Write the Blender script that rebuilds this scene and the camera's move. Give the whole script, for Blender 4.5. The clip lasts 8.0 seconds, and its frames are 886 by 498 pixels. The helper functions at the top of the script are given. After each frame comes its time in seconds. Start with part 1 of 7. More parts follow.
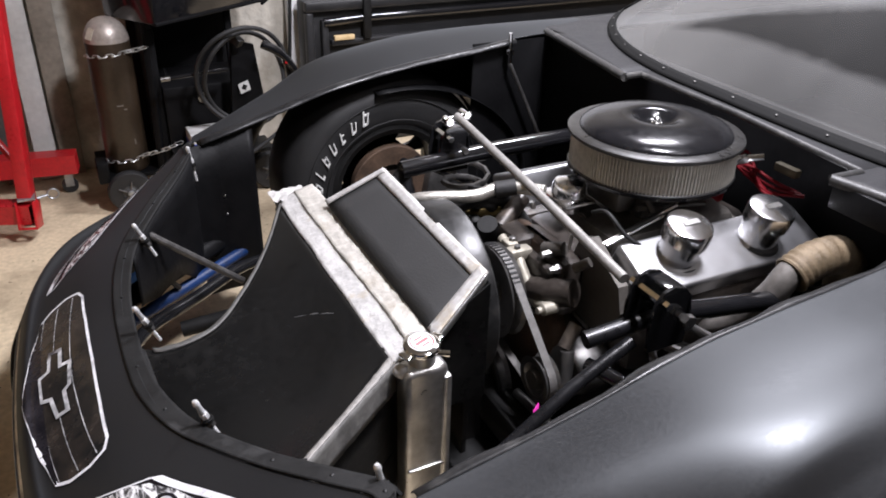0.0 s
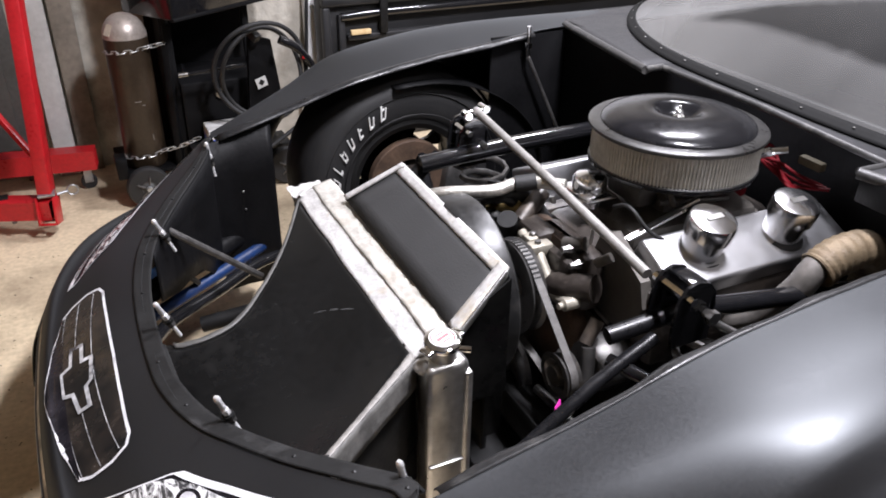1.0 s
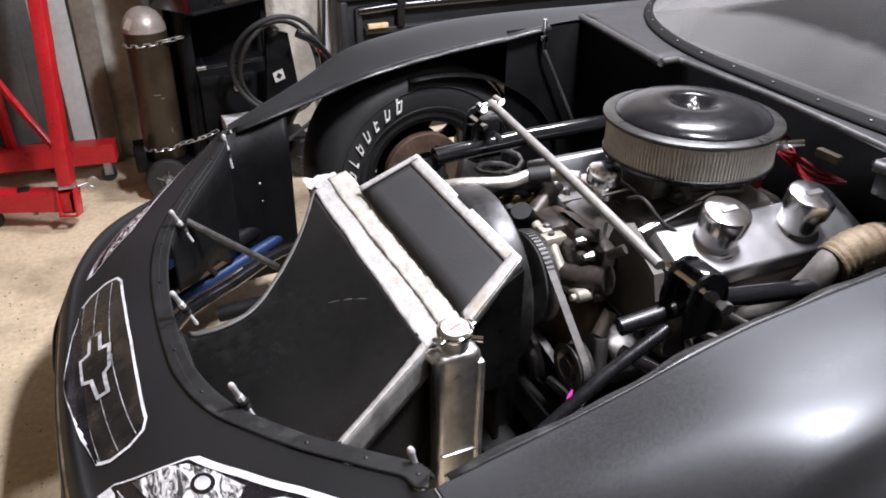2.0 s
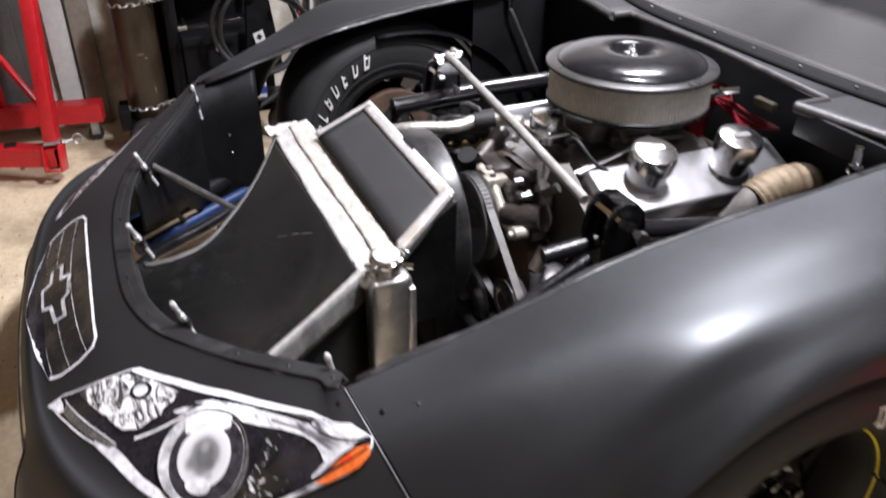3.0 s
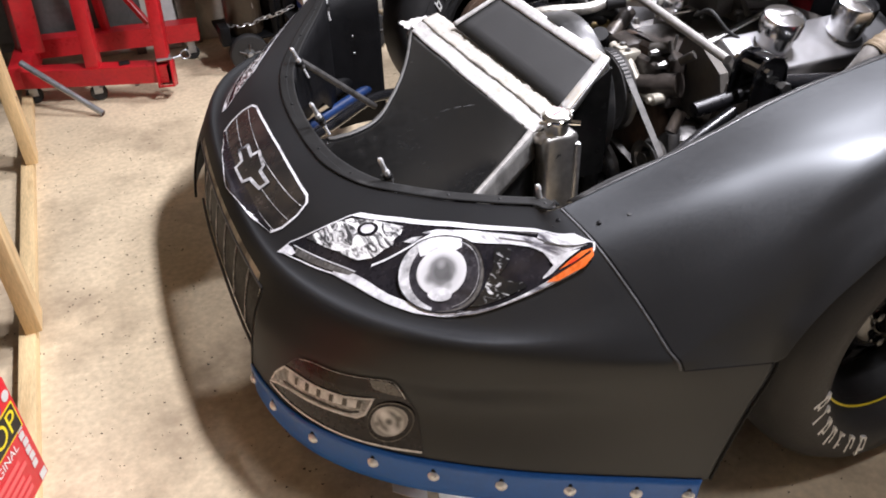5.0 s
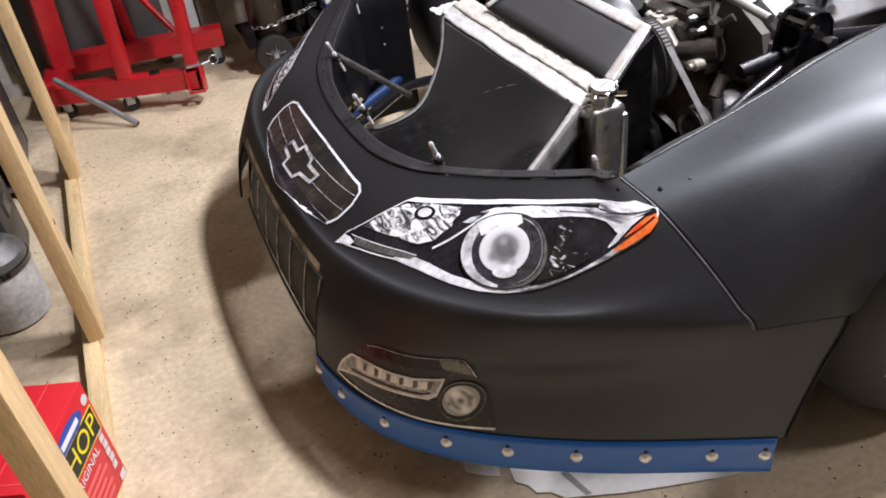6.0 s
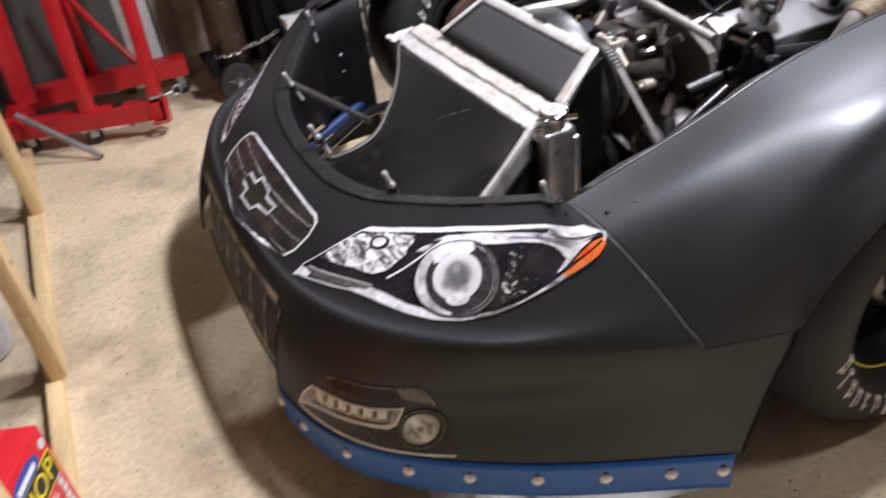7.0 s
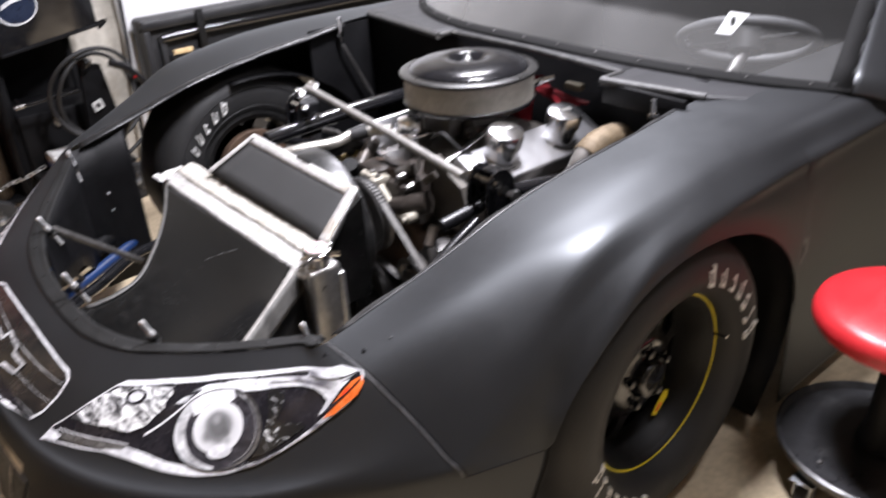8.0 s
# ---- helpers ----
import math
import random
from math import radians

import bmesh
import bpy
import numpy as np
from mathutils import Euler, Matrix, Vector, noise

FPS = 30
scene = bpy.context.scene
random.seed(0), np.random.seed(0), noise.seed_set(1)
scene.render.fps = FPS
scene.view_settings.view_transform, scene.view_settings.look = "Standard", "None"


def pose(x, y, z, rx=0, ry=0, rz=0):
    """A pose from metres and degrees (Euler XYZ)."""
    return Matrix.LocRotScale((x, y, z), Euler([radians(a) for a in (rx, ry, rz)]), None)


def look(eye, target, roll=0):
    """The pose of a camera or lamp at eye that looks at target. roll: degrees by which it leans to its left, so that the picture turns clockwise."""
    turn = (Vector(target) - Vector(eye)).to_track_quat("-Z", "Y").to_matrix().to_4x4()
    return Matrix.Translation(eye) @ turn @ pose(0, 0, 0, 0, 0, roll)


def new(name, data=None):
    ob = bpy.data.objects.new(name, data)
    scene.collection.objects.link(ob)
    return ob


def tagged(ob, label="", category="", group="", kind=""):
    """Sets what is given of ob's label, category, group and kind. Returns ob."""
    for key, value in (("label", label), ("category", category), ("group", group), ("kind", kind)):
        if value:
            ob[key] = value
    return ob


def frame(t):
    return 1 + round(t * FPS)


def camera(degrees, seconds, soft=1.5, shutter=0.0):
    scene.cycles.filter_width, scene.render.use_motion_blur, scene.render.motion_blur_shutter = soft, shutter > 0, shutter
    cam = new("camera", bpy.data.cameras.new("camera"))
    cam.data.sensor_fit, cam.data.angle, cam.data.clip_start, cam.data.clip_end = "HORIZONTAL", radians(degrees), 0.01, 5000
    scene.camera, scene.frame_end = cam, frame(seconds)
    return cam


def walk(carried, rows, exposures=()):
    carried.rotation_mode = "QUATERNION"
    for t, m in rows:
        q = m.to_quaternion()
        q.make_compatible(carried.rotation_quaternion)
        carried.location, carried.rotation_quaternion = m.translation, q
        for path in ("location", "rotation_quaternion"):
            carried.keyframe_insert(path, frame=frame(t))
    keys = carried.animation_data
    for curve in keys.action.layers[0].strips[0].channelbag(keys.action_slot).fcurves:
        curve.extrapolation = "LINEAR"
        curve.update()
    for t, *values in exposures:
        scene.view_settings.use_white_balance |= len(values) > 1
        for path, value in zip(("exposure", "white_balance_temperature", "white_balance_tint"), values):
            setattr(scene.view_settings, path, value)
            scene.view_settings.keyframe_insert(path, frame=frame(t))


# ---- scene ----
cam = camera(58.9, 8.0, soft=1.8, shutter=0.5)
PATH = [
    (0, (0.218, -1.323, 1.348), (1.018, 0.234, 0.38), 1.6),
    (0.5, (0.215, -1.316, 1.346), (0.992, 0.247, 0.37), 1.3),
    (1, (0.213, -1.311, 1.344), (0.976, 0.256, 0.364), 0.9),
    (2.5, (0.22, -1.356, 1.33), (0.927, 0.226, 0.332), 0.6),
    (2.7, (0.247, -1.394, 1.32), (0.94, 0.143, 0.341), 0.9),
    (3, (0.296, -1.476, 1.301), (0.983, 0.095, 0.271), 0.6),
    (3.2, (0.302, -1.529, 1.294), (0.942, -0.019, 0.239), 0.8),
    (3.5, (0.302, -1.573, 1.291), (0.824, -0.028, 0.133), -1.7),
    (3.7, (0.284, -1.585, 1.289), (0.719, -0.064, 0.149), -2.9),
    (4, (0.205, -1.603, 1.287), (0.622, -0.041, 0.11), -2.5),
    (4.2, (0.129, -1.619, 1.291), (0.607, -0.072, 0.117), -1.0),
    (5.3, (-0.125, -1.593, 1.278), (0.518, -0.094, 0.12), -3.0),
    (5.5, (-0.139, -1.593, 1.275), (0.471, -0.083, 0.115), -4.8),
    (6, (-0.161, -1.59, 1.278), (0.403, -0.072, 0.104), -7.2),
    (6.5, (-0.145, -1.595, 1.282), (0.393, -0.077, 0.096), -9.0),
    (7, (-0.109, -1.606, 1.295), (0.507, -0.088, 0.148), -8.3),
    (7.2, (-0.093, -1.611, 1.301), (0.616, -0.149, 0.222), -6.7),
    (7.5, (-0.065, -1.631, 1.312), (0.821, -0.17, 0.271), -5.3),
    (7.7, (-0.052, -1.638, 1.324), (0.903, -0.256, 0.334), -4.7),
    (8, (-0.024, -1.657, 1.339), (1.08, -0.282, 0.396), -3.3),
]
walk(cam, [(t, look(eye, target, roll)) for t, eye, target, roll in PATH], exposures=[(0, -0.24), (0.5, -0.11), (1, -0.03), (2.5, 0.05), (3, 0.08), (4, 0.08), (5.5, 0.12), (6, -0.05), (6.5, -0.12), (7, -0.13), (7.5, 0.04), (8, 0.18)])

# ---- light ----
world = bpy.data.worlds.new("world")
scene.world = world
world.use_nodes = True
world.node_tree.nodes["Background"].inputs[0].default_value = (0.9, 0.95, 1.0, 1)
world.node_tree.nodes["Background"].inputs[1].default_value = 0.025
LAMPS = [  # centre x, y, z, length, width, watts, turn
    (1.3, -0.55, 2.66, 0.46, 0.2, 138, 90),
    (2.2, 0.7, 2.66, 0.62, 0.2, 85, 0),
    # Fill lamp with no known source, added to lift the near side.
    (1.5, -1.6, 2.66, 0.62, 0.2, 13, 0),
]
for lx, ly, lz, ll, lw, watts, turn in LAMPS:
    lamp = bpy.data.lights.new("area_lamp", "AREA")
    lamp.shape, lamp.size, lamp.size_y, lamp.energy, lamp.color = "RECTANGLE", ll, lw, watts, (0.985, 0.97, 1.07)
    new("area_lamp", lamp).matrix_world = pose(lx, ly, lz, 0, 0, turn)

# ---- small mesh kit: every builder returns (vertices, faces) ----


def cat(*pieces):
    vs, fs = [], []
    for v, f in pieces:
        n = len(vs)
        vs += list(v)
        fs += [tuple(i + n for i in face) for face in f]
    return vs, fs


def moved(piece, m):
    return [tuple(m @ Vector(v)) for v in piece[0]], piece[1]


def mirrored(piece):
    return [(x, -y, z) for x, y, z in piece[0]], [tuple(reversed(f)) for f in piece[1]]


def from_bm(bm):
    bm.verts.index_update()
    out = [tuple(v.co) for v in bm.verts], [tuple(v.index for v in f.verts) for f in bm.faces]
    bm.free()
    return out


def box(x0, y0, z0, x1, y1, z1, bevel=0.003, m=None, seg=2):
    bm = bmesh.new()
    bmesh.ops.create_cube(bm, size=1)
    for v in bm.verts:
        v.co = Vector(((x0 + x1) / 2 + v.co.x * (x1 - x0), (y0 + y1) / 2 + v.co.y * (y1 - y0), (z0 + z1) / 2 + v.co.z * (z1 - z0)))
    if bevel:
        bmesh.ops.bevel(bm, geom=bm.edges[:], offset=bevel, segments=seg, profile=0.5, affect="EDGES")
    out = from_bm(bm)
    return moved(out, m) if m else out


def lathe(profile, n=32, m=None, closed=False):
    """Turn a profile of (radius, height) about the z axis."""
    vs = [(r * math.cos(2 * math.pi * k / n), r * math.sin(2 * math.pi * k / n), z) for r, z in profile for k in range(n)]
    fs = []
    rings = len(profile)
    for j in range(rings if closed else rings - 1):
        a, b = j * n, ((j + 1) % rings) * n
        fs += [(a + k, a + (k + 1) % n, b + (k + 1) % n, b + k) for k in range(n)]
    if not closed:
        if profile[0][0] > 1e-4:
            fs.append(tuple(range(n - 1, -1, -1)))
        if profile[-1][0] > 1e-4:
            fs.append(tuple((rings - 1) * n + k for k in range(n)))
    out = vs, fs
    return moved(out, m) if m else out


def catmull(pts, t):
    """A point on the smooth curve through pts; t runs from 0 to len(pts) - 1."""
    n = len(pts)
    i = min(max(int(math.floor(t)), 0), n - 2)
    f = t - i
    p1, p2 = Vector(pts[i]), Vector(pts[i + 1])
    p0 = Vector(pts[i - 1]) if i > 0 else 2 * p1 - p2
    p3 = Vector(pts[i + 2]) if i + 2 < n else 2 * p2 - p1
    return 0.5 * (2 * p1 + (p2 - p0) * f + (2 * p0 - 5 * p1 + 4 * p2 - p3) * f * f + (3 * p1 - p0 - 3 * p2 + p3) * f**3)


def smooth_path(pts, per=6):
    return [catmull(pts, k / per) for k in range((len(pts) - 1) * per + 1)]


def tube(pts, r, n=12, per=0, caps=True, closed=False):
    """A round bar along pts; r is a radius or one per point."""
    pts = [Vector(p) for p in (smooth_path(pts, per) if per else pts)]
    rs = r if isinstance(r, (list, tuple)) else [r] * len(pts)
    vs, fs, side = [], [], None
    for i, p in enumerate(pts):
        if closed:
            way = (pts[(i + 1) % len(pts)] - pts[i - 1]).normalized()
        else:
            way = (pts[min(i + 1, len(pts) - 1)] - pts[max(i - 1, 0)]).normalized()
        if side is None:
            side = way.orthogonal().normalized()
        side = (side - way * side.dot(way)).normalized()
        up = way.cross(side)
        vs += [tuple(p + rs[i] * (math.cos(2 * math.pi * k / n) * side + math.sin(2 * math.pi * k / n) * up)) for k in range(n)]
    m = len(pts)
    for i in range(m if closed else m - 1):
        a, b = i * n, ((i + 1) % m) * n
        fs += [(a + k, a + (k + 1) % n, b + (k + 1) % n, b + k) for k in range(n)]
    if caps and not closed:
        fs += [tuple(range(n - 1, -1, -1)), tuple((m - 1) * n + k for k in range(n))]
    return vs, fs


def rod(a, b, r, n=12):
    return tube([a, b], r, n)


def slab(outline, z0, z1, m=None):
    """A plate with a plan outline of (x, y), from z0 to z1."""
    n = len(outline)
    vs = [(x, y, z0) for x, y in outline] + [(x, y, z1) for x, y in outline]
    fs = [tuple(range(n - 1, -1, -1)), tuple(range(n, 2 * n))] + [(k, (k + 1) % n, n + (k + 1) % n, n + k) for k in range(n)]
    return moved((vs, fs), m) if m else (vs, fs)


def sheet(fn, us, vs_):
    """A surface of fn(u, v) over the given steps."""
    verts = [tuple(fn(u, v)) for u in us for v in vs_]
    k = len(vs_)
    faces = [(i * k + j, (i + 1) * k + j, (i + 1) * k + j + 1, i * k + j + 1) for i in range(len(us) - 1) for j in range(k - 1)]
    return verts, faces


def welded(piece, near=1e-4):
    bm = bmesh.new()
    vs = [bm.verts.new(v) for v in piece[0]]
    for f in piece[1]:
        bm.faces.new([vs[i] for i in f])
    bmesh.ops.remove_doubles(bm, verts=bm.verts[:], dist=near)
    return from_bm(bm)


def steps(a, b, n):
    return [a + (b - a) * k / n for k in range(n + 1)]


def part(name, piece, material, parent=None, label="", smooth=35, solid=0.0, offset=-1.0):
    """One mesh object; smooth is the angle in degrees over which edges stay sharp."""
    me = bpy.data.meshes.new(name)
    me.from_pydata([tuple(v) for v in piece[0]], [], [tuple(f) for f in piece[1]])
    me.materials.append(material)
    bm = bmesh.new()
    bm.from_mesh(me)
    bmesh.ops.recalc_face_normals(bm, faces=bm.faces[:]) if not solid else None
    bm.to_mesh(me)
    bm.free()
    me.polygons.foreach_set("use_smooth", [smooth > 0] * len(me.polygons))
    if smooth > 0:
        me.set_sharp_from_angle(angle=radians(smooth))
    ob = new(name, me)
    if solid:
        md = ob.modifiers.new("thickness", "SOLIDIFY")
        md.thickness, md.offset = solid, offset
    if parent is not None:
        ob.parent = parent
    if label:
        ob["label"] = label
    return ob


def thing(name, label, category, group="", at=None):
    return tagged(new(name), label, category, group)


def words(text, size, m, depth=0.0):
    """Lettering as a mesh piece, laid in the xy plane and then moved by m."""
    curve = bpy.data.curves.new("lettering", "FONT")
    curve.body, curve.size, curve.align_x, curve.align_y, curve.extrude = text, size, "CENTER", "CENTER", depth
    ob = bpy.data.objects.new("lettering", curve)
    scene.collection.objects.link(ob)
    bpy.context.view_layer.update()
    me = ob.evaluated_get(bpy.context.evaluated_depsgraph_get()).to_mesh()
    out = [tuple(v.co) for v in me.vertices], [tuple(p.vertices) for p in me.polygons]
    bpy.data.objects.remove(ob)
    bpy.data.curves.remove(curve)
    return moved(out, m) if m else out


# ---- materials ----


def surface(name, color, rough=0.5, metal=0.0, vary=0.15, scale=6.0, fine=90.0, bump=0.1, stain=None, stain_at=0.6, coat=0.0, rough_vary=0.12, spec=0.5, stretch=(1, 1, 1), bump_size=0.002):
    m = bpy.data.materials.new(name)
    m.use_nodes = True
    nt = m.node_tree
    n, l = nt.nodes, nt.links
    b = n["Principled BSDF"]
    b.inputs["Metallic"].default_value = metal
    b.inputs["Coat Weight"].default_value = coat
    b.inputs["Coat Roughness"].default_value = 0.12
    b.inputs["Specular IOR Level"].default_value = spec
    tc = n.new("ShaderNodeTexCoord")
    mp = n.new("ShaderNodeMapping")
    mp.inputs["Scale"].default_value = stretch
    l.new(tc.outputs["Object"], mp.inputs["Vector"])
    big, small = n.new("ShaderNodeTexNoise"), n.new("ShaderNodeTexNoise")
    big.inputs["Scale"].default_value, big.inputs["Detail"].default_value = scale, 6
    small.inputs["Scale"].default_value, small.inputs["Detail"].default_value = fine, 4
    for t in (big, small):
        l.new(mp.outputs[0], t.inputs["Vector"])
    mix = n.new("ShaderNodeMath")
    mix.operation = "MULTIPLY_ADD"
    mix.inputs[1].default_value = 0.45
    l.new(small.outputs["Fac"], mix.inputs[0])
    half = n.new("ShaderNodeMath")
    half.operation = "MULTIPLY"
    half.inputs[1].default_value = 0.55
    l.new(big.outputs["Fac"], half.inputs[0])
    l.new(half.outputs[0], mix.inputs[2])
    ramp = n.new("ShaderNodeValToRGB")
    lo, hi = ramp.color_ramp.elements
    lo.position, hi.position = 0.32, 0.68
    lo.color = (*[c * (1 - vary) for c in color], 1)
    hi.color = (*[min(1, c * (1 + vary)) for c in color], 1)
    l.new(mix.outputs[0], ramp.inputs[0])
    out = ramp.outputs[0]
    if stain:
        sn = n.new("ShaderNodeTexNoise")
        sn.inputs["Scale"].default_value, sn.inputs["Detail"].default_value = scale * 0.6, 8
        sn.inputs["Roughness"].default_value = 0.65
        l.new(mp.outputs[0], sn.inputs["Vector"])
        sr = n.new("ShaderNodeValToRGB")
        sr.color_ramp.elements[0].position, sr.color_ramp.elements[1].position = stain_at - 0.07, stain_at + 0.09
        l.new(sn.outputs["Fac"], sr.inputs[0])
        mx = n.new("ShaderNodeMixRGB")
        mx.inputs[2].default_value = (*stain, 1)
        l.new(sr.outputs[0], mx.inputs[0])
        l.new(out, mx.inputs[1])
        out = mx.outputs[0]
    l.new(out, b.inputs["Base Color"])
    rr = n.new("ShaderNodeMapRange")
    rr.inputs["To Min"].default_value, rr.inputs["To Max"].default_value = max(0.02, rough - rough_vary), min(1, rough + rough_vary)
    rr.inputs["From Min"].default_value, rr.inputs["From Max"].default_value = 0.3, 0.7
    l.new(mix.outputs[0], rr.inputs["Value"])
    l.new(rr.outputs[0], b.inputs["Roughness"])
    if bump:
        bp = n.new("ShaderNodeBump")
        bp.inputs["Strength"].default_value, bp.inputs["Distance"].default_value = bump, bump_size
        l.new(small.outputs["Fac"], bp.inputs["Height"])
        l.new(bp.outputs[0], b.inputs["Normal"])
    return m


def shiny(name, color, rough=0.08, metal=1.0):
    return surface(name, color, rough, metal, 0.08, 12, 60, 0.02, rough_vary=0.05)


body_black = surface("satin_black_wrap", (0.0135, 0.0136, 0.0145), 0.41, 0, 0.12, 3, 240, 0.03, rough_vary=0.09, spec=0.45, bump_size=0.0006)
# The wrap's sheen: an even gloss over a black ground that grows at grazing angles.
wn, wl = body_black.node_tree.nodes, body_black.node_tree.links
sheen, blend = wn.new("ShaderNodeBsdfGlossy"), wn.new("ShaderNodeMixShader")
wb = wn["Principled BSDF"]
wb.inputs["Specular IOR Level"].default_value = 0.0
wl.new(wb.inputs["Roughness"].links[0].from_socket, sheen.inputs["Roughness"])
wl.new(wb.inputs["Normal"].links[0].from_socket, sheen.inputs["Normal"])
sheen.inputs["Color"].default_value = (0.93, 0.97, 1.0, 1)
graze, curve_, lift = wn.new("ShaderNodeLayerWeight"), wn.new("ShaderNodeMath"), wn.new("ShaderNodeMath")
graze.inputs["Blend"].default_value = 0.5
curve_.operation, curve_.inputs[1].default_value = "POWER", 4.0
lift.operation, lift.inputs[1].default_value, lift.inputs[2].default_value = "MULTIPLY_ADD", 0.17, 0.044
wl.new(graze.outputs["Facing"], curve_.inputs[0])
wl.new(curve_.outputs[0], lift.inputs[0])
wl.new(lift.outputs[0], blend.inputs[0])
wl.new(wb.outputs[0], blend.inputs[1])
wl.new(sheen.outputs[0], blend.inputs[2])
wl.new(blend.outputs[0], wn["Material Output"].inputs[0])
trim_black = surface("black_plastic", (0.02, 0.02, 0.021), 0.42, 0, 0.25, 8, 140, 0.12)
scuffed = surface("scuffed_black_flange", (0.014, 0.014, 0.014), 0.55, 0, 0.35, 14, 120, 0.2, stain=(0.045, 0.045, 0.045), stain_at=0.66, spec=0.18)
lip_black = surface("worn_fender_edge", (0.016, 0.016, 0.0165), 0.34, 0, 0.4, 16, 120, 0.15, stain=(0.05, 0.049, 0.047), stain_at=0.62, spec=0.3)
# The duct's lighter blotches are sheen and reflections put into its colour.
duct_black = surface("glossy_duct_sheet", (0.006, 0.006, 0.006), 0.2, 0, 0.3, 4, 60, 0.04, stain=(0.02, 0.0195, 0.019), stain_at=0.6, rough_vary=0.12, spec=0.15)
gloss_black = surface("gloss_black_paint", (0.008, 0.008, 0.009), 0.12, 0, 0.2, 8, 80, 0.03, coat=0.6, rough_vary=0.05)
dead_black = surface("dull_black_sheet", (0.005, 0.005, 0.0055), 0.5, 0, 0.4, 10, 100, 0.2, spec=0.12)
bay_black = surface("engine_bay_black", (0.009, 0.009, 0.009), 0.48, 0, 0.4, 10, 100, 0.2, spec=0.28)
rubber = surface("tyre_rubber", (0.019, 0.0188, 0.019), 0.62, 0, 0.25, 10, 160, 0.25, spec=0.35)
seal_black = surface("black_rubber_seal", (0.008, 0.008, 0.008), 0.8, 0, 0.3, 12, 90, 0.1, spec=0.12)
screen_black = surface("radiator_screen", (0.018, 0.018, 0.018), 0.7, 0, 0.2, 20, 300, 0.5)
alu = surface("brushed_aluminium", (0.66, 0.66, 0.65), 0.34, 0.95, 0.12, 18, 130, 0.12, stain=(0.46, 0.44, 0.41), stain_at=0.66)
foil = surface("foil_tape", (0.53, 0.52, 0.505), 0.45, 0.3, 0.22, 22, 90, 0.6, stain=(0.45, 0.38, 0.27), stain_at=0.62, bump_size=0.003)
tank_alu = surface("weathered_tank_aluminium", (0.6, 0.59, 0.57), 0.35, 0.95, 0.25, 10, 60, 0.3, stain=(0.3, 0.27, 0.22), stain_at=0.61)
chrome = shiny("chrome", (0.86, 0.86, 0.86), 0.06)
pin_chrome = surface("pin_plating", (0.8, 0.8, 0.8), 0.3, 0.55, 0.12, 40, 150, 0.03, rough_vary=0.06)
steel = shiny("plain_steel", (0.55, 0.54, 0.52), 0.3)
dark_steel = surface("dark_steel", (0.16, 0.155, 0.15), 0.4, 0.8, 0.3, 20, 100, 0.2)
rust = surface("rusty_iron", (0.085, 0.052, 0.033), 0.75, 0.2, 0.45, 18, 110, 0.6, stain=(0.05, 0.034, 0.024))
iron = surface("oily_cast_iron", (0.032, 0.026, 0.022), 0.45, 0.2, 0.45, 16, 90, 0.5, stain=(0.085, 0.068, 0.052), stain_at=0.62)
white_print = surface("white_print", (0.8, 0.8, 0.8), 0.35, 0, 0.05, 20, 80, 0.02)
tyre_white = surface("tyre_lettering", (0.72, 0.72, 0.7), 0.7, 0, 0.25, 60, 200, 0.2)
yellow = surface("yellow_paint", (0.75, 0.62, 0.03), 0.4, 0, 0.12, 20, 90, 0.05)
dark_blue = surface("dirty_blue_paint", (0.005, 0.025, 0.095), 0.45, 0, 0.3, 14, 90, 0.2, stain=(0.02, 0.025, 0.05), stain_at=0.6)
blue_lip_paint = surface("blue_plastic", (0.014, 0.125, 0.47), 0.38, 0, 0.1, 8, 90, 0.08)
concrete = surface("concrete_floor", (0.61, 0.50, 0.34), 0.8, 0, 0.26, 2.6, 60, 0.14, stain=(0.29, 0.225, 0.15), stain_at=0.555, bump_size=0.002)
masonry = surface("whitewashed_masonry", (0.46, 0.43, 0.37), 0.85, 0, 0.3, 3.5, 22, 0.9, stain=(0.26, 0.22, 0.17), stain_at=0.57, bump_size=0.012)
dark_wall = surface("bare_dark_wall", (0.36, 0.34, 0.31), 0.85, 0, 0.25, 3.5, 22, 0.6, stain=(0.22, 0.2, 0.18), stain_at=0.57, bump_size=0.01)
ceiling_paint = surface("ceiling_board", (0.34, 0.33, 0.31), 0.85, 0, 0.15, 2, 30, 0.2)

# ---- room ----
tagged(part("floor", box(-4, -4, -0.12, 6, 2.3, 0, 0), concrete), "stained tan concrete garage floor", "floor", kind="structure")
tagged(part("wall_north", box(-4, 2.08, 0, 6, 2.28, 2.8, 0), masonry), "rough whitewashed masonry wall", "wall", kind="structure")
tagged(part("wall_south", box(-4, -4.2, 0, 6, -4, 2.8, 0), dark_wall), "bare grey garage wall", "wall", kind="structure")
tagged(part("wall_west", box(-4.2, -4, 0, -4, 2.08, 2.8, 0), dark_wall), "bare grey garage wall", "wall", kind="structure")
tagged(part("wall_east", box(6, -4, 0, 6.2, 2.08, 2.8, 0), dark_wall), "bare grey garage wall", "wall", kind="structure")
tagged(part("ceiling", box(-4.2, -4.2, 2.8, 6.2, 2.28, 2.9, 0), ceiling_paint), "plain pale garage ceiling", "ceiling", kind="structure")
white_trim = surface("chalky_white_paint", (0.58, 0.58, 0.56), 0.6, 0, 0.15, 6, 50, 0.15, stain=(0.35, 0.32, 0.27), stain_at=0.66)
tagged(part("trim", box(0.085, 2.03, 0, 0.165, 2.08, 2.4, 0.004), white_trim), "chalky white upright trim board on the wall", "trim", kind="structure")
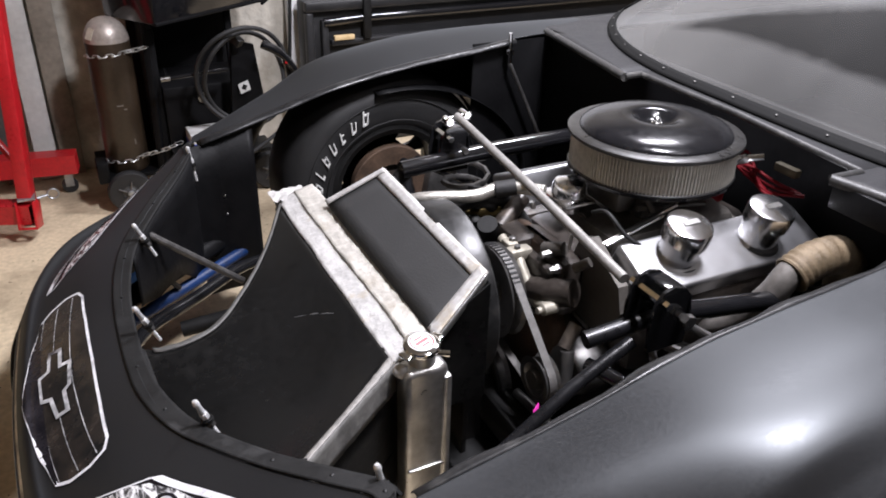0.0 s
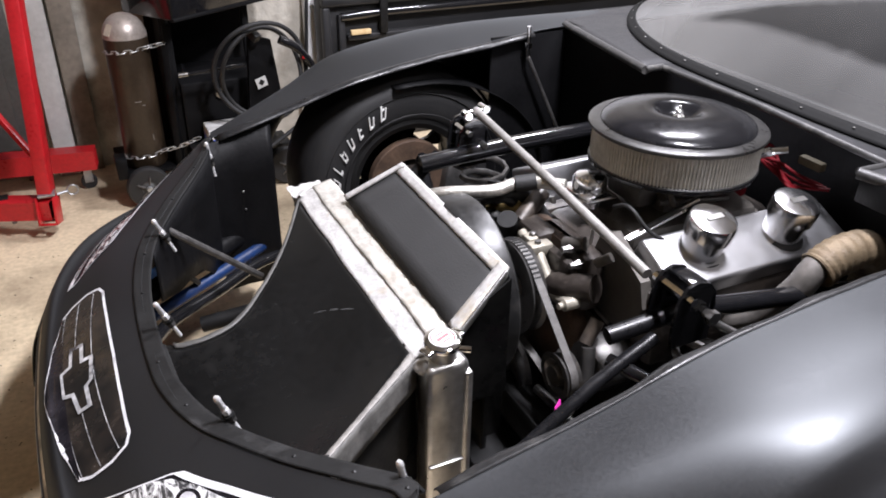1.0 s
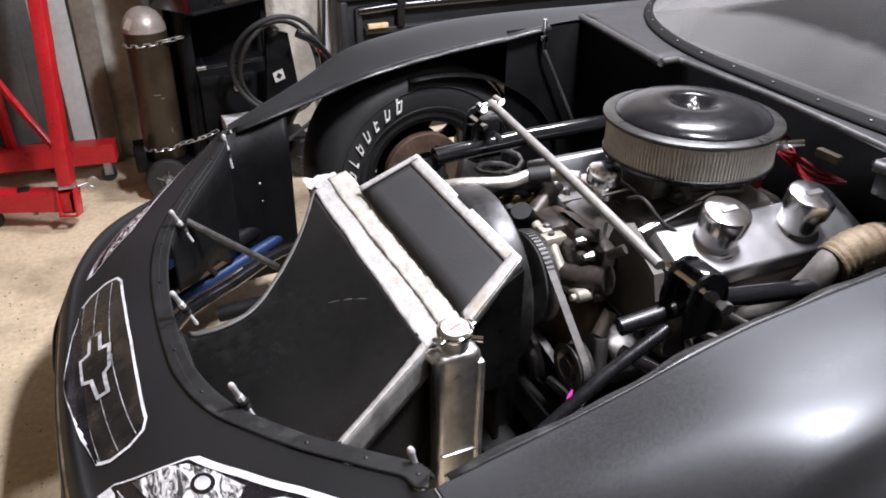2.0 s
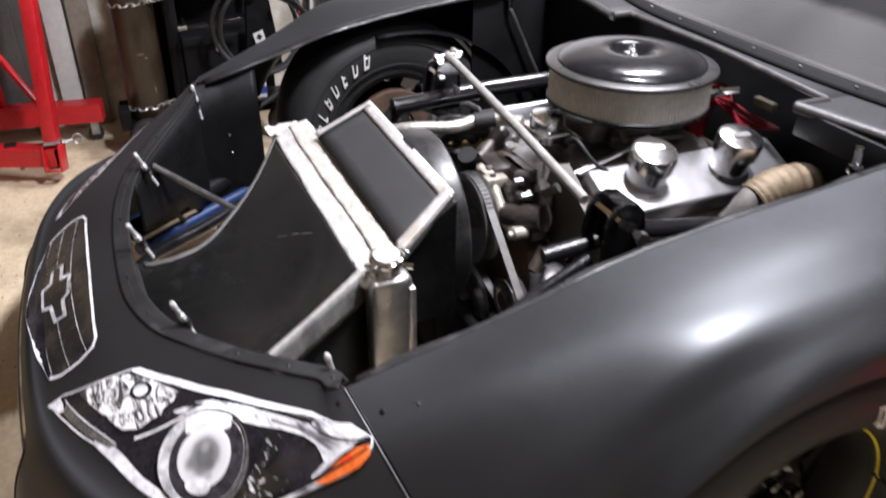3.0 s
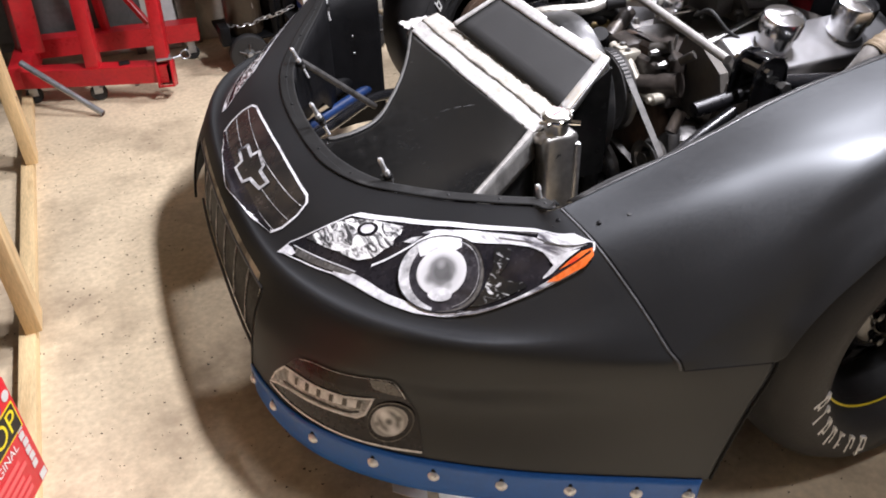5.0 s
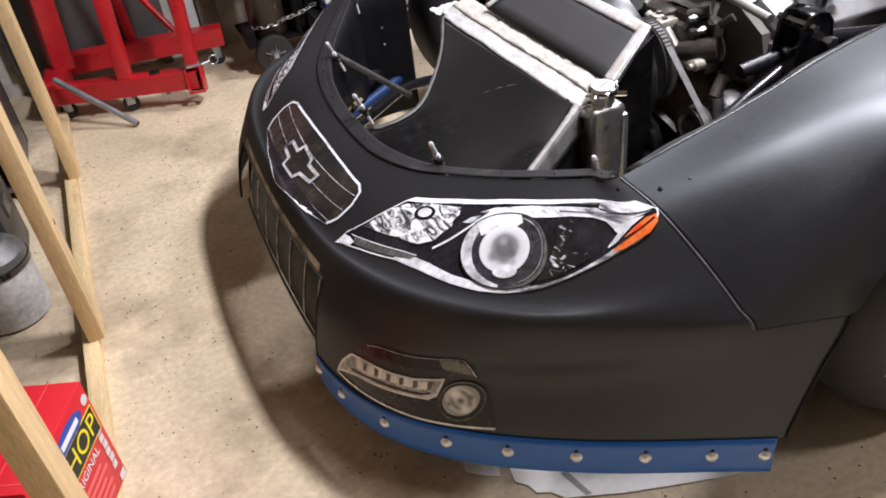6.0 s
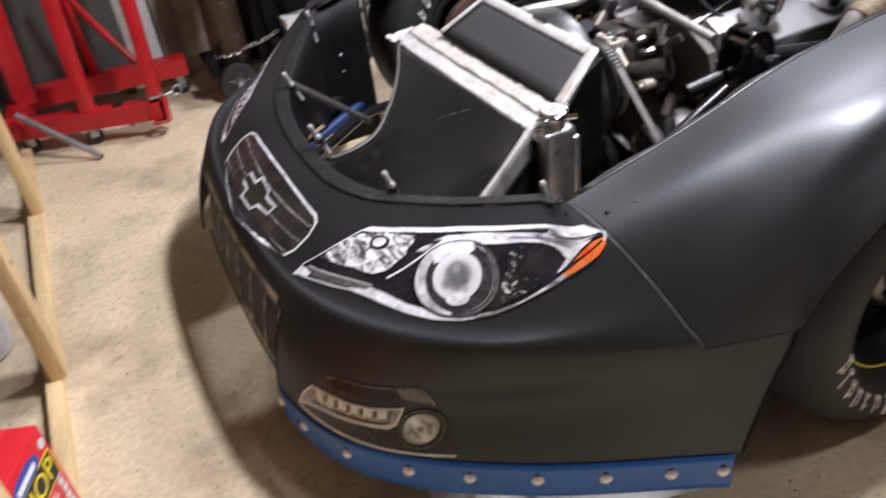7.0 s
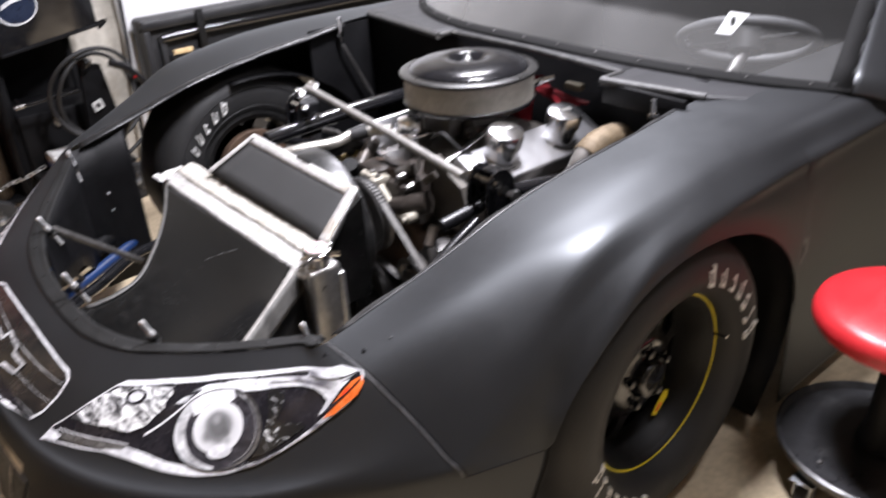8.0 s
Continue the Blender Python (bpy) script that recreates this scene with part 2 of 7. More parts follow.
tagged(part("trim", box(0.175, 2.045, 0, 0.26, 2.08, 2.4, 0.004), surface("weathered_board", (0.24, 0.21, 0.17), 0.75, 0, 0.3, 6, 50, 0.3)), "weathered grey upright board on the wall", "trim", kind="structure")

# ---- race car body ----
car = thing("race_car", "matte black stock race car with its hood off, on slick tyres", "race car")
# Rows run down the nose from the hood edge, columns from the middle to the fender seam: x, y, z.
NOSE = [
    [(0.245, 0, 0.478), (0.255, 0.18, 0.485), (0.29, 0.33, 0.50), (0.36, 0.46, 0.525), (0.43, 0.56, 0.55), (0.475, 0.625, 0.57), (0.505, 0.675, 0.588), (0.70, 0.685, 0.64)],
    [(0.165, 0, 0.448), (0.172, 0.22, 0.45), (0.205, 0.38, 0.465), (0.285, 0.52, 0.49), (0.365, 0.625, 0.518), (0.44, 0.70, 0.545), (0.518, 0.765, 0.568), (0.71, 0.80, 0.63)],
    [(0.075, 0, 0.396), (0.085, 0.23, 0.395), (0.116, 0.40, 0.405), (0.187, 0.558, 0.417), (0.282, 0.687, 0.435), (0.401, 0.787, 0.464), (0.545, 0.855, 0.505), (0.715, 0.91, 0.535)],
    [(0.051, 0.0, 0.388), (0.060, 0.235, 0.389), (0.086, 0.41, 0.401), (0.148, 0.575, 0.416), (0.246, 0.713, 0.432), (0.376, 0.813, 0.437), (0.562, 0.912, 0.455), (0.716, 0.95, 0.475)],
    [(0.026, 0, 0.345), (0.035, 0.25, 0.345), (0.056, 0.423, 0.346), (0.118, 0.583, 0.347), (0.226, 0.716, 0.357), (0.38, 0.826, 0.377), (0.576, 0.937, 0.422), (0.722, 0.978, 0.416)],
    [(0.0, 0, 0.28), (0.008, 0.26, 0.28), (0.026, 0.423, 0.28), (0.092, 0.575, 0.28), (0.213, 0.694, 0.28), (0.378, 0.808, 0.29), (0.58, 0.94, 0.32), (0.684, 0.979, 0.315)],
    [(-0.02, 0, 0.177), (-0.014, 0.26, 0.177), (0.006, 0.43, 0.177), (0.064, 0.573, 0.177), (0.174, 0.696, 0.177), (0.352, 0.824, 0.177), (0.577, 0.946, 0.177), (0.642, 0.978, 0.177)],
    [(-0.02, 0, 0.1), (-0.014, 0.26, 0.1), (0.004, 0.43, 0.1), (0.06, 0.573, 0.1), (0.17, 0.70, 0.1), (0.35, 0.828, 0.1), (0.577, 0.951, 0.1), (0.632, 0.982, 0.1)],
]
# The right-hand corner of the body falls away sooner than the left one.
DROP = (0, 0, 0, 0.010, 0.032, 0.04, 0.036, 0.02)
SHARE = (0, 0.25, 1, 1, 0.6, 0.2, 0, 0)
NOSE_FULL = [[(x, -y, z) for x, y, z in reversed(row[1:])] + [(x, y - 0.4 * d * w, z - d * w) for (x, y, z), d in zip(row, DROP)] for row, w in zip(NOSE, SHARE)]


def skin(u, v):
    """The bare skin: the ledge under the headlights is a row of its own at v = 2.3."""
    t = v if v <= 2 else 2 + (v - 2) / 0.3 if v <= 2.3 else 3 + (v - 2.3) / 0.7 if v <= 3 else v + 1
    return catmull([catmull(row, u + 7) for row in NOSE_FULL], t)


def nose(u, v, out=0.0):
    """A point of the nose skin: u from -7 (car's left) to 7, v from 0 (hood edge) to 6 (bottom edge), out metres off it."""
    p = skin(u, v)
    if out:
        e = 0.02
        a = skin(min(u + e, 7), v) - skin(max(u - e, -7), v)
        b = skin(u, min(v + e, 6)) - skin(u, max(v - e, 0))
        p = p + a.cross(b).normalized() * out
    return p


INTAKE = 1.54
half_us = [0.0] + [0.125 * k for k in range(1, 12)] + [1.46, INTAKE, 1.625] + [0.125 * k for k in range(14, 48)] + [5.99, 6]
us = [-u for u in reversed(half_us[1:])] + half_us
side_us = [u for u in half_us if u >= INTAKE] + steps(6.1, 7, 9)
low_v = [3, 3.02] + steps(3.12, 4.9, 18) + [4.98, 5]
panel = cat(
    sheet(nose, us, [0, 0.015] + steps(0.1, 2, 16) + steps(2.04, 2.6, 14) + steps(2.66, 2.98, 6) + [3]),
    sheet(nose, [-u for u in reversed(side_us)], low_v),
    sheet(nose, side_us, low_v),
)
part("nose_panel", welded(panel), body_black, car, "matte black moulded nose with printed lights", 60, 0.002, 0)
for sgn in (-1, 1):
    part("bumper_edge", tube([nose(sgn * 7, v, 0.0005) for v in steps(3, 5, 12)], 0.0032, 8), dead_black, car)
    part("air_dam_lip", sheet(lambda u, v: nose(u, v, 0.003), steps(sgn * (1.54 if sgn < 0 else 3.4), sgn * 6.74, 48), steps(5, 6, 6)), blue_lip_paint, car, "blue plastic lip bolted under the nose", 60, 0.004, 0)

# Fender sections: x, then y and z of the hood edge, crown, shoulder, outer edge and side.
SECTIONS = [
    (0.73, (0.685, 0.645), (0.80, 0.648), (0.89, 0.603), (0.935, 0.555), (0.962, 0.49)),
    (0.90, (0.69, 0.692), (0.82, 0.708), (0.905, 0.696), (0.948, 0.655), (0.974, 0.612)),
    (1.10, (0.695, 0.725), (0.83, 0.746), (0.91, 0.738), (0.952, 0.712), (0.98, 0.68)),
    (1.30, (0.70, 0.745), (0.83, 0.762), (0.912, 0.756), (0.955, 0.726), (0.982, 0.672)),
    (1.60, (0.70, 0.772), (0.84, 0.769), (0.915, 0.757), (0.957, 0.727), (0.984, 0.60)),
    (2.20, (0.70, 0.765), (0.86, 0.755), (0.92, 0.745), (0.96, 0.722), (0.985, 0.60)),
    (3.00, (0.70, 0.765), (0.86, 0.755), (0.92, 0.745), (0.96, 0.722), (0.985, 0.60)),
]
HUB_X = 1.10
XS = [0.545] + [s[0] for s in SECTIONS]
SEAM = [nose(-6, v) * Vector((1, -1, 1)) for v in (0, 1, 1.8, 2.35, 2.7)]


def arch(x):
    q = (x - HUB_X) / (0.40 if x < HUB_X else 0.43)
    rise = 0.30 + 0.35 * math.sqrt(1 - q * q) if abs(q) < 1 else 0.06
    return max(0.416, rise) if x < HUB_X else max(0.06, rise)


RIDGE = ((0.74, 0.80, 0.873, 0.94, 0.99, 1.03, 1.10, 1.17, 1.25, 1.40), (0.02, 0.021, 0.0234, 0.034, 0.0446, 0.051, 0.056, 0.067, 0.086, 0.125))


def flare(x, z):
    """The ridge over the wheel opening, which climbs away from its edge and runs on along the body side, and the hollow above it."""
    dx, dz = (x - HUB_X) / (0.40 if x < HUB_X else 0.43), (z - 0.30) / 0.35
    if dz < 0:
        return 0.0
    off = (math.hypot(dx, dz) - 1) * 0.38 - float(np.interp(x, *RIDGE))
    back = min(1.0, max(0.0, (x - 1.18) / 0.14))
    off += (z - 0.714 - off) * back
    fade = min(1.0, dz / 0.5) * min(1.0, max(0.0, (x - 0.73) / 0.1))
    return (1 + 0.7 * back) * fade * (0.0046 * math.exp(-((off + 0.014) / 0.014) ** 2) - 0.005 * math.exp(-((off - 0.032) / 0.027) ** 2))


def fender(x, v):
    """A point of the fender: x along the car, v from 0 (hood edge) to 5 (lower edge)."""
    t = float(np.interp(x, XS, range(len(XS))))
    pts = [catmull([tuple(SEAM[k])] + [(s[0], *s[k + 1]) for s in SECTIONS], t) for k in range(5)]
    if x < 0.72:
        low = nose(-6 - (x - 0.545) / 0.175, 3) * Vector((1, -1, 1))
    else:
        low = Vector((x, 0.984 + 0.004 * min(1, (x - 0.72) / 0.1), arch(x)))
    lift = low.z + 0.022 - pts[4].z
    if lift > 0 and x > 0.72:
        pts[4].z += lift
        pts[3].z = max(pts[3].z, pts[4].z + 0.012)
    pts.append(low)
    p = catmull(pts, v)
    return p + Vector((0, flare(p.x, p.z), 0))


fx = [0.545, 0.5465] + steps(0.555, 0.70, 7) + steps(0.715, 1.52, 60) + [1.528, 1.532] + steps(1.56, 3.0, 16)
for sgn in (-1, 1):
    piece = sheet(fender, fx, [0, 0.02] + steps(0.1, 4.92, 54) + [4.97, 5])
    part("fender", piece if sgn > 0 else mirrored(piece), body_black, car, "smooth matte black front fender with round wheel opening", 50, 0.003, 0)

def well_shade(a, w):
    """Black sheet added for the shade inside the wheel opening: a degrees over the hub from the back, w inwards."""
    q = radians(a)
    return Vector((HUB_X + 0.004 + 0.436 * math.cos(q), 0.978 - 0.30 * w, 0.302 + 0.352 * math.sin(q) if a > 0 else 0.302 + 0.006 * a))


for sgn in (-1, 1):
    piece = sheet(well_shade, [-40, -20, 0] + steps(6, 100, 20), steps(0, 1, 4))
    part("well_shade", piece if sgn > 0 else mirrored(piece), dead_black, car, "black sheet for the shade inside the wheel opening", 50, 0.003, 0)


def fender_lip(x, w):
    """The rolled inner edge of a fender along the engine bay."""
    wave = 0.0022 * math.sin(x * 23) + 0.0015 * math.sin(x * 51 + 1)
    return fender(x, 0) + Vector((0, -(0.019 + wave) * math.sin(w * 1.5), 0.0014 + wave * w * 0.6 - 0.012 * (1 - math.cos(w * 1.5))))


for sgn in (-1, 1):
    piece = sheet(fender_lip, steps(0.56, 1.50, 50), steps(0, 1, 5))
    part("fender_lip", piece if sgn > 0 else mirrored(piece), lip_black, car, "dark rolled fender edge", 60, 0.002, 0)

# Panel seam between nose and fenders, the nose lying a little proud.
# The highlight along the seam is a lighter grey bead on the nose edge.
edge_highlight = surface("panel_edge_highlight", (0.075, 0.075, 0.078), 0.42, 0, 0.3, 30, 120, 0.05, spec=0.5)
for sgn in (-1, 1):
    part("panel_gap", tube([nose(6.0 * sgn, v, 0.0006) for v in steps(0.02, 3, 24)], 0.0017, 6), dead_black, car)
    part("panel_edge", tube([nose(5.972 * sgn, v, 0.0006) for v in steps(0.02, 2.98, 24)], 0.0021, 8), edge_highlight, car, "grey line for the highlight on the nose edge", 60)
    for u, v, out in ((5.78, 0.27, 0.0), (6.16, 0.62, 0.001)):
        p, e = nose(u * sgn, v, out), nose(u * sgn, v, out + 0.01)
        part("panel_screw", lathe([(0.0042, 0), (0.0042, 0.0012), (0.003, 0.002), (0, 0.0021)], 10, Matrix.Translation(p) @ (e - p).normalized().to_track_quat("Z", "Y").to_matrix().to_4x4()), dead_black, car)
    part("panel_gap", tube([nose(u * sgn, 3.0, 0.0006) for u in steps(6.0, 6.95, 10)], 0.0015, 6), dead_black, car)

# Hood-edge flange round the nose, and the latch studs that stand on it.
def inward(u):
    a, b = nose(u - 0.05, 0), nose(u + 0.05, 0)
    d = (b - a).normalized()
    return Vector((d.y, -d.x, 0)).normalized()


def flange(u, w):
    back = min(1, max(0, (u + 2.4) / 1.6))  # past the middle the strip sits further out on the nose
    width = 0.036 - 0.018 * back - 0.008 * min(1, max(0, (u - 3.4) / 1.8))
    outer = nose(u, 0.2 * back) + Vector((0, 0, 0.004))
    edge = nose(u, 0) + inward(u) * width + Vector((0, 0, -0.002 + 0.003 * back))
    return outer.lerp(edge, w)


part("hood_flange", sheet(flange, steps(-5.9, 5.9, 80), [0, 0.12, 0.85, 1]), scuffed, car, "scuffed dark flange with screws round the hood opening", 50, 0.003, 0)
for u in (-5.2, -4.1, -3.2, -1.4, -0.5, 0.8, 1.7, 3.1, 4.2, 5.1):
    p = flange(u, 0.5)
    part("screw", lathe([(0.0032, 0), (0.0032, 0.002), (0.0015, 0.003)], 8, Matrix.Translation(p + Vector((0, 0, 0.001)))), bay_black, car)


def latch_stud(top, foot):
    """A threaded pin hung through the flange, from its tip to its lower end."""
    a, b = Vector(top), Vector(foot)
    n = (a - b).normalized()
    ln = (a - b).length
    m = Matrix.Translation(b) @ n.to_track_quat("Z", "Y").to_matrix().to_4x4()
    ridges = []
    for k in range(12):
        z = 0.002 + ln * 0.42 * k / 12
        ridges += [(0.0034, z), (0.004, z + ln * 0.017)]
    st = part("hood_pin", lathe([(0.0, 0.0)] + ridges + [(0.004, ln * 0.45), (0.0042, ln - 0.034), (0.0052, ln - 0.03), (0.0046, ln - 0.014), (0.0056, ln - 0.01), (0.0052, ln - 0.004), (0.003, ln - 0.0006), (0, ln)], 14, m), pin_chrome, car, "chrome threaded hood pin with nuts")
    z = ln * 0.5
    part("nut", lathe([(0.0062, z + 0.004), (0.0072, z + 0.006), (0.0072, z + 0.014), (0.0062, z + 0.016)], 6, m), pin_chrome, st)
    part("nut", lathe([(0.0072, z - 0.016), (0.0082, z - 0.014), (0.0082, z - 0.007), (0.0072, z - 0.005)], 6, m), dark_steel, st)
    part("washer", lathe([(0.0098, z - 0.004), (0.0098, z + 0.003)], 16, m), bay_black, st)
    part("mount_tab", moved(box(-0.022, -0.007, z - 0.0075, 0.004, 0.007, z - 0.0045, 0.001), m), scuffed, st)


PINS = [((0.485, 0.642, 0.592), (0.498, 0.643, 0.492)), ((0.307, 0.336, 0.55), (0.345, 0.343, 0.457)), ((0.264, 0.001, 0.545), (0.301, 0.012, 0.452)), ((0.311, -0.321, 0.554), (0.343, -0.312, 0.462)), ((0.498, -0.603, 0.596), (0.515, -0.61, 0.50))]
for top, foot in PINS:
    latch_stud(top, foot)

# ---- printed lights and grille on the nose skin ----
KU, KV = 0.16, 0.09


def inset(outline, d):
    """The outline drawn in by d metres, in the skin's own u, v."""
    n = len(outline)
    pts = [Vector((u * KU, v * KV)) for u, v in outline]
    area = sum(pts[i].x * pts[(i + 1) % n].y - pts[(i + 1) % n].x * pts[i].y for i in range(n))
    s = 1 if area > 0 else -1
    out = []
    for i in range(n):
        e0, e1 = (pts[i] - pts[i - 1]).normalized(), (pts[(i + 1) % n] - pts[i]).normalized()
        b = Vector((-e0.y - e1.y, e0.x + e1.x)) * s
        b = b / max(0.35, b.length_squared / 2)
        q = pts[i] + b * d
        out.append((q.x / KU, q.y / KV))
    return out


def skin_patch(outline, out, cuts=3):
    bm = bmesh.new()
    bm.faces.new([bm.verts.new((u, v, 0)) for u, v in outline])
    bmesh.ops.triangulate(bm, faces=bm.faces[:])
    for _ in range(cuts):
        long = [e for e in bm.edges if math.hypot((e.verts[0].co.x - e.verts[1].co.x) * KU, (e.verts[0].co.y - e.verts[1].co.y) * KV) > 0.02]
        if long:
            bmesh.ops.subdivide_edges(bm, edges=long, cuts=1, use_grid_fill=True)
            bmesh.ops.triangulate(bm, faces=bm.faces[:])
    vs, fs = from_bm(bm)
    return [tuple(nose(u, v, out)) for u, v, _ in vs], fs


def skin_band(outline, width, out, closed=True):
    inner = inset(outline, width)
    n = len(outline)
    vs, fs = [], []
    for i in range(n if closed else n - 1):
        for k in range(4):
            f = k / 4
            for ring in (outline, inner):
                a, b = ring[i], ring[(i + 1) % n]
                vs.append(tuple(nose(a[0] + (b[0] - a[0]) * f, a[1] + (b[1] - a[1]) * f, out)))
    m = len(vs) // 2
    for i in range(m if closed else m - 1):
        j = (i + 1) % m
        fs.append((2 * i, 2 * j, 2 * j + 1, 2 * i + 1))
    return vs, fs


def skin_line(pts, width, out):
    """A painted line through u, v points."""
    path = [(p.x, p.y) for p in smooth_path([(*q, 0) for q in pts], 6)]
    vs, fs = [], []
    for i, (u, v) in enumerate(path):
        a, b = path[max(i - 1, 0)], path[min(i + 1, len(path) - 1)]
        d = Vector(((b[0] - a[0]) * KU, (b[1] - a[1]) * KV)).normalized()
        for s in (-0.5, 0.5):
            vs.append(tuple(nose(u - d.y * width * s / KU, v + d.x * width * s / KV, out)))
    fs = [(2 * i, 2 * i + 2, 2 * i + 3, 2 * i + 1) for i in range(len(path) - 1)]
    return vs, fs


def ring_uv(cu, cv, ru, rv, n=28, a0=0.0, a1=360.0):
    return [(cu + ru * math.cos(radians(a0 + (a1 - a0) * k / n)), cv + rv * math.sin(radians(a0 + (a1 - a0) * k / n))) for k in range(n + (a1 - a0 < 359))]


print_black = surface("printed_black", (0.013, 0.012, 0.015), 0.25, 0, 0.4, 12, 90, 0.02, stain=(0.03, 0.027, 0.032), stain_at=0.58, spec=0.3)
print_grey = surface("printed_grey", (0.30, 0.30, 0.31), 0.25, 0, 0.7, 30, 120, 0.02, stain=(0.75, 0.75, 0.76), stain_at=0.55)
print_silver = surface("printed_silver", (0.55, 0.55, 0.56), 0.25, 0, 0.6, 26, 60, 0.02, stain=(0.06, 0.06, 0.07), stain_at=0.60)
print_bright = surface("printed_bright", (0.74, 0.74, 0.76), 0.25, 0, 0.25, 24, 90, 0.02, stain=(0.36, 0.35, 0.37), stain_at=0.62)
print_red = surface("printed_dark_red", (0.02, 0.007, 0.007), 0.25, 0, 0.4, 14, 90, 0.02, stain=(0.006, 0.006, 0.006), stain_at=0.5, spec=0.2)
print_smoke = surface("printed_smoke_grey", (0.10, 0.095, 0.09), 0.25, 0, 0.4, 20, 80, 0.02, stain=(0.05, 0.048, 0.05), stain_at=0.58)
print_amber = surface("printed_amber", (0.85, 0.16, 0.03), 0.3, 0, 0.25, 25, 90, 0.02, stain=(0.9, 0.35, 0.15), stain_at=0.6)
print_sweep = surface("printed_chrome_sweep", (0.7, 0.7, 0.72), 0.25, 0, 0.4, 30, 60, 0.02, stain=(0.1, 0.095, 0.11), stain_at=0.53, stretch=(0.5, 0.5, 4.0))
print_dark_chrome = surface("printed_dark_chrome", (0.05, 0.047, 0.055), 0.25, 0, 0.8, 16, 60, 0.02, stain=(0.014, 0.013, 0.016), stain_at=0.5)
print_red_shine = surface("printed_red_shine", (0.75, 0.06, 0.02), 0.3, 0, 0.2, 25, 90, 0.02)
print_brown = surface("printed_grille_brown", (0.045, 0.036, 0.03), 0.25, 0, 0.5, 9, 60, 0.02, stain=(0.012, 0.012, 0.012), stain_at=0.5)



def lens_print(name, centre, radius, rings, glints=()):
    """Sticker print of a round lamp: brightness by the distance from its centre, broken up by streaks."""
    m = bpy.data.materials.new(name)
    m.use_nodes = True
    n, l = m.node_tree.nodes, m.node_tree.links
    b = n["Principled BSDF"]
    b.inputs["Roughness"].default_value = 0.25
    tc, dist, div = n.new("ShaderNodeTexCoord"), n.new("ShaderNodeVectorMath"), n.new("ShaderNodeMath")
    dist.operation, div.operation = "DISTANCE", "DIVIDE"
    dist.inputs[1].default_value, div.inputs[1].default_value = centre, radius
    l.new(tc.outputs["Object"], dist.inputs[0])
    l.new(dist.outputs["Value"], div.inputs[0])
    nz = n.new("ShaderNodeTexNoise")
    nz.inputs["Scale"].default_value, nz.inputs["Detail"].default_value = 38, 5
    l.new(tc.outputs["Object"], nz.inputs["Vector"])
    add = n.new("ShaderNodeMath")
    add.operation = "MULTIPLY_ADD"
    add.inputs[1].default_value = 0.16
    l.new(nz.outputs["Fac"], add.inputs[0])
    l.new(div.outputs[0], add.inputs[2])
    ramp = n.new("ShaderNodeValToRGB")
    els = ramp.color_ramp.elements
    for k, (at, c) in enumerate(rings):
        e = els[k] if k < 2 else els.new(at)
        e.position, e.color = at, (c, c, c * 1.02, 1)
    sub = n.new("ShaderNodeMath")
    sub.operation = "SUBTRACT"
    sub.inputs[1].default_value = 0.08
    l.new(add.outputs[0], sub.inputs[0])
    l.new(sub.outputs[0], ramp.inputs[0])
    last = ramp.outputs[0]
    for at, size, tone in glints:
        gd, gr_, gx = n.new("ShaderNodeVectorMath"), n.new("ShaderNodeMapRange"), n.new("ShaderNodeMix")
        gd.operation = "DISTANCE"
        gd.inputs[1].default_value = at
        gr_.inputs["From Min"].default_value, gr_.inputs["From Max"].default_value = size, size * 0.35
        gx.data_type = "RGBA"
        gx.inputs[7].default_value = (tone, tone, tone * 1.02, 1)
        l.new(tc.outputs["Object"], gd.inputs[0])
        l.new(gd.outputs["Value"], gr_.inputs["Value"])
        l.new(gr_.outputs[0], gx.inputs[0])
        l.new(last, gx.inputs[6])
        last = gx.outputs[2]
    l.new(last, b.inputs["Base Color"])
    return m


def chequer(name, scale, lo, hi, cut):
    """Sticker print of a faceted reflector: many small hard light and dark flecks."""
    m = bpy.data.materials.new(name)
    m.use_nodes = True
    n, l = m.node_tree.nodes, m.node_tree.links
    b = n["Principled BSDF"]
    b.inputs["Roughness"].default_value = 0.25
    tc, nz = n.new("ShaderNodeTexCoord"), n.new("ShaderNodeTexNoise")
    nz.inputs["Scale"].default_value, nz.inputs["Detail"].default_value = scale, 5
    nz.inputs["Roughness"].default_value, nz.inputs["Distortion"].default_value = 0.6, 1.1
    mp = n.new("ShaderNodeMapping")
    mp.inputs["Scale"].default_value = (1.0, 0.5, 1.5)
    mp.inputs["Rotation"].default_value = (0, 0, 0.7)
    l.new(tc.outputs["Object"], mp.inputs["Vector"])
    l.new(mp.outputs[0], nz.inputs["Vector"])
    ramp = n.new("ShaderNodeValToRGB")
    els = ramp.color_ramp.elements
    els[0].position, els[1].position = cut, cut + 0.12
    mid = els.new(cut + 0.06)
    grey = (lo + hi) * 0.42
    els[0].color, mid.color, els[-1].color = (lo, lo, lo * 1.05, 1), (grey, grey, grey, 1), (hi, hi, hi, 1)
    l.new(nz.outputs["Fac"], ramp.inputs[0])
    l.new(ramp.outputs[0], b.inputs["Base Color"])
    return m


print_facets = chequer("printed_facets", 52, 0.05, 0.84, 0.42)
print_streaks = chequer("printed_streaks", 70, 0.012, 0.75, 0.545)

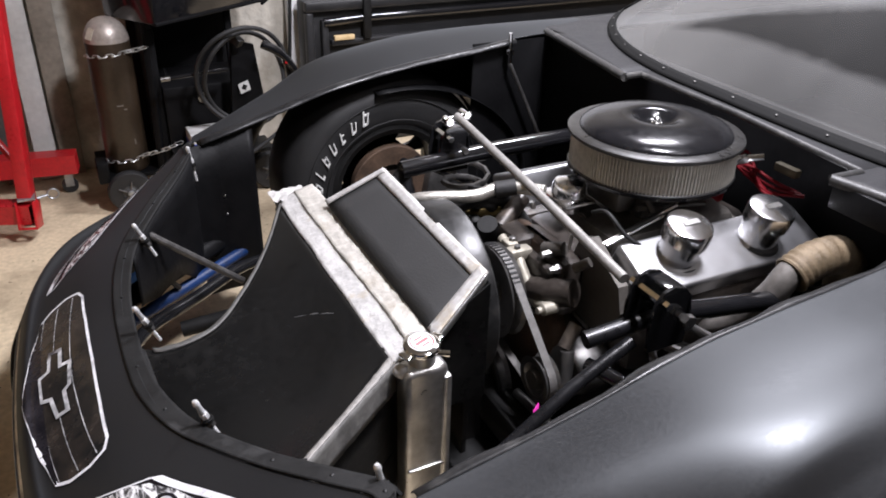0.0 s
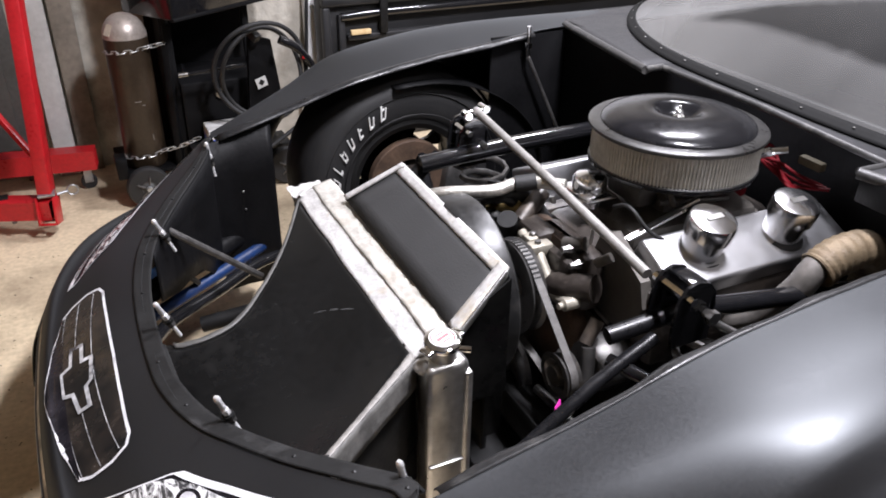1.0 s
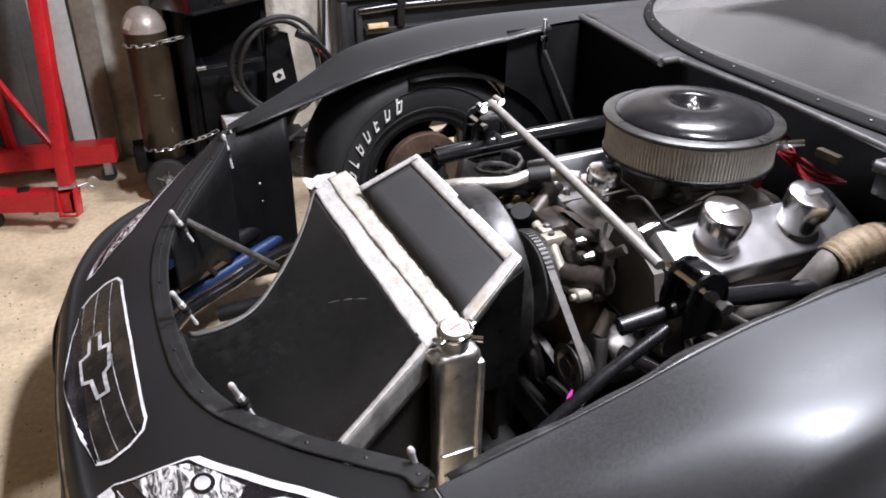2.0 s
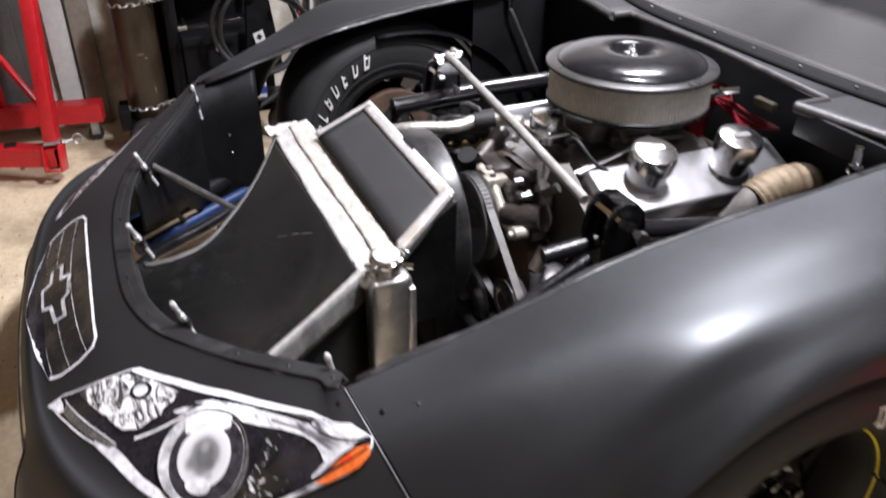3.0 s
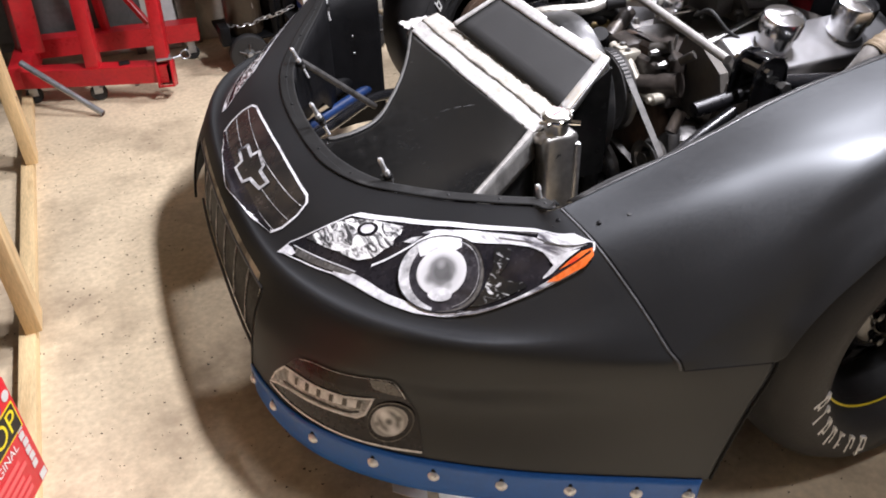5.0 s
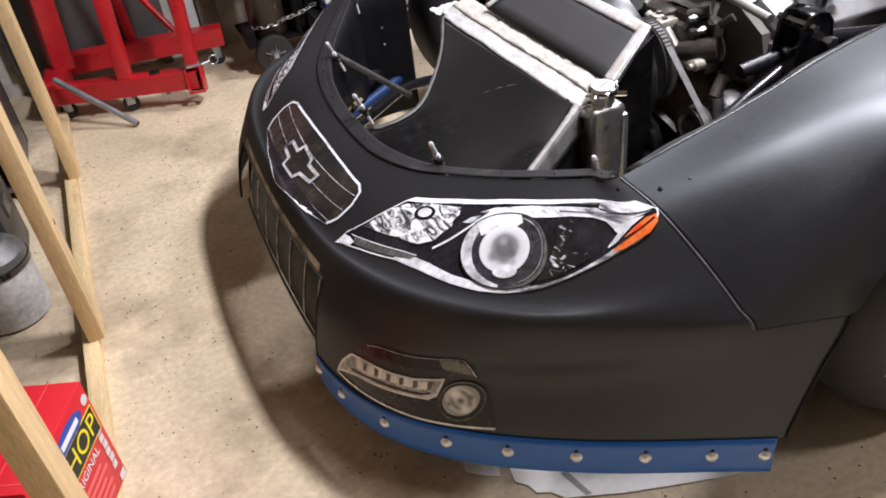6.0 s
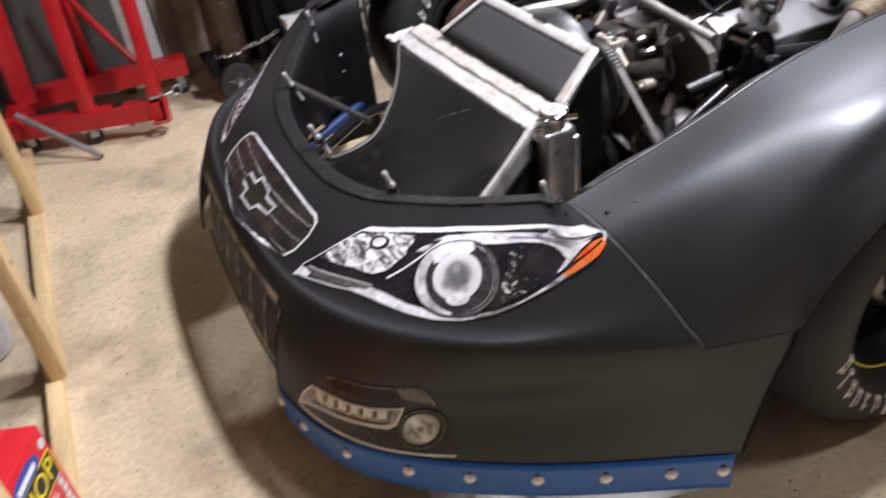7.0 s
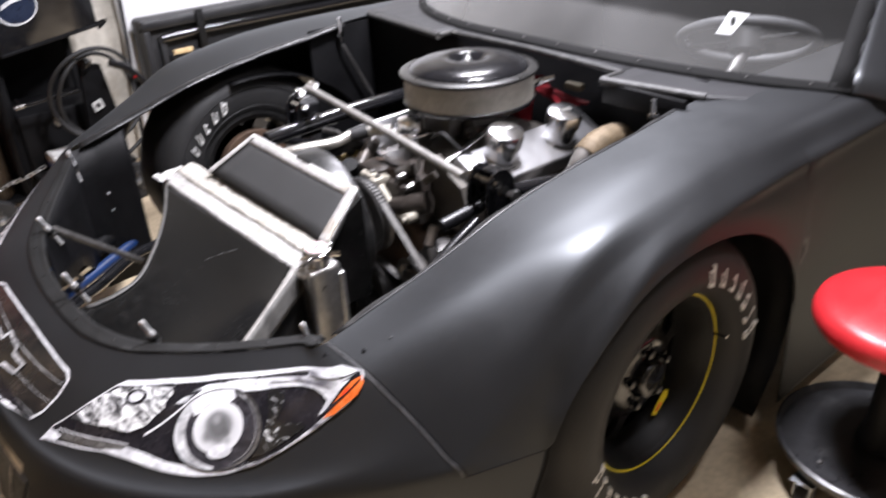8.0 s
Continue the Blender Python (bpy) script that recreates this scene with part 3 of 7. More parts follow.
HEAD = [(1.47, 2.04), (1.5, 1.7), (1.75, 1.24), (2.03, 0.76), (2.15, 0.63), (2.7, 0.55), (3.5, 0.5), (4.4, 0.56), (5.27, 0.65), (5.84, 0.68), (5.98, 0.96), (5.94, 1.06), (5.81, 1.22), (5.54, 1.38), (5.12, 1.53), (4.7, 1.68), (4.33, 1.83), (3.96, 1.92), (3.63, 1.94), (3.26, 1.9), (2.76, 1.8), (2.43, 1.77), (1.91, 1.88)]
LENS = Vector((3.73, 1.34))


def headlight(s):
    def f(pts):
        if s > 0:  # the far sticker was laid on a little lower
            return [(u * 0.94 + 0.3, 0.95 + (v - 0.5) * 0.62) for u, v in pts]
        return [(u * s, v) for u, v in pts]

    def g(cu, cv, ru, rv, n=28):
        return f(ring_uv(cu, cv, ru, rv, n))

    def disc(k, n=40):
        """The lens's oval at k times its size, leaning as the print does."""
        return [(LENS.x + k * (0.575 * math.cos(a) + 0.2 * math.sin(a)), LENS.y + k * (0.525 * math.sin(a) - 0.065 * math.cos(a))) for a in (2 * math.pi * i / n for i in range(n))]

    def arc(k0, k1, a0, a1, n=18):
        """A crescent of the lens's oval between two sizes, thin at its ends."""
        outer, inner = [], []
        for i in range(n + 1):
            a, w = radians(a0 + (a1 - a0) * i / n), math.sin(math.pi * (0.06 + 0.88 * i / n)) ** 0.5
            for k, run in ((k1, outer), (k1 + (k0 - k1) * w, inner)):
                run.append((LENS.x + k * (0.575 * math.cos(a) + 0.2 * math.sin(a)), LENS.y + k * (0.525 * math.sin(a) - 0.065 * math.cos(a))))
        return outer + inner[::-1]

    hl = part("headlight", skin_patch(f(HEAD), 0.002, 4), print_black, car, "printed headlight sticker with white edges and amber corner", 60)
    part("edge", skin_band(f(HEAD), 0.0026, 0.0032), print_bright, hl, "white printed edge", 60)
    part("top_edge", skin_patch(f([(2.05, 0.75), (2.15, 0.645), (2.7, 0.56), (3.5, 0.51), (4.4, 0.57), (5.3, 0.67), (5.25, 0.73), (4.4, 0.66), (3.5, 0.61), (2.7, 0.66)]), 0.0036), print_bright, hl, "", 60)
    part("lower_sweep", skin_patch(f([(2.4, 1.71), (2.66, 1.63), (2.86, 1.66), (3.21, 1.75), (3.59, 1.8), (3.94, 1.82), (4.26, 1.78), (4.33, 1.82), (3.96, 1.91), (3.63, 1.93), (3.26, 1.89), (2.76, 1.79), (2.43, 1.76)]), 0.0036), print_bright, hl, "thick white lower sweep", 60)
    part("tip", skin_patch(f([(1.48, 2.02), (1.5, 1.78), (1.62, 1.76), (1.74, 1.8), (1.72, 1.9)]), 0.0036, 1), print_bright, hl, "", 60)
    part("lower_shade", skin_patch(f([(1.68, 1.70), (2.2, 1.64), (2.66, 1.61), (2.62, 1.68), (2.4, 1.72), (1.95, 1.8), (1.76, 1.84)]), 0.0038), print_smoke, hl, "", 60)
    part("lower_line", skin_line(f([(1.62, 1.7), (2.0, 1.64), (2.4, 1.6), (2.66, 1.6)]), 0.0016, 0.0042), print_bright, hl, "", 60)
    refl = part("reflector", skin_patch(f([(1.7, 1.47), (1.89, 1.03), (2.09, 0.81), (2.4, 0.71), (2.85, 0.73), (2.88, 0.88), (2.84, 1.0), (2.87, 1.1), (2.8, 1.2), (2.75, 1.34), (2.58, 1.44), (2.24, 1.42), (1.96, 1.44)]), 0.0036, 4), print_facets, hl, "chequered silver print of a reflector", 60)
    part("bulb_ring", skin_patch(g(2.42, 0.92, 0.14, 0.145), 0.0044), print_black, refl, "", 60)
    part("bulb", skin_patch(g(2.42, 0.92, 0.09, 0.095), 0.005), print_bright, refl, "", 60)
    part("divider", skin_line(f([(2.79, 1.45), (2.95, 1.28), (3.12, 1.06), (3.33, 0.78)]), 0.0036, 0.0036), print_bright, hl, "", 60)
    part("lens_shine", skin_patch(f([(2.98, 1.02), (3.06, 0.92), (3.2, 0.86), (3.12, 1.02)]), 0.0038, 1), print_grey, hl, "", 60)
    part("upper_sweep", skin_patch(f([(3.16, 0.8), (3.36, 0.7), (3.9, 0.67), (4.5, 0.74), (5.05, 0.84), (5.2, 0.92), (5.6, 0.97), (5.9, 0.96), (5.64, 1.03), (5.36, 1.14), (5.25, 1.2), (5.15, 1.08), (4.95, 1.0), (4.6, 0.94), (4.2, 0.92), (3.86, 0.9)]), 0.0038), print_sweep, hl, "bright chrome print over the lens", 60)
    part("white_corner", skin_patch(f([(5.14, 0.71), (5.5, 0.7), (5.83, 0.72), (5.94, 0.93), (5.6, 0.95), (5.2, 0.9), (5.08, 0.84)]), 0.0044), print_sweep, hl, "", 60)
    for a, b, w in (((4.6, 0.69), (5.1, 0.76), 0.0022), ((5.2, 0.92), (5.88, 0.955), 0.0018), ((5.1, 0.86), (5.7, 0.98), 0.0014), ((4.4, 0.82), (5.0, 0.93), 0.0016)):
        part("sweep_shade", skin_line(f([a, b]), w, 0.0048), print_smoke, hl, "", 60)
    # Round projector lens, printed in rings.
    lens = part("lens", skin_patch(f(disc(1.0)), 0.0044, 5), print_dark_chrome, hl, "printed round projector lens", 60)
    part("left_crescent", skin_patch(f(arc(0.74, 0.99, 100, 262)), 0.005), print_silver, lens, "", 60)
    part("left_crescent_line", skin_line(f(disc(0.985)[11:28]), 0.0016, 0.0054), print_smoke, lens, "", 60)
    part("right_crescent", skin_patch(f(arc(0.9, 0.985, -70, 95)), 0.005), print_smoke, lens, "", 60)
    part("right_line", skin_line(f(disc(0.86)[33:] + disc(0.86)[:9]), 0.0013, 0.0054), print_grey, lens, "", 60)
    part("top_shine", skin_patch(f([(3.16, 0.98), (3.3, 0.82), (3.46, 0.75), (3.66, 0.78), (3.8, 0.86), (3.86, 1.0), (3.74, 1.1), (3.5, 1.12), (3.34, 1.2)]), 0.0052), print_bright, lens, "", 60)
    cu, cv = f([tuple(LENS)])[0]
    glints = [(tuple(nose(*f([(u, v)])[0])), size, tone) for u, v, size, tone in ((3.62, 1.45, 0.014, 0.2), (3.85, 1.4, 0.012, 0.12), (3.68, 1.26, 0.012, 0.35), (3.9, 1.5, 0.01, 0.3))]
    rings = [(0.0, 0.16), (1.0, 0.55), (0.28, 0.14), (0.46, 0.24), (0.62, 0.62), (0.85, 0.74)]
    inner = skin_patch(f(disc(0.57)), 0.0056, 5)
    reach = (nose(*f([(LENS.x + 0.345, LENS.y - 0.04)])[0]) - nose(cu, cv)).length
    lens_mat = lens_print("printed_lens", tuple(nose(cu, cv)), reach * 1.05, rings, glints)
    part("inner_lens", inner, lens_mat, lens, "", 60)
    part("lower_glint", skin_patch(g(3.84, 1.62, 0.15, 0.085), 0.006), print_bright, lens, "", 60)
    part("lens_edge", skin_band(f(disc(1.0)), 0.0016, 0.006), print_black, lens, "", 60)
    # Dark side pocket with its flecks, the chrome rim round it and the amber corner.
    part("side_print", skin_patch(f([(4.36, 1.0), (4.5, 0.96), (4.66, 1.04), (4.62, 1.22), (4.52, 1.36), (4.66, 1.42), (4.86, 1.45), (4.9, 1.5), (4.66, 1.6), (4.42, 1.7), (4.2, 1.74), (4.36, 1.5), (4.42, 1.25)]), 0.0038), print_streaks, hl, "", 60)
    part("pocket_rim", skin_patch(f([(5.24, 1.2), (5.36, 1.14), (5.62, 1.04), (5.78, 1.02), (5.55, 1.15), (5.3, 1.32), (5.12, 1.44), (5.1, 1.41), (5.28, 1.26)]), 0.0048), print_bright, hl, "", 60)
    part("sweep_line", skin_line(f([(4.1, 1.84), (4.57, 1.67), (4.91, 1.53), (5.23, 1.38), (5.62, 1.22), (5.88, 1.08)]), 0.0018, 0.0056), print_black, hl, "", 60)
    part("lower_rim", skin_patch(f([(4.2, 1.82), (4.6, 1.69), (4.92, 1.555), (5.2, 1.43), (5.3, 1.44), (5.12, 1.52), (4.7, 1.67), (4.33, 1.82), (4.1, 1.88)]), 0.0048), print_sweep, hl, "", 60)
    amber = part("amber_corner", skin_patch(f([(5.15, 1.47), (5.3, 1.35), (5.55, 1.19), (5.78, 1.06), (5.92, 1.04), (5.88, 1.16), (5.71, 1.3), (5.5, 1.38), (5.3, 1.46)]), 0.0052), print_amber, hl, "orange printed turn signal", 60)
    part("amber_line", skin_line(f([(5.2, 1.42), (5.62, 1.22), (5.88, 1.09)]), 0.0014, 0.006), print_black, amber, "", 60)
    part("amber_shine", skin_patch(f([(5.5, 1.24), (5.64, 1.15), (5.7, 1.17), (5.56, 1.26)]), 0.006, 1), print_red_shine, amber, "", 60)


GRILLE = [(0.0, 0.8), (0.6, 0.82), (1.08, 0.88), (1.2, 1.0), (1.24, 1.3), (1.2, 1.65), (1.1, 1.9), (0.55, 2.12), (0.0, 2.36)]
GRILLE = GRILLE + [(-u, v) for u, v in reversed(GRILLE[1:-1])]
part("hairline_crack", skin_line([(0.13, 0.84), (0.16, 0.68), (0.2, 0.42), (0.26, 0.22), (0.34, 0.02)], 0.0022, 0.0008), dead_black, car)
gr = part("grille_sticker", skin_patch(GRILLE, 0.002, 4), print_brown, car, "printed grille sticker with white edge", 60)
part("edge", skin_band(GRILLE, 0.0056, 0.0032), print_bright, gr, "white printed edge", 60)
for v in (1.12, 1.45, 1.78):
    part("slat_line", skin_line([(-1.15, v + 0.02), (-0.5, v + 0.1), (0, v + 0.14), (0.5, v + 0.1), (1.15, v + 0.02)], 0.0014, 0.0032), print_grey, gr, "", 60)
part("lower_shade", skin_patch([(-1.1, 1.86), (0, 2.05), (1.1, 1.86), (1.08, 1.9), (0.5, 2.12), (0, 2.33), (-0.5, 2.12), (-1.08, 1.9)], 0.0034), print_black, gr, "", 60)
CROSS = [(-0.15, 1.28), (0.17, 1.22), (0.2, 1.4), (0.42, 1.38), (0.48, 1.66), (0.24, 1.7), (0.22, 1.92), (-0.12, 1.9), (-0.17, 1.7), (-0.42, 1.62), (-0.44, 1.36), (-0.18, 1.38)]
badge = part("badge", skin_patch(CROSS, 0.004), print_brown, gr, "plain cross-shaped badge with silver edge", 60)
part("badge_edge", skin_band(CROSS, 0.0065, 0.0048), print_silver, badge, "", 60)

FOG = [(2.1, 4.78), (2.24, 4.45), (2.43, 4.14), (2.6, 3.72), (2.8, 3.6), (3.17, 3.52), (3.7, 3.24), (3.8, 3.34), (3.95, 3.84), (4.1, 4.2), (4.2, 4.6), (4.26, 4.86), (3.9, 4.92), (3.4, 4.93), (2.73, 4.88), (2.4, 4.85)]


def fog_light(s):
    def f(pts):
        return [(u * s, v) for u, v in pts]

    fog = part("fog_light", skin_patch(f(FOG), 0.002, 4), print_black, car, "printed fog light sticker", 60)
    shade = [(2.66, 3.74), (2.8, 3.65), (3.17, 3.56), (3.45, 3.42), (3.7, 3.29), (3.78, 3.38), (3.91, 3.82), (3.72, 3.8), (3.45, 3.86), (3.1, 3.95), (2.75, 3.96)]
    part("red_shade", skin_patch(f(shade), 0.0032), print_red, fog, "dark red printed shade", 60)
    part("shade_corner", skin_patch(f([(3.5, 3.42), (3.7, 3.31), (3.78, 3.4), (3.9, 3.8), (3.72, 3.77), (3.58, 3.72)]), 0.0038), print_smoke, fog, "", 60)
    part("shade_edge", skin_line(f([(2.62, 3.76), (2.8, 3.63), (3.17, 3.54), (3.45, 3.4), (3.7, 3.27), (3.79, 3.37), (3.93, 3.84)]), 0.0016, 0.0042), print_grey, fog, "", 60)
    strip = [(2.12, 4.77), (2.24, 4.45), (2.41, 4.17), (2.6, 4.15), (2.94, 4.16), (3.3, 4.13), (3.55, 4.04), (3.63, 4.0), (3.62, 4.2), (3.6, 4.4), (3.52, 4.5), (3.3, 4.52), (3.06, 4.54), (2.8, 4.56), (2.53, 4.58), (2.3, 4.66)]
    part("daylight_strip", skin_patch(f(strip), 0.0034), print_grey, fog, "row of printed white running lights", 60)
    part("strip_edge", skin_band(f(strip), 0.0042, 0.0042), print_bright, fog, "", 60)
    part("strip_groove", skin_line(f([(2.42, 4.5), (2.8, 4.46), (3.1, 4.44), (3.4, 4.42), (3.52, 4.36)]), 0.0035, 0.0046), print_black, fog, "", 60)
    for k in range(6):
        u, v = 2.56 + 0.17 * k, 4.31 - 0.014 * k
        cell = [(u - 0.06, v - 0.09), (u + 0.05, v - 0.1), (u + 0.06, v + 0.07), (u - 0.05, v + 0.09)]
        part("strip_cell", skin_patch(f(cell), 0.005, 1), print_bright, fog, "", 60)
        part("cell_shade", skin_patch(f([(u + 0.055, v - 0.06), (u + 0.1, v - 0.08), (u + 0.11, v + 0.06), (u + 0.065, v + 0.07)]), 0.005, 1), print_smoke, fog, "", 60)
    part("lower_edge", skin_line(f([(2.12, 4.8), (2.4, 4.84), (2.73, 4.87), (3.4, 4.92), (3.9, 4.905), (4.25, 4.86)]), 0.0042, 0.0036), print_bright, fog, "", 60)
    lamp = part("lamp_ring", skin_patch(ring_uv(3.865 * s, 4.4, 0.235, 0.4), 0.0036), print_black, fog, "", 60)
    centre = tuple(nose(3.855 * s, 4.4))
    glints = [(tuple(nose(u * s, v)), size, tone) for u, v, size, tone in ((3.78, 4.3, 0.016, 0.9), (3.93, 4.55, 0.014, 0.8), (3.86, 4.42, 0.01, 0.05), (3.75, 4.5, 0.008, 0.06), (3.95, 4.32, 0.009, 0.08))]
    lamp_mat = lens_print("printed_fog_lens", centre, 0.05, [(0.0, 0.4), (1.0, 0.6), (0.2, 0.6), (0.36, 0.16), (0.5, 0.6), (0.62, 0.3)], glints)
    part("lamp_lens", skin_patch(ring_uv(3.855 * s, 4.4, 0.185, 0.3), 0.0044, 4), lamp_mat, lamp, "round printed fog lamp", 60)
    part("lamp_edge", skin_band(ring_uv(3.865 * s, 4.4, 0.235, 0.4), 0.0025, 0.005), print_smoke, lamp, "", 60)


for s in (-1, 1):
    headlight(s)
    fog_light(s)
for s in (-1, 1):
    for u in (1.59, 2.18, 2.98, 3.79, 4.37, 4.9, 5.35, 5.76, 6.38):
        if s > 0 and u < 3.5:
            continue
        p = nose(u * s, 5.42, 0.004)
        n = (nose(u * s, 5.42, 0.1) - p).normalized()
        part("bolt_slot", slab([(0.0038 * math.cos(k * math.pi / 6), 0.0055 * math.sin(k * math.pi / 6)) for k in range(12)], 0.0002, 0.0008, Matrix.Translation(p + Vector((0, 0, 0.0125))) @ n.to_track_quat("Z", "Y").to_matrix().to_4x4()), dead_black, car)
        part("bolt", lathe([(0.011, 0), (0.011, 0.002), (0.008, 0.006), (0.003, 0.008), (0, 0.0082)], 16, Matrix.Translation(p) @ n.to_track_quat("Z", "Y").to_matrix().to_4x4()), pin_chrome, car)

worn_plastic = surface("scraped_plastic", (0.09, 0.085, 0.08), 0.55, 0, 0.4, 30, 120, 0.2, stain=(0.25, 0.24, 0.22), stain_at=0.62)
# Lower air intake in the middle of the nose.
part("intake_screen", sheet(lambda u, v: nose(u, v, -0.025), steps(-1.65, 1.65, 20), steps(2.95, 5.2, 10)), dead_black, car, "black mesh screen in the lower air intake", 60)
for k in range(7):
    u = -1.2 + 0.4 * k
    part("intake_rib", cat(tube([nose(u, v, -0.0235) for v in steps(3.05, 5.1, 8)], 0.0016, 6)), print_grey, car)
for s in (-1, 1):
    part("intake_edge", tube([nose(s * INTAKE, v, 0.0) for v in steps(3, 5.0, 8)], 0.0035, 8), scuffed, car)
part("intake_edge", tube([nose(u, 3.0, 0.0) for u in steps(-INTAKE, INTAKE, 20)], 0.004, 8), trim_black, car)
part("intake_edge", tube([nose(u, 5.1, -0.018) for u in steps(-INTAKE, INTAKE, 20)], 0.0035, 8), worn_plastic, car)
part("worn_strip", sheet(lambda u, v: nose(u, v, 0.0015), steps(-1.4, 1.4, 24), steps(2.78, 2.96, 2)), surface("worn_chrome_strip", (0.12, 0.105, 0.085), 0.4, 0.3, 0.5, 14, 60, 0.2, stain=(0.62, 0.58, 0.5), stain_at=0.5), car, "worn silver strip over the intake", 60)
# Screw holes beside the fender seam.
for s in (-1, 1):
    for p in (fender(0.60, 0.75), nose(5.62, 0.42, 0.001)):
        part("fastener", lathe([(0.0035, -0.001), (0.0035, 0.002), (0, 0.0025)], 8, Matrix.Translation((p.x, p.y * s, p.z))), bay_black, car)

# ---- wheels ----
def at_y(p, way=-1):
    """A pose at p whose z axis points along y: way -1 to the car's left, 1 to its right."""
    return pose(*p, 90 if way < 0 else -90, 0, 0)


def at_x(p, way=-1):
    return pose(*p, 0, -90 if way < 0 else 90, 0)


def sidewall_bar(r0, r1, a, da, h, slant=0.0):
    """A raised block on the sidewall between two radii, at angle a, da wide."""
    vs = []
    for z in (h - 0.004, h + 0.0015):
        for r, k in ((r0, -1), (r0, 1), (r1, 1), (r1, -1)):
            q = radians(a + k * da / 2 + slant * (r - r0) / (r1 - r0))
            vs.append((r * math.cos(q), r * math.sin(q), z))
    return vs, [(3, 2, 1, 0), (4, 5, 6, 7), (0, 1, 5, 4), (1, 2, 6, 5), (2, 3, 7, 6), (3, 0, 4, 7)]


def wheel_at(side):
    size = 0.955 if side < 0 else 0.985
    m = at_y((HUB_X - 0.01, side * 0.964, 0.345 * size), side) @ Matrix.Diagonal((size, size, 1, 1))
    wheel = part("wheel", lathe([(0.2065, -0.034), (0.2065, -0.026), (0.202, -0.024), (0.198, -0.028), (0.193, -0.045), (0.188, -0.055), (0.182, -0.09), (0.178, -0.235), (0.2, -0.238), (0.205, -0.246), (0.19, -0.25), (0.172, -0.24), (0.172, -0.12), (0.176, -0.09), (0.186, -0.05), (0.195, -0.036)], 56, m, True), bay_black, car, "dull black steel racing wheel with a yellow rim stripe", 40)
    prof = [(0.2055, -0.036), (0.2085, -0.022), (0.216, -0.002), (0.232, 0.016), (0.255, 0.025), (0.282, 0.023), (0.308, 0.012), (0.329, -0.012), (0.341, -0.04), (0.344, -0.07), (0.345, -0.125), (0.344, -0.18), (0.341, -0.21), (0.330, -0.234), (0.312, -0.254), (0.288, -0.262), (0.262, -0.263), (0.235, -0.259), (0.212, -0.254), (0.203, -0.248)]
    tyre = part("tyre", lathe(prof, 80, m, True), rubber, wheel, "wide black slick tyre", 50)
    for k, r in enumerate((0.224, 0.287)):
        part("sidewall_ring", lathe([(r - 0.0015, -0.264 + 0.012 * (k == 2)), (r, -0.2665 + 0.012 * (k == 2)), (r + 0.0015, -0.264 + 0.012 * (k == 2))], 72, m, True), rubber, tyre, "", 60)
    part("rim_stripe", lathe([(0.2025, -0.0265), (0.2035, -0.0225), (0.2072, -0.0225), (0.2082, -0.0265)], 72, m, True), yellow, wheel, "thin yellow stripe", 60)
    # Plain white blocks where the sidewall carries its maker's lettering.
    for sg, h in ((1, 0.0235), (-1, -0.2625)):
        for start, step in (((189, 9.6), (6, 10.8)) if side < 0 else ((187, 9.6), (10, 9.6))):
            for k in range(7):
                tall, wide = (0.05, 2.4) if k == 6 or k == 0 and start < 100 else ((0.04, 1.8) if k % 2 else (0.036, 2.2))
                hh = h if sg > 0 else h - 0.0005
                tall, wide = (tall, wide) if sg > 0 else (tall * 0.85, wide * 0.85)
                a = start + k * step
                for r0, r1, off, w, lean in ((0.240, 0.240 + tall, 0, wide * 0.5, 4.0), (0.243, 0.242 + tall * 0.72, 3.4, 0.8, 3.0), (0.2405, 0.2455, 1.6, 2.8, 0.6), (0.240 + tall * 0.66, 0.240 + tall * 0.78, 4.0, 2.2, 0.4)):
                    if (k % 3 == 1 and off == 3.4) or (k % 2 and off == 4.0):
                        continue
                    part("lettering_block", moved(sidewall_bar(r0, r1, a + off, w, hh, lean), m), tyre_white, tyre)
    # Dished wheel centre with a ring of holes, ribs, hub and lug nuts.
    disc = [(0.118, -0.089), (0.115, -0.088), (0.098, -0.078), (0.09, -0.066), (0.078, -0.06), (0.05, -0.058), (0.046, -0.064), (0.046, -0.10), (0.11, -0.108), (0.118, -0.102)]
    centre = part("wheel_centre", lathe(disc, 56, m, True), gloss_black, wheel, "gloss black dished wheel centre with open slots", 40)
    part("centre_rim", lathe([(0.181, -0.112), (0.176, -0.104), (0.172, -0.102), (0.168, -0.102), (0.168, -0.118), (0.172, -0.125), (0.181, -0.12)], 56, m, True), gloss_black, centre, "", 40)
    for k in range(10):
        arm = []
        for r, z, half in ((0.112, -0.0875, 11.0), (0.125, -0.0905, 8.0), (0.146, -0.096, 6.5), (0.171, -0.1025, 9.0)):
            for q in (-half, -half * 0.5, half * 0.5, half):
                lift = 0.004 if abs(q) < half else 0.0
                for dz in (lift, -0.014):
                    w = radians(36 * k + 9 + q)
                    arm.append((r * math.cos(w), r * math.sin(w), z + dz))
        faces = []
        for r in range(3):
            for c in range(3):
                b = r * 8 + c * 2
                faces += [(b, b + 8, b + 10, b + 2), (b + 1, b + 3, b + 11, b + 9)]
            b = r * 8
            faces += [(b, b + 1, b + 9, b + 8), (b + 6, b + 14, b + 15, b + 7)]
        part("spoke", moved((arm, faces), m), gloss_black, centre, "", 50)
    part("hub_cap", moved(lathe([(0.045, -0.09), (0.045, -0.045), (0.038, -0.036), (0.02, -0.032), (0, -0.031)], 28), m), gloss_black, wheel, "", 40)
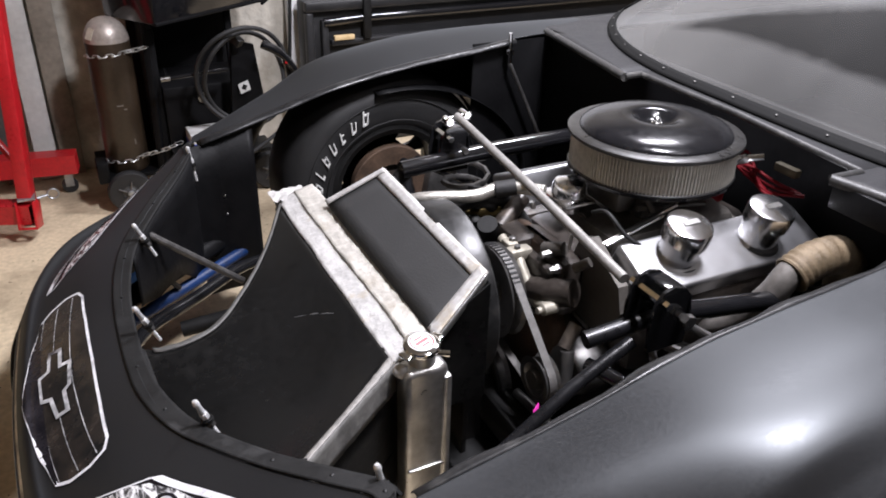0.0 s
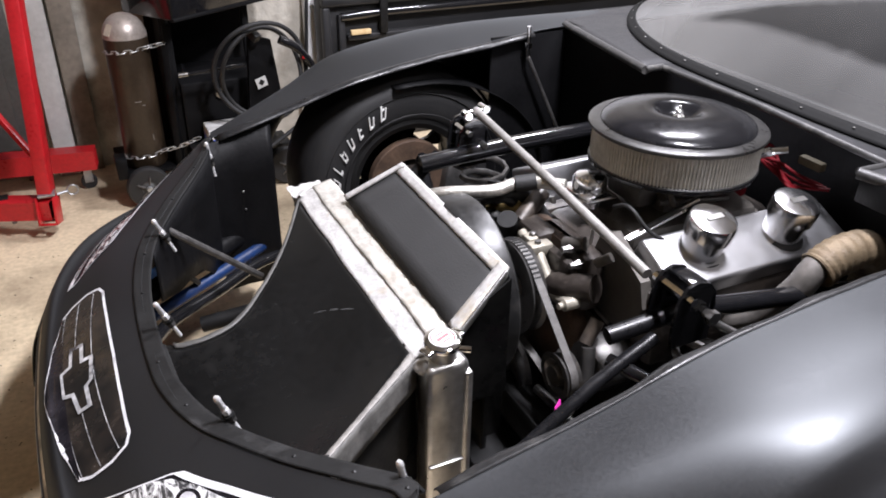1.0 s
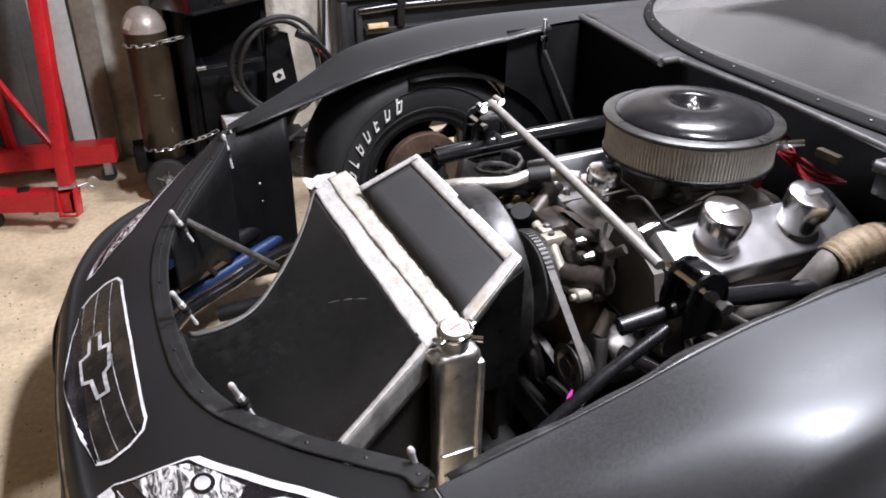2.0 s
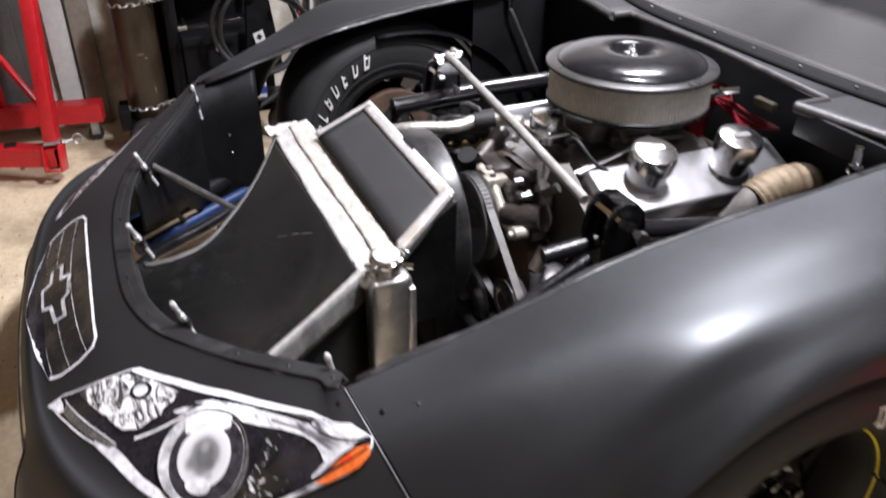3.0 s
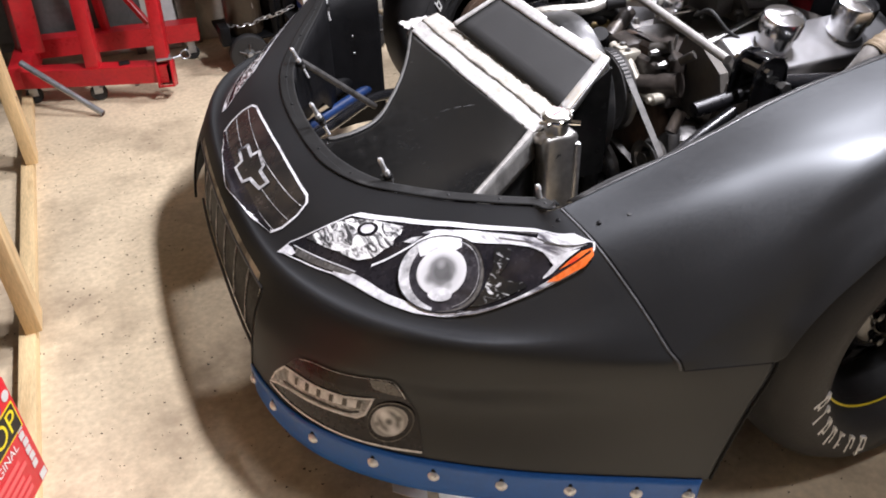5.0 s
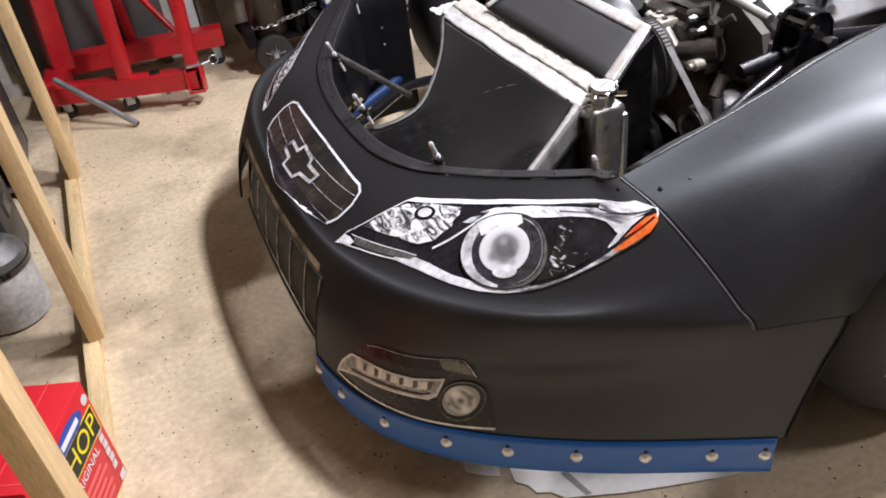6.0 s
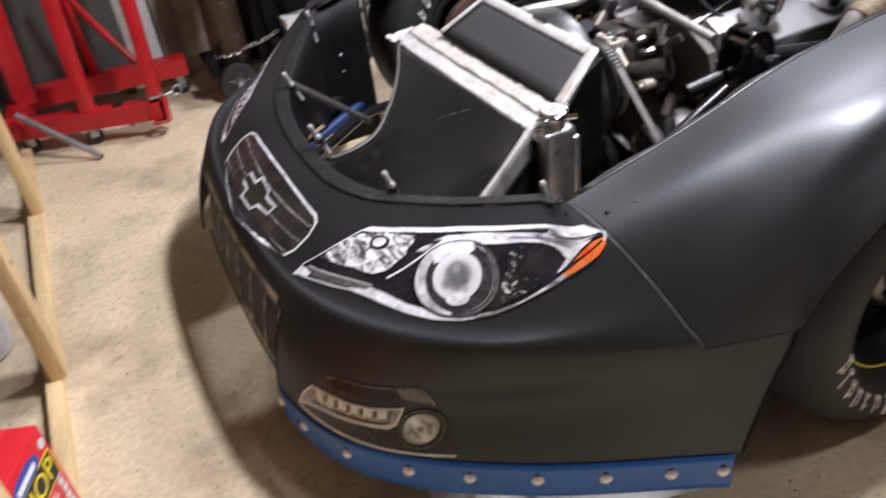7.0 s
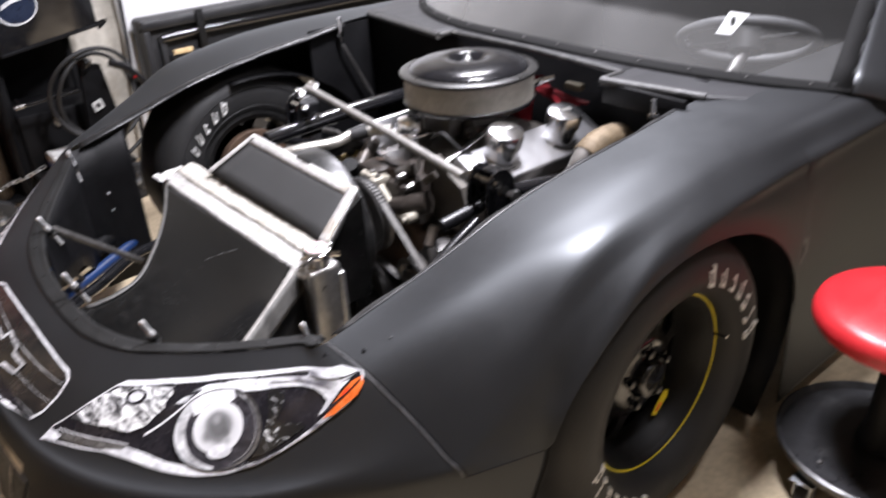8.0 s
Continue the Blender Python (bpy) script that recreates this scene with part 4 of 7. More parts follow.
    for k in range(5):
        q = radians(72 * k + 20)
        mm = m @ Matrix.Translation((0.064 * math.cos(q), 0.064 * math.sin(q), -0.059))
        part("lug_nut", lathe([(0.0125, 0), (0.0125, 0.003), (0.010, 0.004), (0.010, 0.015), (0.005, 0.018), (0, 0.0185)], 6, mm), gloss_black, wheel)
    part("maker_plate", moved(slab([(-0.03, -0.011), (0.02, -0.014), (0.034, -0.004), (0.03, 0.013), (-0.008, 0.012), (-0.034, 0.006)], 0, 0.0015), m @ pose(0.085, -0.125, -0.07, 0, 0, 45) if side < 0 else m @ pose(0.12, 0.06, -0.084)), yellow, wheel, "small yellow sticker")
    part("plate_mark", moved(slab([(-0.022, -0.005), (0.0, -0.007), (0.0, 0.006), (-0.022, 0.004)], 0.0015, 0.0025), m @ pose(0.085, -0.125, -0.07, 0, 0, 45) if side < 0 else m @ pose(0.12, 0.06, -0.084)), print_amber, wheel)
    part("valve_stem", rod(m @ Vector((0.186, 0.045, -0.02)), m @ Vector((0.19, 0.046, 0.01)), 0.004, 8), chrome, wheel)
    rotor = part("brake_rotor", lathe([(0.07, -0.205), (0.127, -0.205), (0.13, -0.208), (0.13, -0.232), (0.127, -0.235), (0.07, -0.235)], 48, m, True), rust, wheel, "rusty brown brake rotor", 40)
    part("rotor_hat", lathe([(0.072, -0.21), (0.066, -0.15), (0.05, -0.14), (0.0, -0.14)], 32, m), dark_steel, rotor)
    part("upright", moved(cat(box(-0.04, -0.06, -0.3, 0.035, 0.1, -0.245, 0.01), lathe([(0.045, -0.31), (0.05, -0.24)], 20)), m), iron, wheel, "", 40)
    part("caliper", moved(box(-0.02, -0.06, -0.27, 0.06, 0.06, -0.19, 0.012, pose(0.125, 0.02, 0, 0, 0, 10)), m), dark_steel, wheel, "", 40)


for side in (-1, 1):
    wheel_at(side)

# ---- radiator, duct and shroud ----
rad = part("radiator", box(0.638, -0.345, 0.22, 0.69, 0.335, 0.535, 0.004), screen_black, car, "aluminium racing radiator with taped foil edges")


def crumple(x0, y0, x1, y1, z0, z1, seed, amp=0.003, nx=8, ny=60):
    """A taped strip with an uneven skin."""

    def f(u, v):
        x, y, z = x0 + (x1 - x0) * u, y0 + (y1 - y0) * v, z0 + (z1 - z0) * u
        edge = 1 if 0 < u < 1 else 0.5
        wave = noise.noise(Vector((x * 14 + seed, y * 9, seed))) * 0.004 * (1 if 0 < v < 1 else 0.3)
        return Vector((x + wave, y, z + amp * edge * (0.6 * noise.noise(Vector((x * 60, y * 40, seed))) + 0.8 * noise.noise(Vector((x * 140, y * 110, seed))))))

    return sheet(f, steps(0, 1, nx), steps(0, 1, ny))


part("top_tape", crumple(0.628, -0.352, 0.676, 0.338, 0.546, 0.561, 3.0), foil, rad, "bright foil tape over the radiator top", 70, 0.004, -1)
part("front_tape", crumple(0.622, -0.352, 0.632, 0.338, 0.522, 0.547, 9.0, 0.002, 3), tank_alu, rad, "", 70, 0.003, -1)
part("seam_tape", crumple(0.668, -0.345, 0.716, 0.335, 0.563, 0.574, 17.0, 0.005), surface("wrinkled_tape", (0.44, 0.42, 0.38), 0.5, 0.2, 0.3, 20, 90, 0.6, stain=(0.36, 0.33, 0.28), stain_at=0.6), rad, "wrinkled dull foil tape", 70, 0.004, -1)
part("tape_end", crumple(0.618, 0.315, 0.70, 0.375, 0.552, 0.556, 31.0, 0.007, 12, 12), foil, rad, "", 60)


def cover(u, v):
    front = Vector((0.705, -0.352 + 0.555 * v, 0.574 + 0.008 * v))
    back = Vector((0.82, -0.315 + 0.455 * v, 0.655 + 0.012 * v))
    return front.lerp(back, u)


part("cover_panel", sheet(cover, steps(0, 1, 4), steps(0, 1, 8)), surface("black_foam_sheet", (0.04, 0.04, 0.04), 0.8, 0, 0.12, 14, 300, 0.25, spec=0.25), rad, "flat black cover panel framed with foil tape", 60, 0.006, -1)
part("back_tape", sheet(lambda u, v: cover(0.84 + 0.18 * u + 0.01 * noise.noise(Vector((v * 30, 3, u))), v) + Vector((0, 0, 0.003)), steps(0, 1, 3), steps(-0.01, 1.01, 24)), foil, rad, "", 60, 0.003, -1)
part("near_tape", sheet(lambda u, v: cover(v, -0.01 + 0.055 * u) + Vector((0, 0, 0.0035)), steps(0, 1, 3), steps(0, 1.01, 16)), foil, rad, "", 60, 0.003, -1)
part("far_tape", sheet(lambda u, v: cover(v, 0.975 + 0.035 * u) + Vector((0, 0, 0.0035)), steps(0, 1, 2), steps(0, 1.01, 16)), foil, rad, "", 60, 0.003, -1)
side_tape = surface("dirty_grey_tape", (0.11, 0.107, 0.10), 0.5, 0.1, 0.4, 24, 100, 0.3, stain=(0.05, 0.048, 0.045), stain_at=0.58)
part("side_tape", sheet(lambda u, v: cover(v, -0.01) + Vector((0.0, -0.004 * math.sin(3 * u) + 0.012 * u, -0.032 * u + 0.002)), steps(0, 1, 4), steps(0, 1.01, 16)), alu, rad, "", 60, 0.003, 0)
part("cover_side", slab([(0.70, 0.40), (0.82, 0.40), (0.82, 0.645), (0.70, 0.565)], 0, 0.004, Matrix(((1, 0, 0, 0), (0, 0, 1, -0.335), (0, 1, 0, 0), (0, 0, 0, 1)))), duct_black, rad)
part("end_tank", cat(box(0.632, -0.40, 0.2, 0.712, -0.352, 0.552, 0.012, None, 3), box(0.636, -0.404, 0.335, 0.708, -0.36, 0.342, 0.003), box(0.700, -0.404, 0.23, 0.716, -0.356, 0.53, 0.005)), tank_alu, rad, "stained aluminium radiator end tank", 40)
part("end_tank", box(0.632, 0.335, 0.2, 0.70, 0.37, 0.52, 0.012, None, 3), tank_alu, rad)
neck = part("filler_neck", lathe([(0.024, -0.035), (0.024, 0.0), (0.03, 0.003), (0.03, 0.006)], 28, pose(0.672, -0.372, 0.575, 4, -3, 0)), alu, rad, "", 40)
mcap = pose(0.672, -0.372, 0.583, 4, -3, 20)
part("radiator_cap", moved(cat(lathe([(0.03, -0.006), (0.032, 0.0), (0.031, 0.005), (0.027, 0.007), (0, 0.0075)], 36), box(-0.043, -0.012, -0.005, -0.028, 0.012, 0.002, 0.003), box(0.028, -0.012, -0.005, 0.043, 0.012, 0.002, 0.003)), mcap), chrome, neck, "chrome radiator cap with a white and red printed disc", 40)
part("cap_disc", moved(lathe([(0.023, 0.0078), (0.023, 0.0086), (0, 0.0088)], 32), mcap), white_print, neck, "", 40)
cap_red = surface("red_print", (0.58, 0.15, 0.16), 0.4, 0, 0.1, 20, 90, 0.02)
part("cap_ring", moved(lathe([(0.021, 0.0088), (0.0195, 0.0094), (0.018, 0.0088)], 32, None, True), mcap), cap_red, neck, "", 40)
part("cap_print", moved(cat(box(-0.013, -0.003, 0.0085, 0.013, 0.003, 0.0095, 0), box(-0.009, 0.008, 0.0085, 0.009, 0.011, 0.0095, 0), box(-0.009, -0.011, 0.0085, 0.009, -0.008, 0.0095, 0)), mcap), cap_red, neck)
part("overflow_spout", rod((0.69, -0.385, 0.572), (0.712, -0.397, 0.571), 0.0055, 10), chrome, neck)
for y, z in ((-0.375, 0.545), (-0.345, 0.53)):
    part("tape_lump", moved(lathe([(0.0, -0.012), (0.012, -0.006), (0.014, 0.004), (0.006, 0.014), (0, 0.015)], 10), pose(0.632, y, z, 20, 30, 0)), foil, rad, "", 60)

FAR_EDGE = [(0.255, -0.028, 0.47), (0.31, -0.056, 0.477), (0.40, -0.035, 0.488), (0.49, 0.07, 0.505), (0.56, 0.18, 0.522), (0.632, 0.325, 0.542)]
FRONT_EDGE = [(0.255, -0.028, 0.47), (0.266, -0.18, 0.452), (0.305, -0.30, 0.452), (0.372, -0.425, 0.485), (0.425, -0.50, 0.53)]


def duct(s, t):
    far = catmull(FAR_EDGE, t * 5)
    near = Vector((0.425, -0.50, 0.53)).lerp(Vector((0.632, -0.348, 0.545)), t)
    p = far.lerp(near, s)
    flat = Vector(FRONT_EDGE[0]).lerp(Vector(FRONT_EDGE[4]), s)
    p = p + (catmull(FRONT_EDGE, s * 4) - flat) * (1 - t) ** 2
    p.z -= 0.02 * math.sin(math.pi * s) * math.sin(math.pi * t)
    return p


dull_tape = surface("dull_silver_tape", (0.21, 0.2, 0.185), 0.55, 0.1, 0.35, 24, 100, 0.4, stain=(0.16, 0.15, 0.14), stain_at=0.62)
worn_tape = surface("worn_grey_tape", (0.075, 0.073, 0.068), 0.55, 0, 0.4, 30, 120, 0.3, stain=(0.07, 0.068, 0.065), stain_at=0.55)
dc = part("air_duct", sheet(duct, steps(0, 1, 24), steps(0, 1, 24)), duct_black, car, "glossy black plastic air duct sheet edged with tape", 60, 0.004, 0)
part("side_tape", sheet(lambda u, v: duct(1.006, v) + Vector((0.003 * u, -0.007 * u, -0.001 - 0.048 * u + 0.002 * noise.noise(Vector((v * 14, u * 3, 4))))), steps(0, 1, 4), steps(0.02, 1, 24)), side_tape, dc, "dull grey tape folded down the side", 60, 0.002, 0)
part("near_tape", sheet(lambda u, v: duct(0.978 + 0.028 * u + 0.004 * noise.noise(Vector((v * 22, u, 9))), v) + Vector((0, 0, 0.003 - 0.003 * u * u)), steps(0, 1, 3), steps(0.02, 1, 24)), dull_tape, dc, "dull foil tape along the duct edge", 60, 0.002, 0)
part("far_tape", sheet(lambda u, v: duct(-0.006 + 0.024 * u + 0.004 * noise.noise(Vector((v * 18, u * 2, 6))), v) + Vector((0, 0, 0.0035)), steps(0, 1, 2), steps(0.1, 1, 40)), worn_tape, dc, "", 60, 0.002, 0)
part("front_tape", sheet(lambda u, v: duct(u, 0.0 + 0.05 * v) + Vector((0, 0, 0.003)), steps(0, 1, 24), steps(0, 1, 2)), scuffed, dc, "", 60, 0.002, 0)
part("duct_side", sheet(lambda u, v: duct(1.0, v) + Vector((0.01 * u, 0.012 * u, -0.012 - 0.27 * u)), steps(0, 1, 3), steps(0.02, 1, 8)), bay_black, dc, "", 60, 0.003, 0)
part("duct_floor", sheet(lambda u, v: duct(u, v) + Vector((0.0, 0, -0.2)), steps(0, 1, 6), steps(0.25, 1, 6)), bay_black, dc, "", 60, 0.003, 0)
scratch = surface("scratch_grey", (0.09, 0.09, 0.09), 0.6, 0, 0.4, 60, 200, 0.1)
for a, b, r in (((0.4, 0.685), (0.47, 0.745), 0.0012), ((0.49, 0.76), (0.54, 0.8), 0.0022), ((0.55, 0.805), (0.63, 0.868), 0.0014)):
    pa, pm_, pb = duct(*a), duct((a[0] + b[0]) / 2, (a[1] + b[1]) / 2), duct(*b)
    up = Vector((0, 0, 0.0018))
    part("scuff_mark", tube([pa + up, pm_ + up, pb + up], [r * 0.4, r, r * 0.4], 5), scratch, dc)

shroud_m = at_x((0.848, -0.09, 0.485), 1)
sh = part("fan_shroud", lathe([(0.18, -0.03), (0.188, -0.02), (0.188, 0.032), (0.182, 0.038), (0.172, 0.038), (0.172, -0.02)], 56, shroud_m, True), surface("worn_black_fibre", (0.018, 0.018, 0.018), 0.36, 0, 0.5, 10, 60, 0.25, stain=(0.07, 0.065, 0.06), stain_at=0.66), car, "worn black round fan shroud", 40)
part("shroud_plate", box(0.80, -0.29, 0.22, 0.815, 0.2, 0.60, 0.004), duct_black, sh)
part("plate_edge", cat(box(0.80, -0.296, 0.26, 0.84, -0.29, 0.625, 0.002)), duct_black, sh)
for k in range(6):
    q = 60 * k
    part("fan_blade", moved(box(0.03, -0.035, -0.003, 0.165, 0.035, 0.003, 0.002), shroud_m @ pose(0, 0, 0.01, 0, 0, q) @ pose(0, 0, 0, 25, 0, 0)), dark_steel, sh)

# ---- chassis tubes and braces ----
rail_black = surface("painted_tube_black", (0.008, 0.008, 0.009), 0.3, 0, 0.3, 12, 80, 0.05, spec=0.3)
part("frame_rail", cat(tube([(0.93, 0.30, 0.587), (1.2, 0.30, 0.60), (1.56, 0.31, 0.60)], 0.022, 16)), gloss_black, car, "gloss black frame tube", 40)
part("frame_rail", tube([(1.06, -0.52, 0.632), (1.129, -0.52, 0.619), (1.35, -0.515, 0.582), (1.6, -0.51, 0.535)], 0.0175, 16), gloss_black, car, "", 40)
part("frame_rail", cat(rod((0.925, -0.475, 0.585), (1.06, -0.49, 0.607), 0.0155, 16)), rail_black, car)
part("frame_rail", tube([(1.0, -0.505, 0.58), (0.88, -0.515, 0.53), (0.70, -0.53, 0.43), (0.52, -0.53, 0.34)], 0.012, 14, 3), rail_black, car)
part("frame_rail", tube([(0.95, 0.31, 0.58), (0.8, 0.33, 0.42), (0.6, 0.36, 0.26), (0.38, 0.40, 0.21)], 0.02, 14, 3), bay_black, car)
part("frame_rail", rod((0.27, 0.44, 0.24), (0.66, 0.722, 0.24), 0.016, 14), dark_blue, car, "blue painted frame tube")
part("brake_hose", tube([(0.25, 0.26, 0.28), (0.315, 0.372, 0.262), (0.43, 0.466, 0.252), (0.585, 0.582, 0.25), (0.72, 0.65, 0.22)], 0.016, 12, 5), gloss_black, car, "black rubber duct hose")
part("support_rod", rod((0.335, 0.40, 0.49), (0.545, 0.42, 0.30), 0.009, 10), dark_steel, car)
part("frame_rail", rod((0.26, 0.485, 0.272), (0.66, 0.782, 0.278), 0.028, 14), dead_black, car)
part("support_rod", rod((0.30, 0.36, 0.46), (0.40, 0.52, 0.26), 0.007, 10), bay_black, car)


def damper_mount(y, x, z, s):
    """Two rounded plates with a cap and through bolts, shock mount on a frame tube."""
    side = [(-0.036, -0.085), (0.04, -0.085), (0.044, -0.02), (0.038, 0.01), (0.024, 0.026), (0.0, 0.032), (-0.02, 0.026), (-0.034, 0.006), (-0.04, -0.04)]

    def plate(yy):
        return slab(side, 0, 0.006, Matrix(((1, 0, 0, x), (0, 0, 1, yy), (0, 1, 0, z), (0, 0, 0, 1))))

    mt = part("shock_mount", plate(y), gloss_black, car, "black steel shock mount bracket")
    part("plate", plate(y - 0.06 * s), gloss_black, mt)
    lo, hi = min(y, y - 0.06 * s), max(y, y - 0.06 * s) + 0.006
    part("plate_cap", cat(box(x - 0.005, lo, z + 0.016, x + 0.028, hi, z + 0.025, 0.004, None), box(x + 0.03, lo, z - 0.03, x + 0.043, hi, z + 0.008, 0.004, None)), gloss_black, mt)
    part("bolt", rod((x - 0.018, y - 0.074 * s, z + 0.008), (x - 0.018, y + 0.02 * s, z + 0.008), 0.008, 6), chrome, mt)
    part("bolt", rod((x + 0.025, y - 0.076 * s, z - 0.03), (x + 0.025, y + 0.02 * s, z - 0.03), 0.008, 6), steel, mt)
    part("bolt_head", rod((x + 0.025, y - 0.082 * s, z - 0.03), (x + 0.025, y - 0.07 * s, z - 0.03), 0.013, 6), steel, mt)
    return mt


damper_mount(-0.485, 1.035, 0.668, 1)
far_mount = damper_mount(0.30, 1.075, 0.645, -1)
part("rod_end", cat(rod((1.05, 0.275, 0.70), (1.05, 0.305, 0.70), 0.009, 12), rod((1.105, 0.29, 0.705), (1.105, 0.325, 0.705), 0.0085, 12), rod((1.04, 0.29, 0.703), (1.12, 0.305, 0.703), 0.006, 10)), chrome, far_mount, "", 40)
part("strut_bar", tube([(1.075, 0.29, 0.708), (1.05, -0.1, 0.683), (1.03, -0.43, 0.655)], 0.0098, 14), surface("grey_tube", (0.27, 0.26, 0.245), 0.45, 0.4, 0.2, 30, 120, 0.15), car, "grey tube brace across the engine bay", 40)
part("prop_rod", rod((1.45, 0.67, 0.70), (1.57, 0.66, 0.46), 0.006, 8), dark_steel, car)
part("hood_pin", cat(rod((1.452, 0.672, 0.69), (1.448, 0.672, 0.79), 0.0065, 10), moved(lathe([(0.012, -0.008), (0.012, 0.008)], 6), pose(1.45, 0.672, 0.735))), chrome, car, "chrome threaded hood pin with nuts")
part("hood_pin", cat(rod((1.40, -0.66, 0.70), (1.395, -0.66, 0.79), 0.0065, 10), moved(lathe([(0.012, -0.008), (0.012, 0.008)], 6), pose(1.398, -0.66, 0.75))), chrome, car, "chrome threaded hood pin with nuts")


def splash(u, w):
    """Inner splash panel hung under the hood opening's edge: u along it, w downwards."""
    top = flange(u, 1.0) if u < 5.85 else Vector((0.545 + (u - 5.85) * 0.11, 0.672, 0.588 + (u - 5.85) * 0.02))
    foot = 0.375 - 0.05 * min(1, max(0, (u - 1.7) / 0.8)) - 0.065 * min(1, max(0, (u - 3.5) / 0.9)) - 0.025 * min(1, max(0, (u - 2.5) / 1.7)) - 0.1 * min(1, max(0, (u - 5.3) / 0.5))
    return Vector((top.x, top.y, top.z - 0.003 + (foot - top.z) * w))


for x, z in ((0.569, 0.425), (0.5705, 0.371)):
    part("splash_rivet", lathe([(0.0032, 0), (0.0032, 0.001), (0.002, 0.002), (0, 0.0022)], 10, at_y((x, 0.669, z), -1)), steel, car)
part("splash_panel", sheet(splash, steps(1.7, 6.9, 38), steps(0, 1, 4)), dead_black, car, "black inner splash panel", 40, 0.003, 0)
part("inner_sheet", box(1.34, 0.70, 0.2, 1.98, 0.708, 0.76, 0.002), dead_black, car)
part("inner_sheet", box(1.45, -0.64, 0.25, 1.95, -0.632, 0.72, 0.002), dead_black, car)
# Unseen sheet added behind the near wheel to block light through its slots.
part("inner_sheet", box(0.80, -0.66, 0.16, 1.45, -0.652, 0.60, 0.002), dead_black, car)
part("firewall", box(1.60, -0.66, 0.2, 1.612, 0.70, 0.785, 0.002), dead_black, car)
part("belly_pan", box(0.76, -0.62, 0.15, 1.6, 0.62, 0.16, 0.002), bay_black, car)
part("crossmember", box(0.90, -0.60, 0.2, 0.98, 0.60, 0.28, 0.01), bay_black, car)
for s in (-1, 1):
    for a, b, r in (((1.0, 0.4, 0.46), (1.08, 0.62, 0.46), 0.014), ((1.2, 0.4, 0.46), (1.12, 0.62, 0.46), 0.014), ((0.95, 0.35, 0.24), (1.1, 0.66, 0.22), 0.018)):
        part("control_arm", rod((a[0], a[1] * s, a[2]), (b[0], b[1] * s, b[2]), r, 12), gloss_black, car, "", 40)
    part("tie_rod", rod((0.95, 0.25 * s, 0.3), (0.98, 0.68 * s, 0.3), 0.01, 10), steel, car)
    cx, cy = 1.15, 0.43 * s - 0.06
    part("coil_spring", tube([(cx + 0.06 * math.cos(k * 0.6), cy + 0.06 * math.sin(k * 0.6), 0.25 + 0.0042 * k) for k in range(70)], 0.008, 6), dark_steel, car, "", 60)

# ---- engine ----
EY = -0.14
eng = part("engine", box(1.06, EY - 0.20, 0.2, 1.56, EY + 0.20, 0.46, 0.02), iron, car, "oily cast iron racing engine with polished covers")
part("valley", box(1.07, EY - 0.10, 0.44, 1.54, EY + 0.10, 0.60, 0.03), iron, eng)
for s in (-1, 1):
    part("cylinder_head", box(1.08, min(EY + 0.12 * s, EY + 0.28 * s), 0.42, 1.55, max(EY + 0.12 * s, EY + 0.28 * s), 0.58, 0.02), iron, eng)


def valve_cover(s):
    m = pose(1.325, EY + 0.225 * s, 0.600, -24 * s, 0, 0)
    vc = part("valve_cover", moved(cat(box(-0.225, -0.062, -0.055, 0.225, 0.062, 0.032, 0.008, None, 3), box(-0.235, -0.072, -0.065, 0.235, 0.072, -0.053, 0.004)), m), surface("polished_cover", (0.46, 0.46, 0.47), 0.38, 1.0, 0.04, 3, 40, 0.0, rough_vary=0.05), eng, "polished aluminium valve cover", 40)
    for x in (-0.2, 0.2):
        for y in (-0.066, 0.066):
            part("cover_bolt", moved(lathe([(0.007, -0.055), (0.007, -0.04), (0, -0.039)], 8), m @ Matrix.Translation((x, y, 0))), steel, vc)


breather_chrome = surface("breather_chrome", (0.86, 0.86, 0.87), 0.2, 1.0, 0.05, 10, 60, 0.0, rough_vary=0.05)
valve_cover(-1)
valve_cover(1)
for x in (1.206, 1.402):
    m = pose(x, -0.368 - (x - 1.2) * 0.05, 0.628, 14, 0, 0)
    part("breather", lathe([(0.036, -0.03), (0.038, 0.0), (0.0395, 0.04), (0.0445, 0.044), (0.0455, 0.072), (0.043, 0.079), (0.036, 0.082), (0, 0.083)], 40, m), breather_chrome, eng, "chrome push-in breather cap", 30)
    part("breather_mark", moved(cat(box(-0.018, -0.006, 0.0835, 0.018, 0.006, 0.0848, 0)), m), steel, eng)
    part("grommet", lathe([(0.046, -0.004), (0.048, 0.0), (0.044, 0.006), (0.038, 0.006)], 28, m @ Matrix.Translation((0, 0, -0.008))), rubber, eng)
cast_alu = surface("dull_cast_aluminium", (0.085, 0.078, 0.07), 0.5, 0.5, 0.35, 14, 90, 0.5)
manifold = part("intake_manifold", box(1.14, EY - 0.12, 0.55, 1.48, EY + 0.12, 0.625, 0.03), cast_alu, eng, "dull cast intake manifold", 40)
for x in (1.18, 1.28, 1.38, 1.46):
    for s in (-1, 1):
        part("runner", moved(box(-0.03, -0.14, -0.022, 0.03, 0.0, 0.022, 0.012), pose(x, EY + 0.02 * s, 0.6, 10 * s, 0, 0 if s > 0 else 180)), cast_alu, manifold, "", 40)
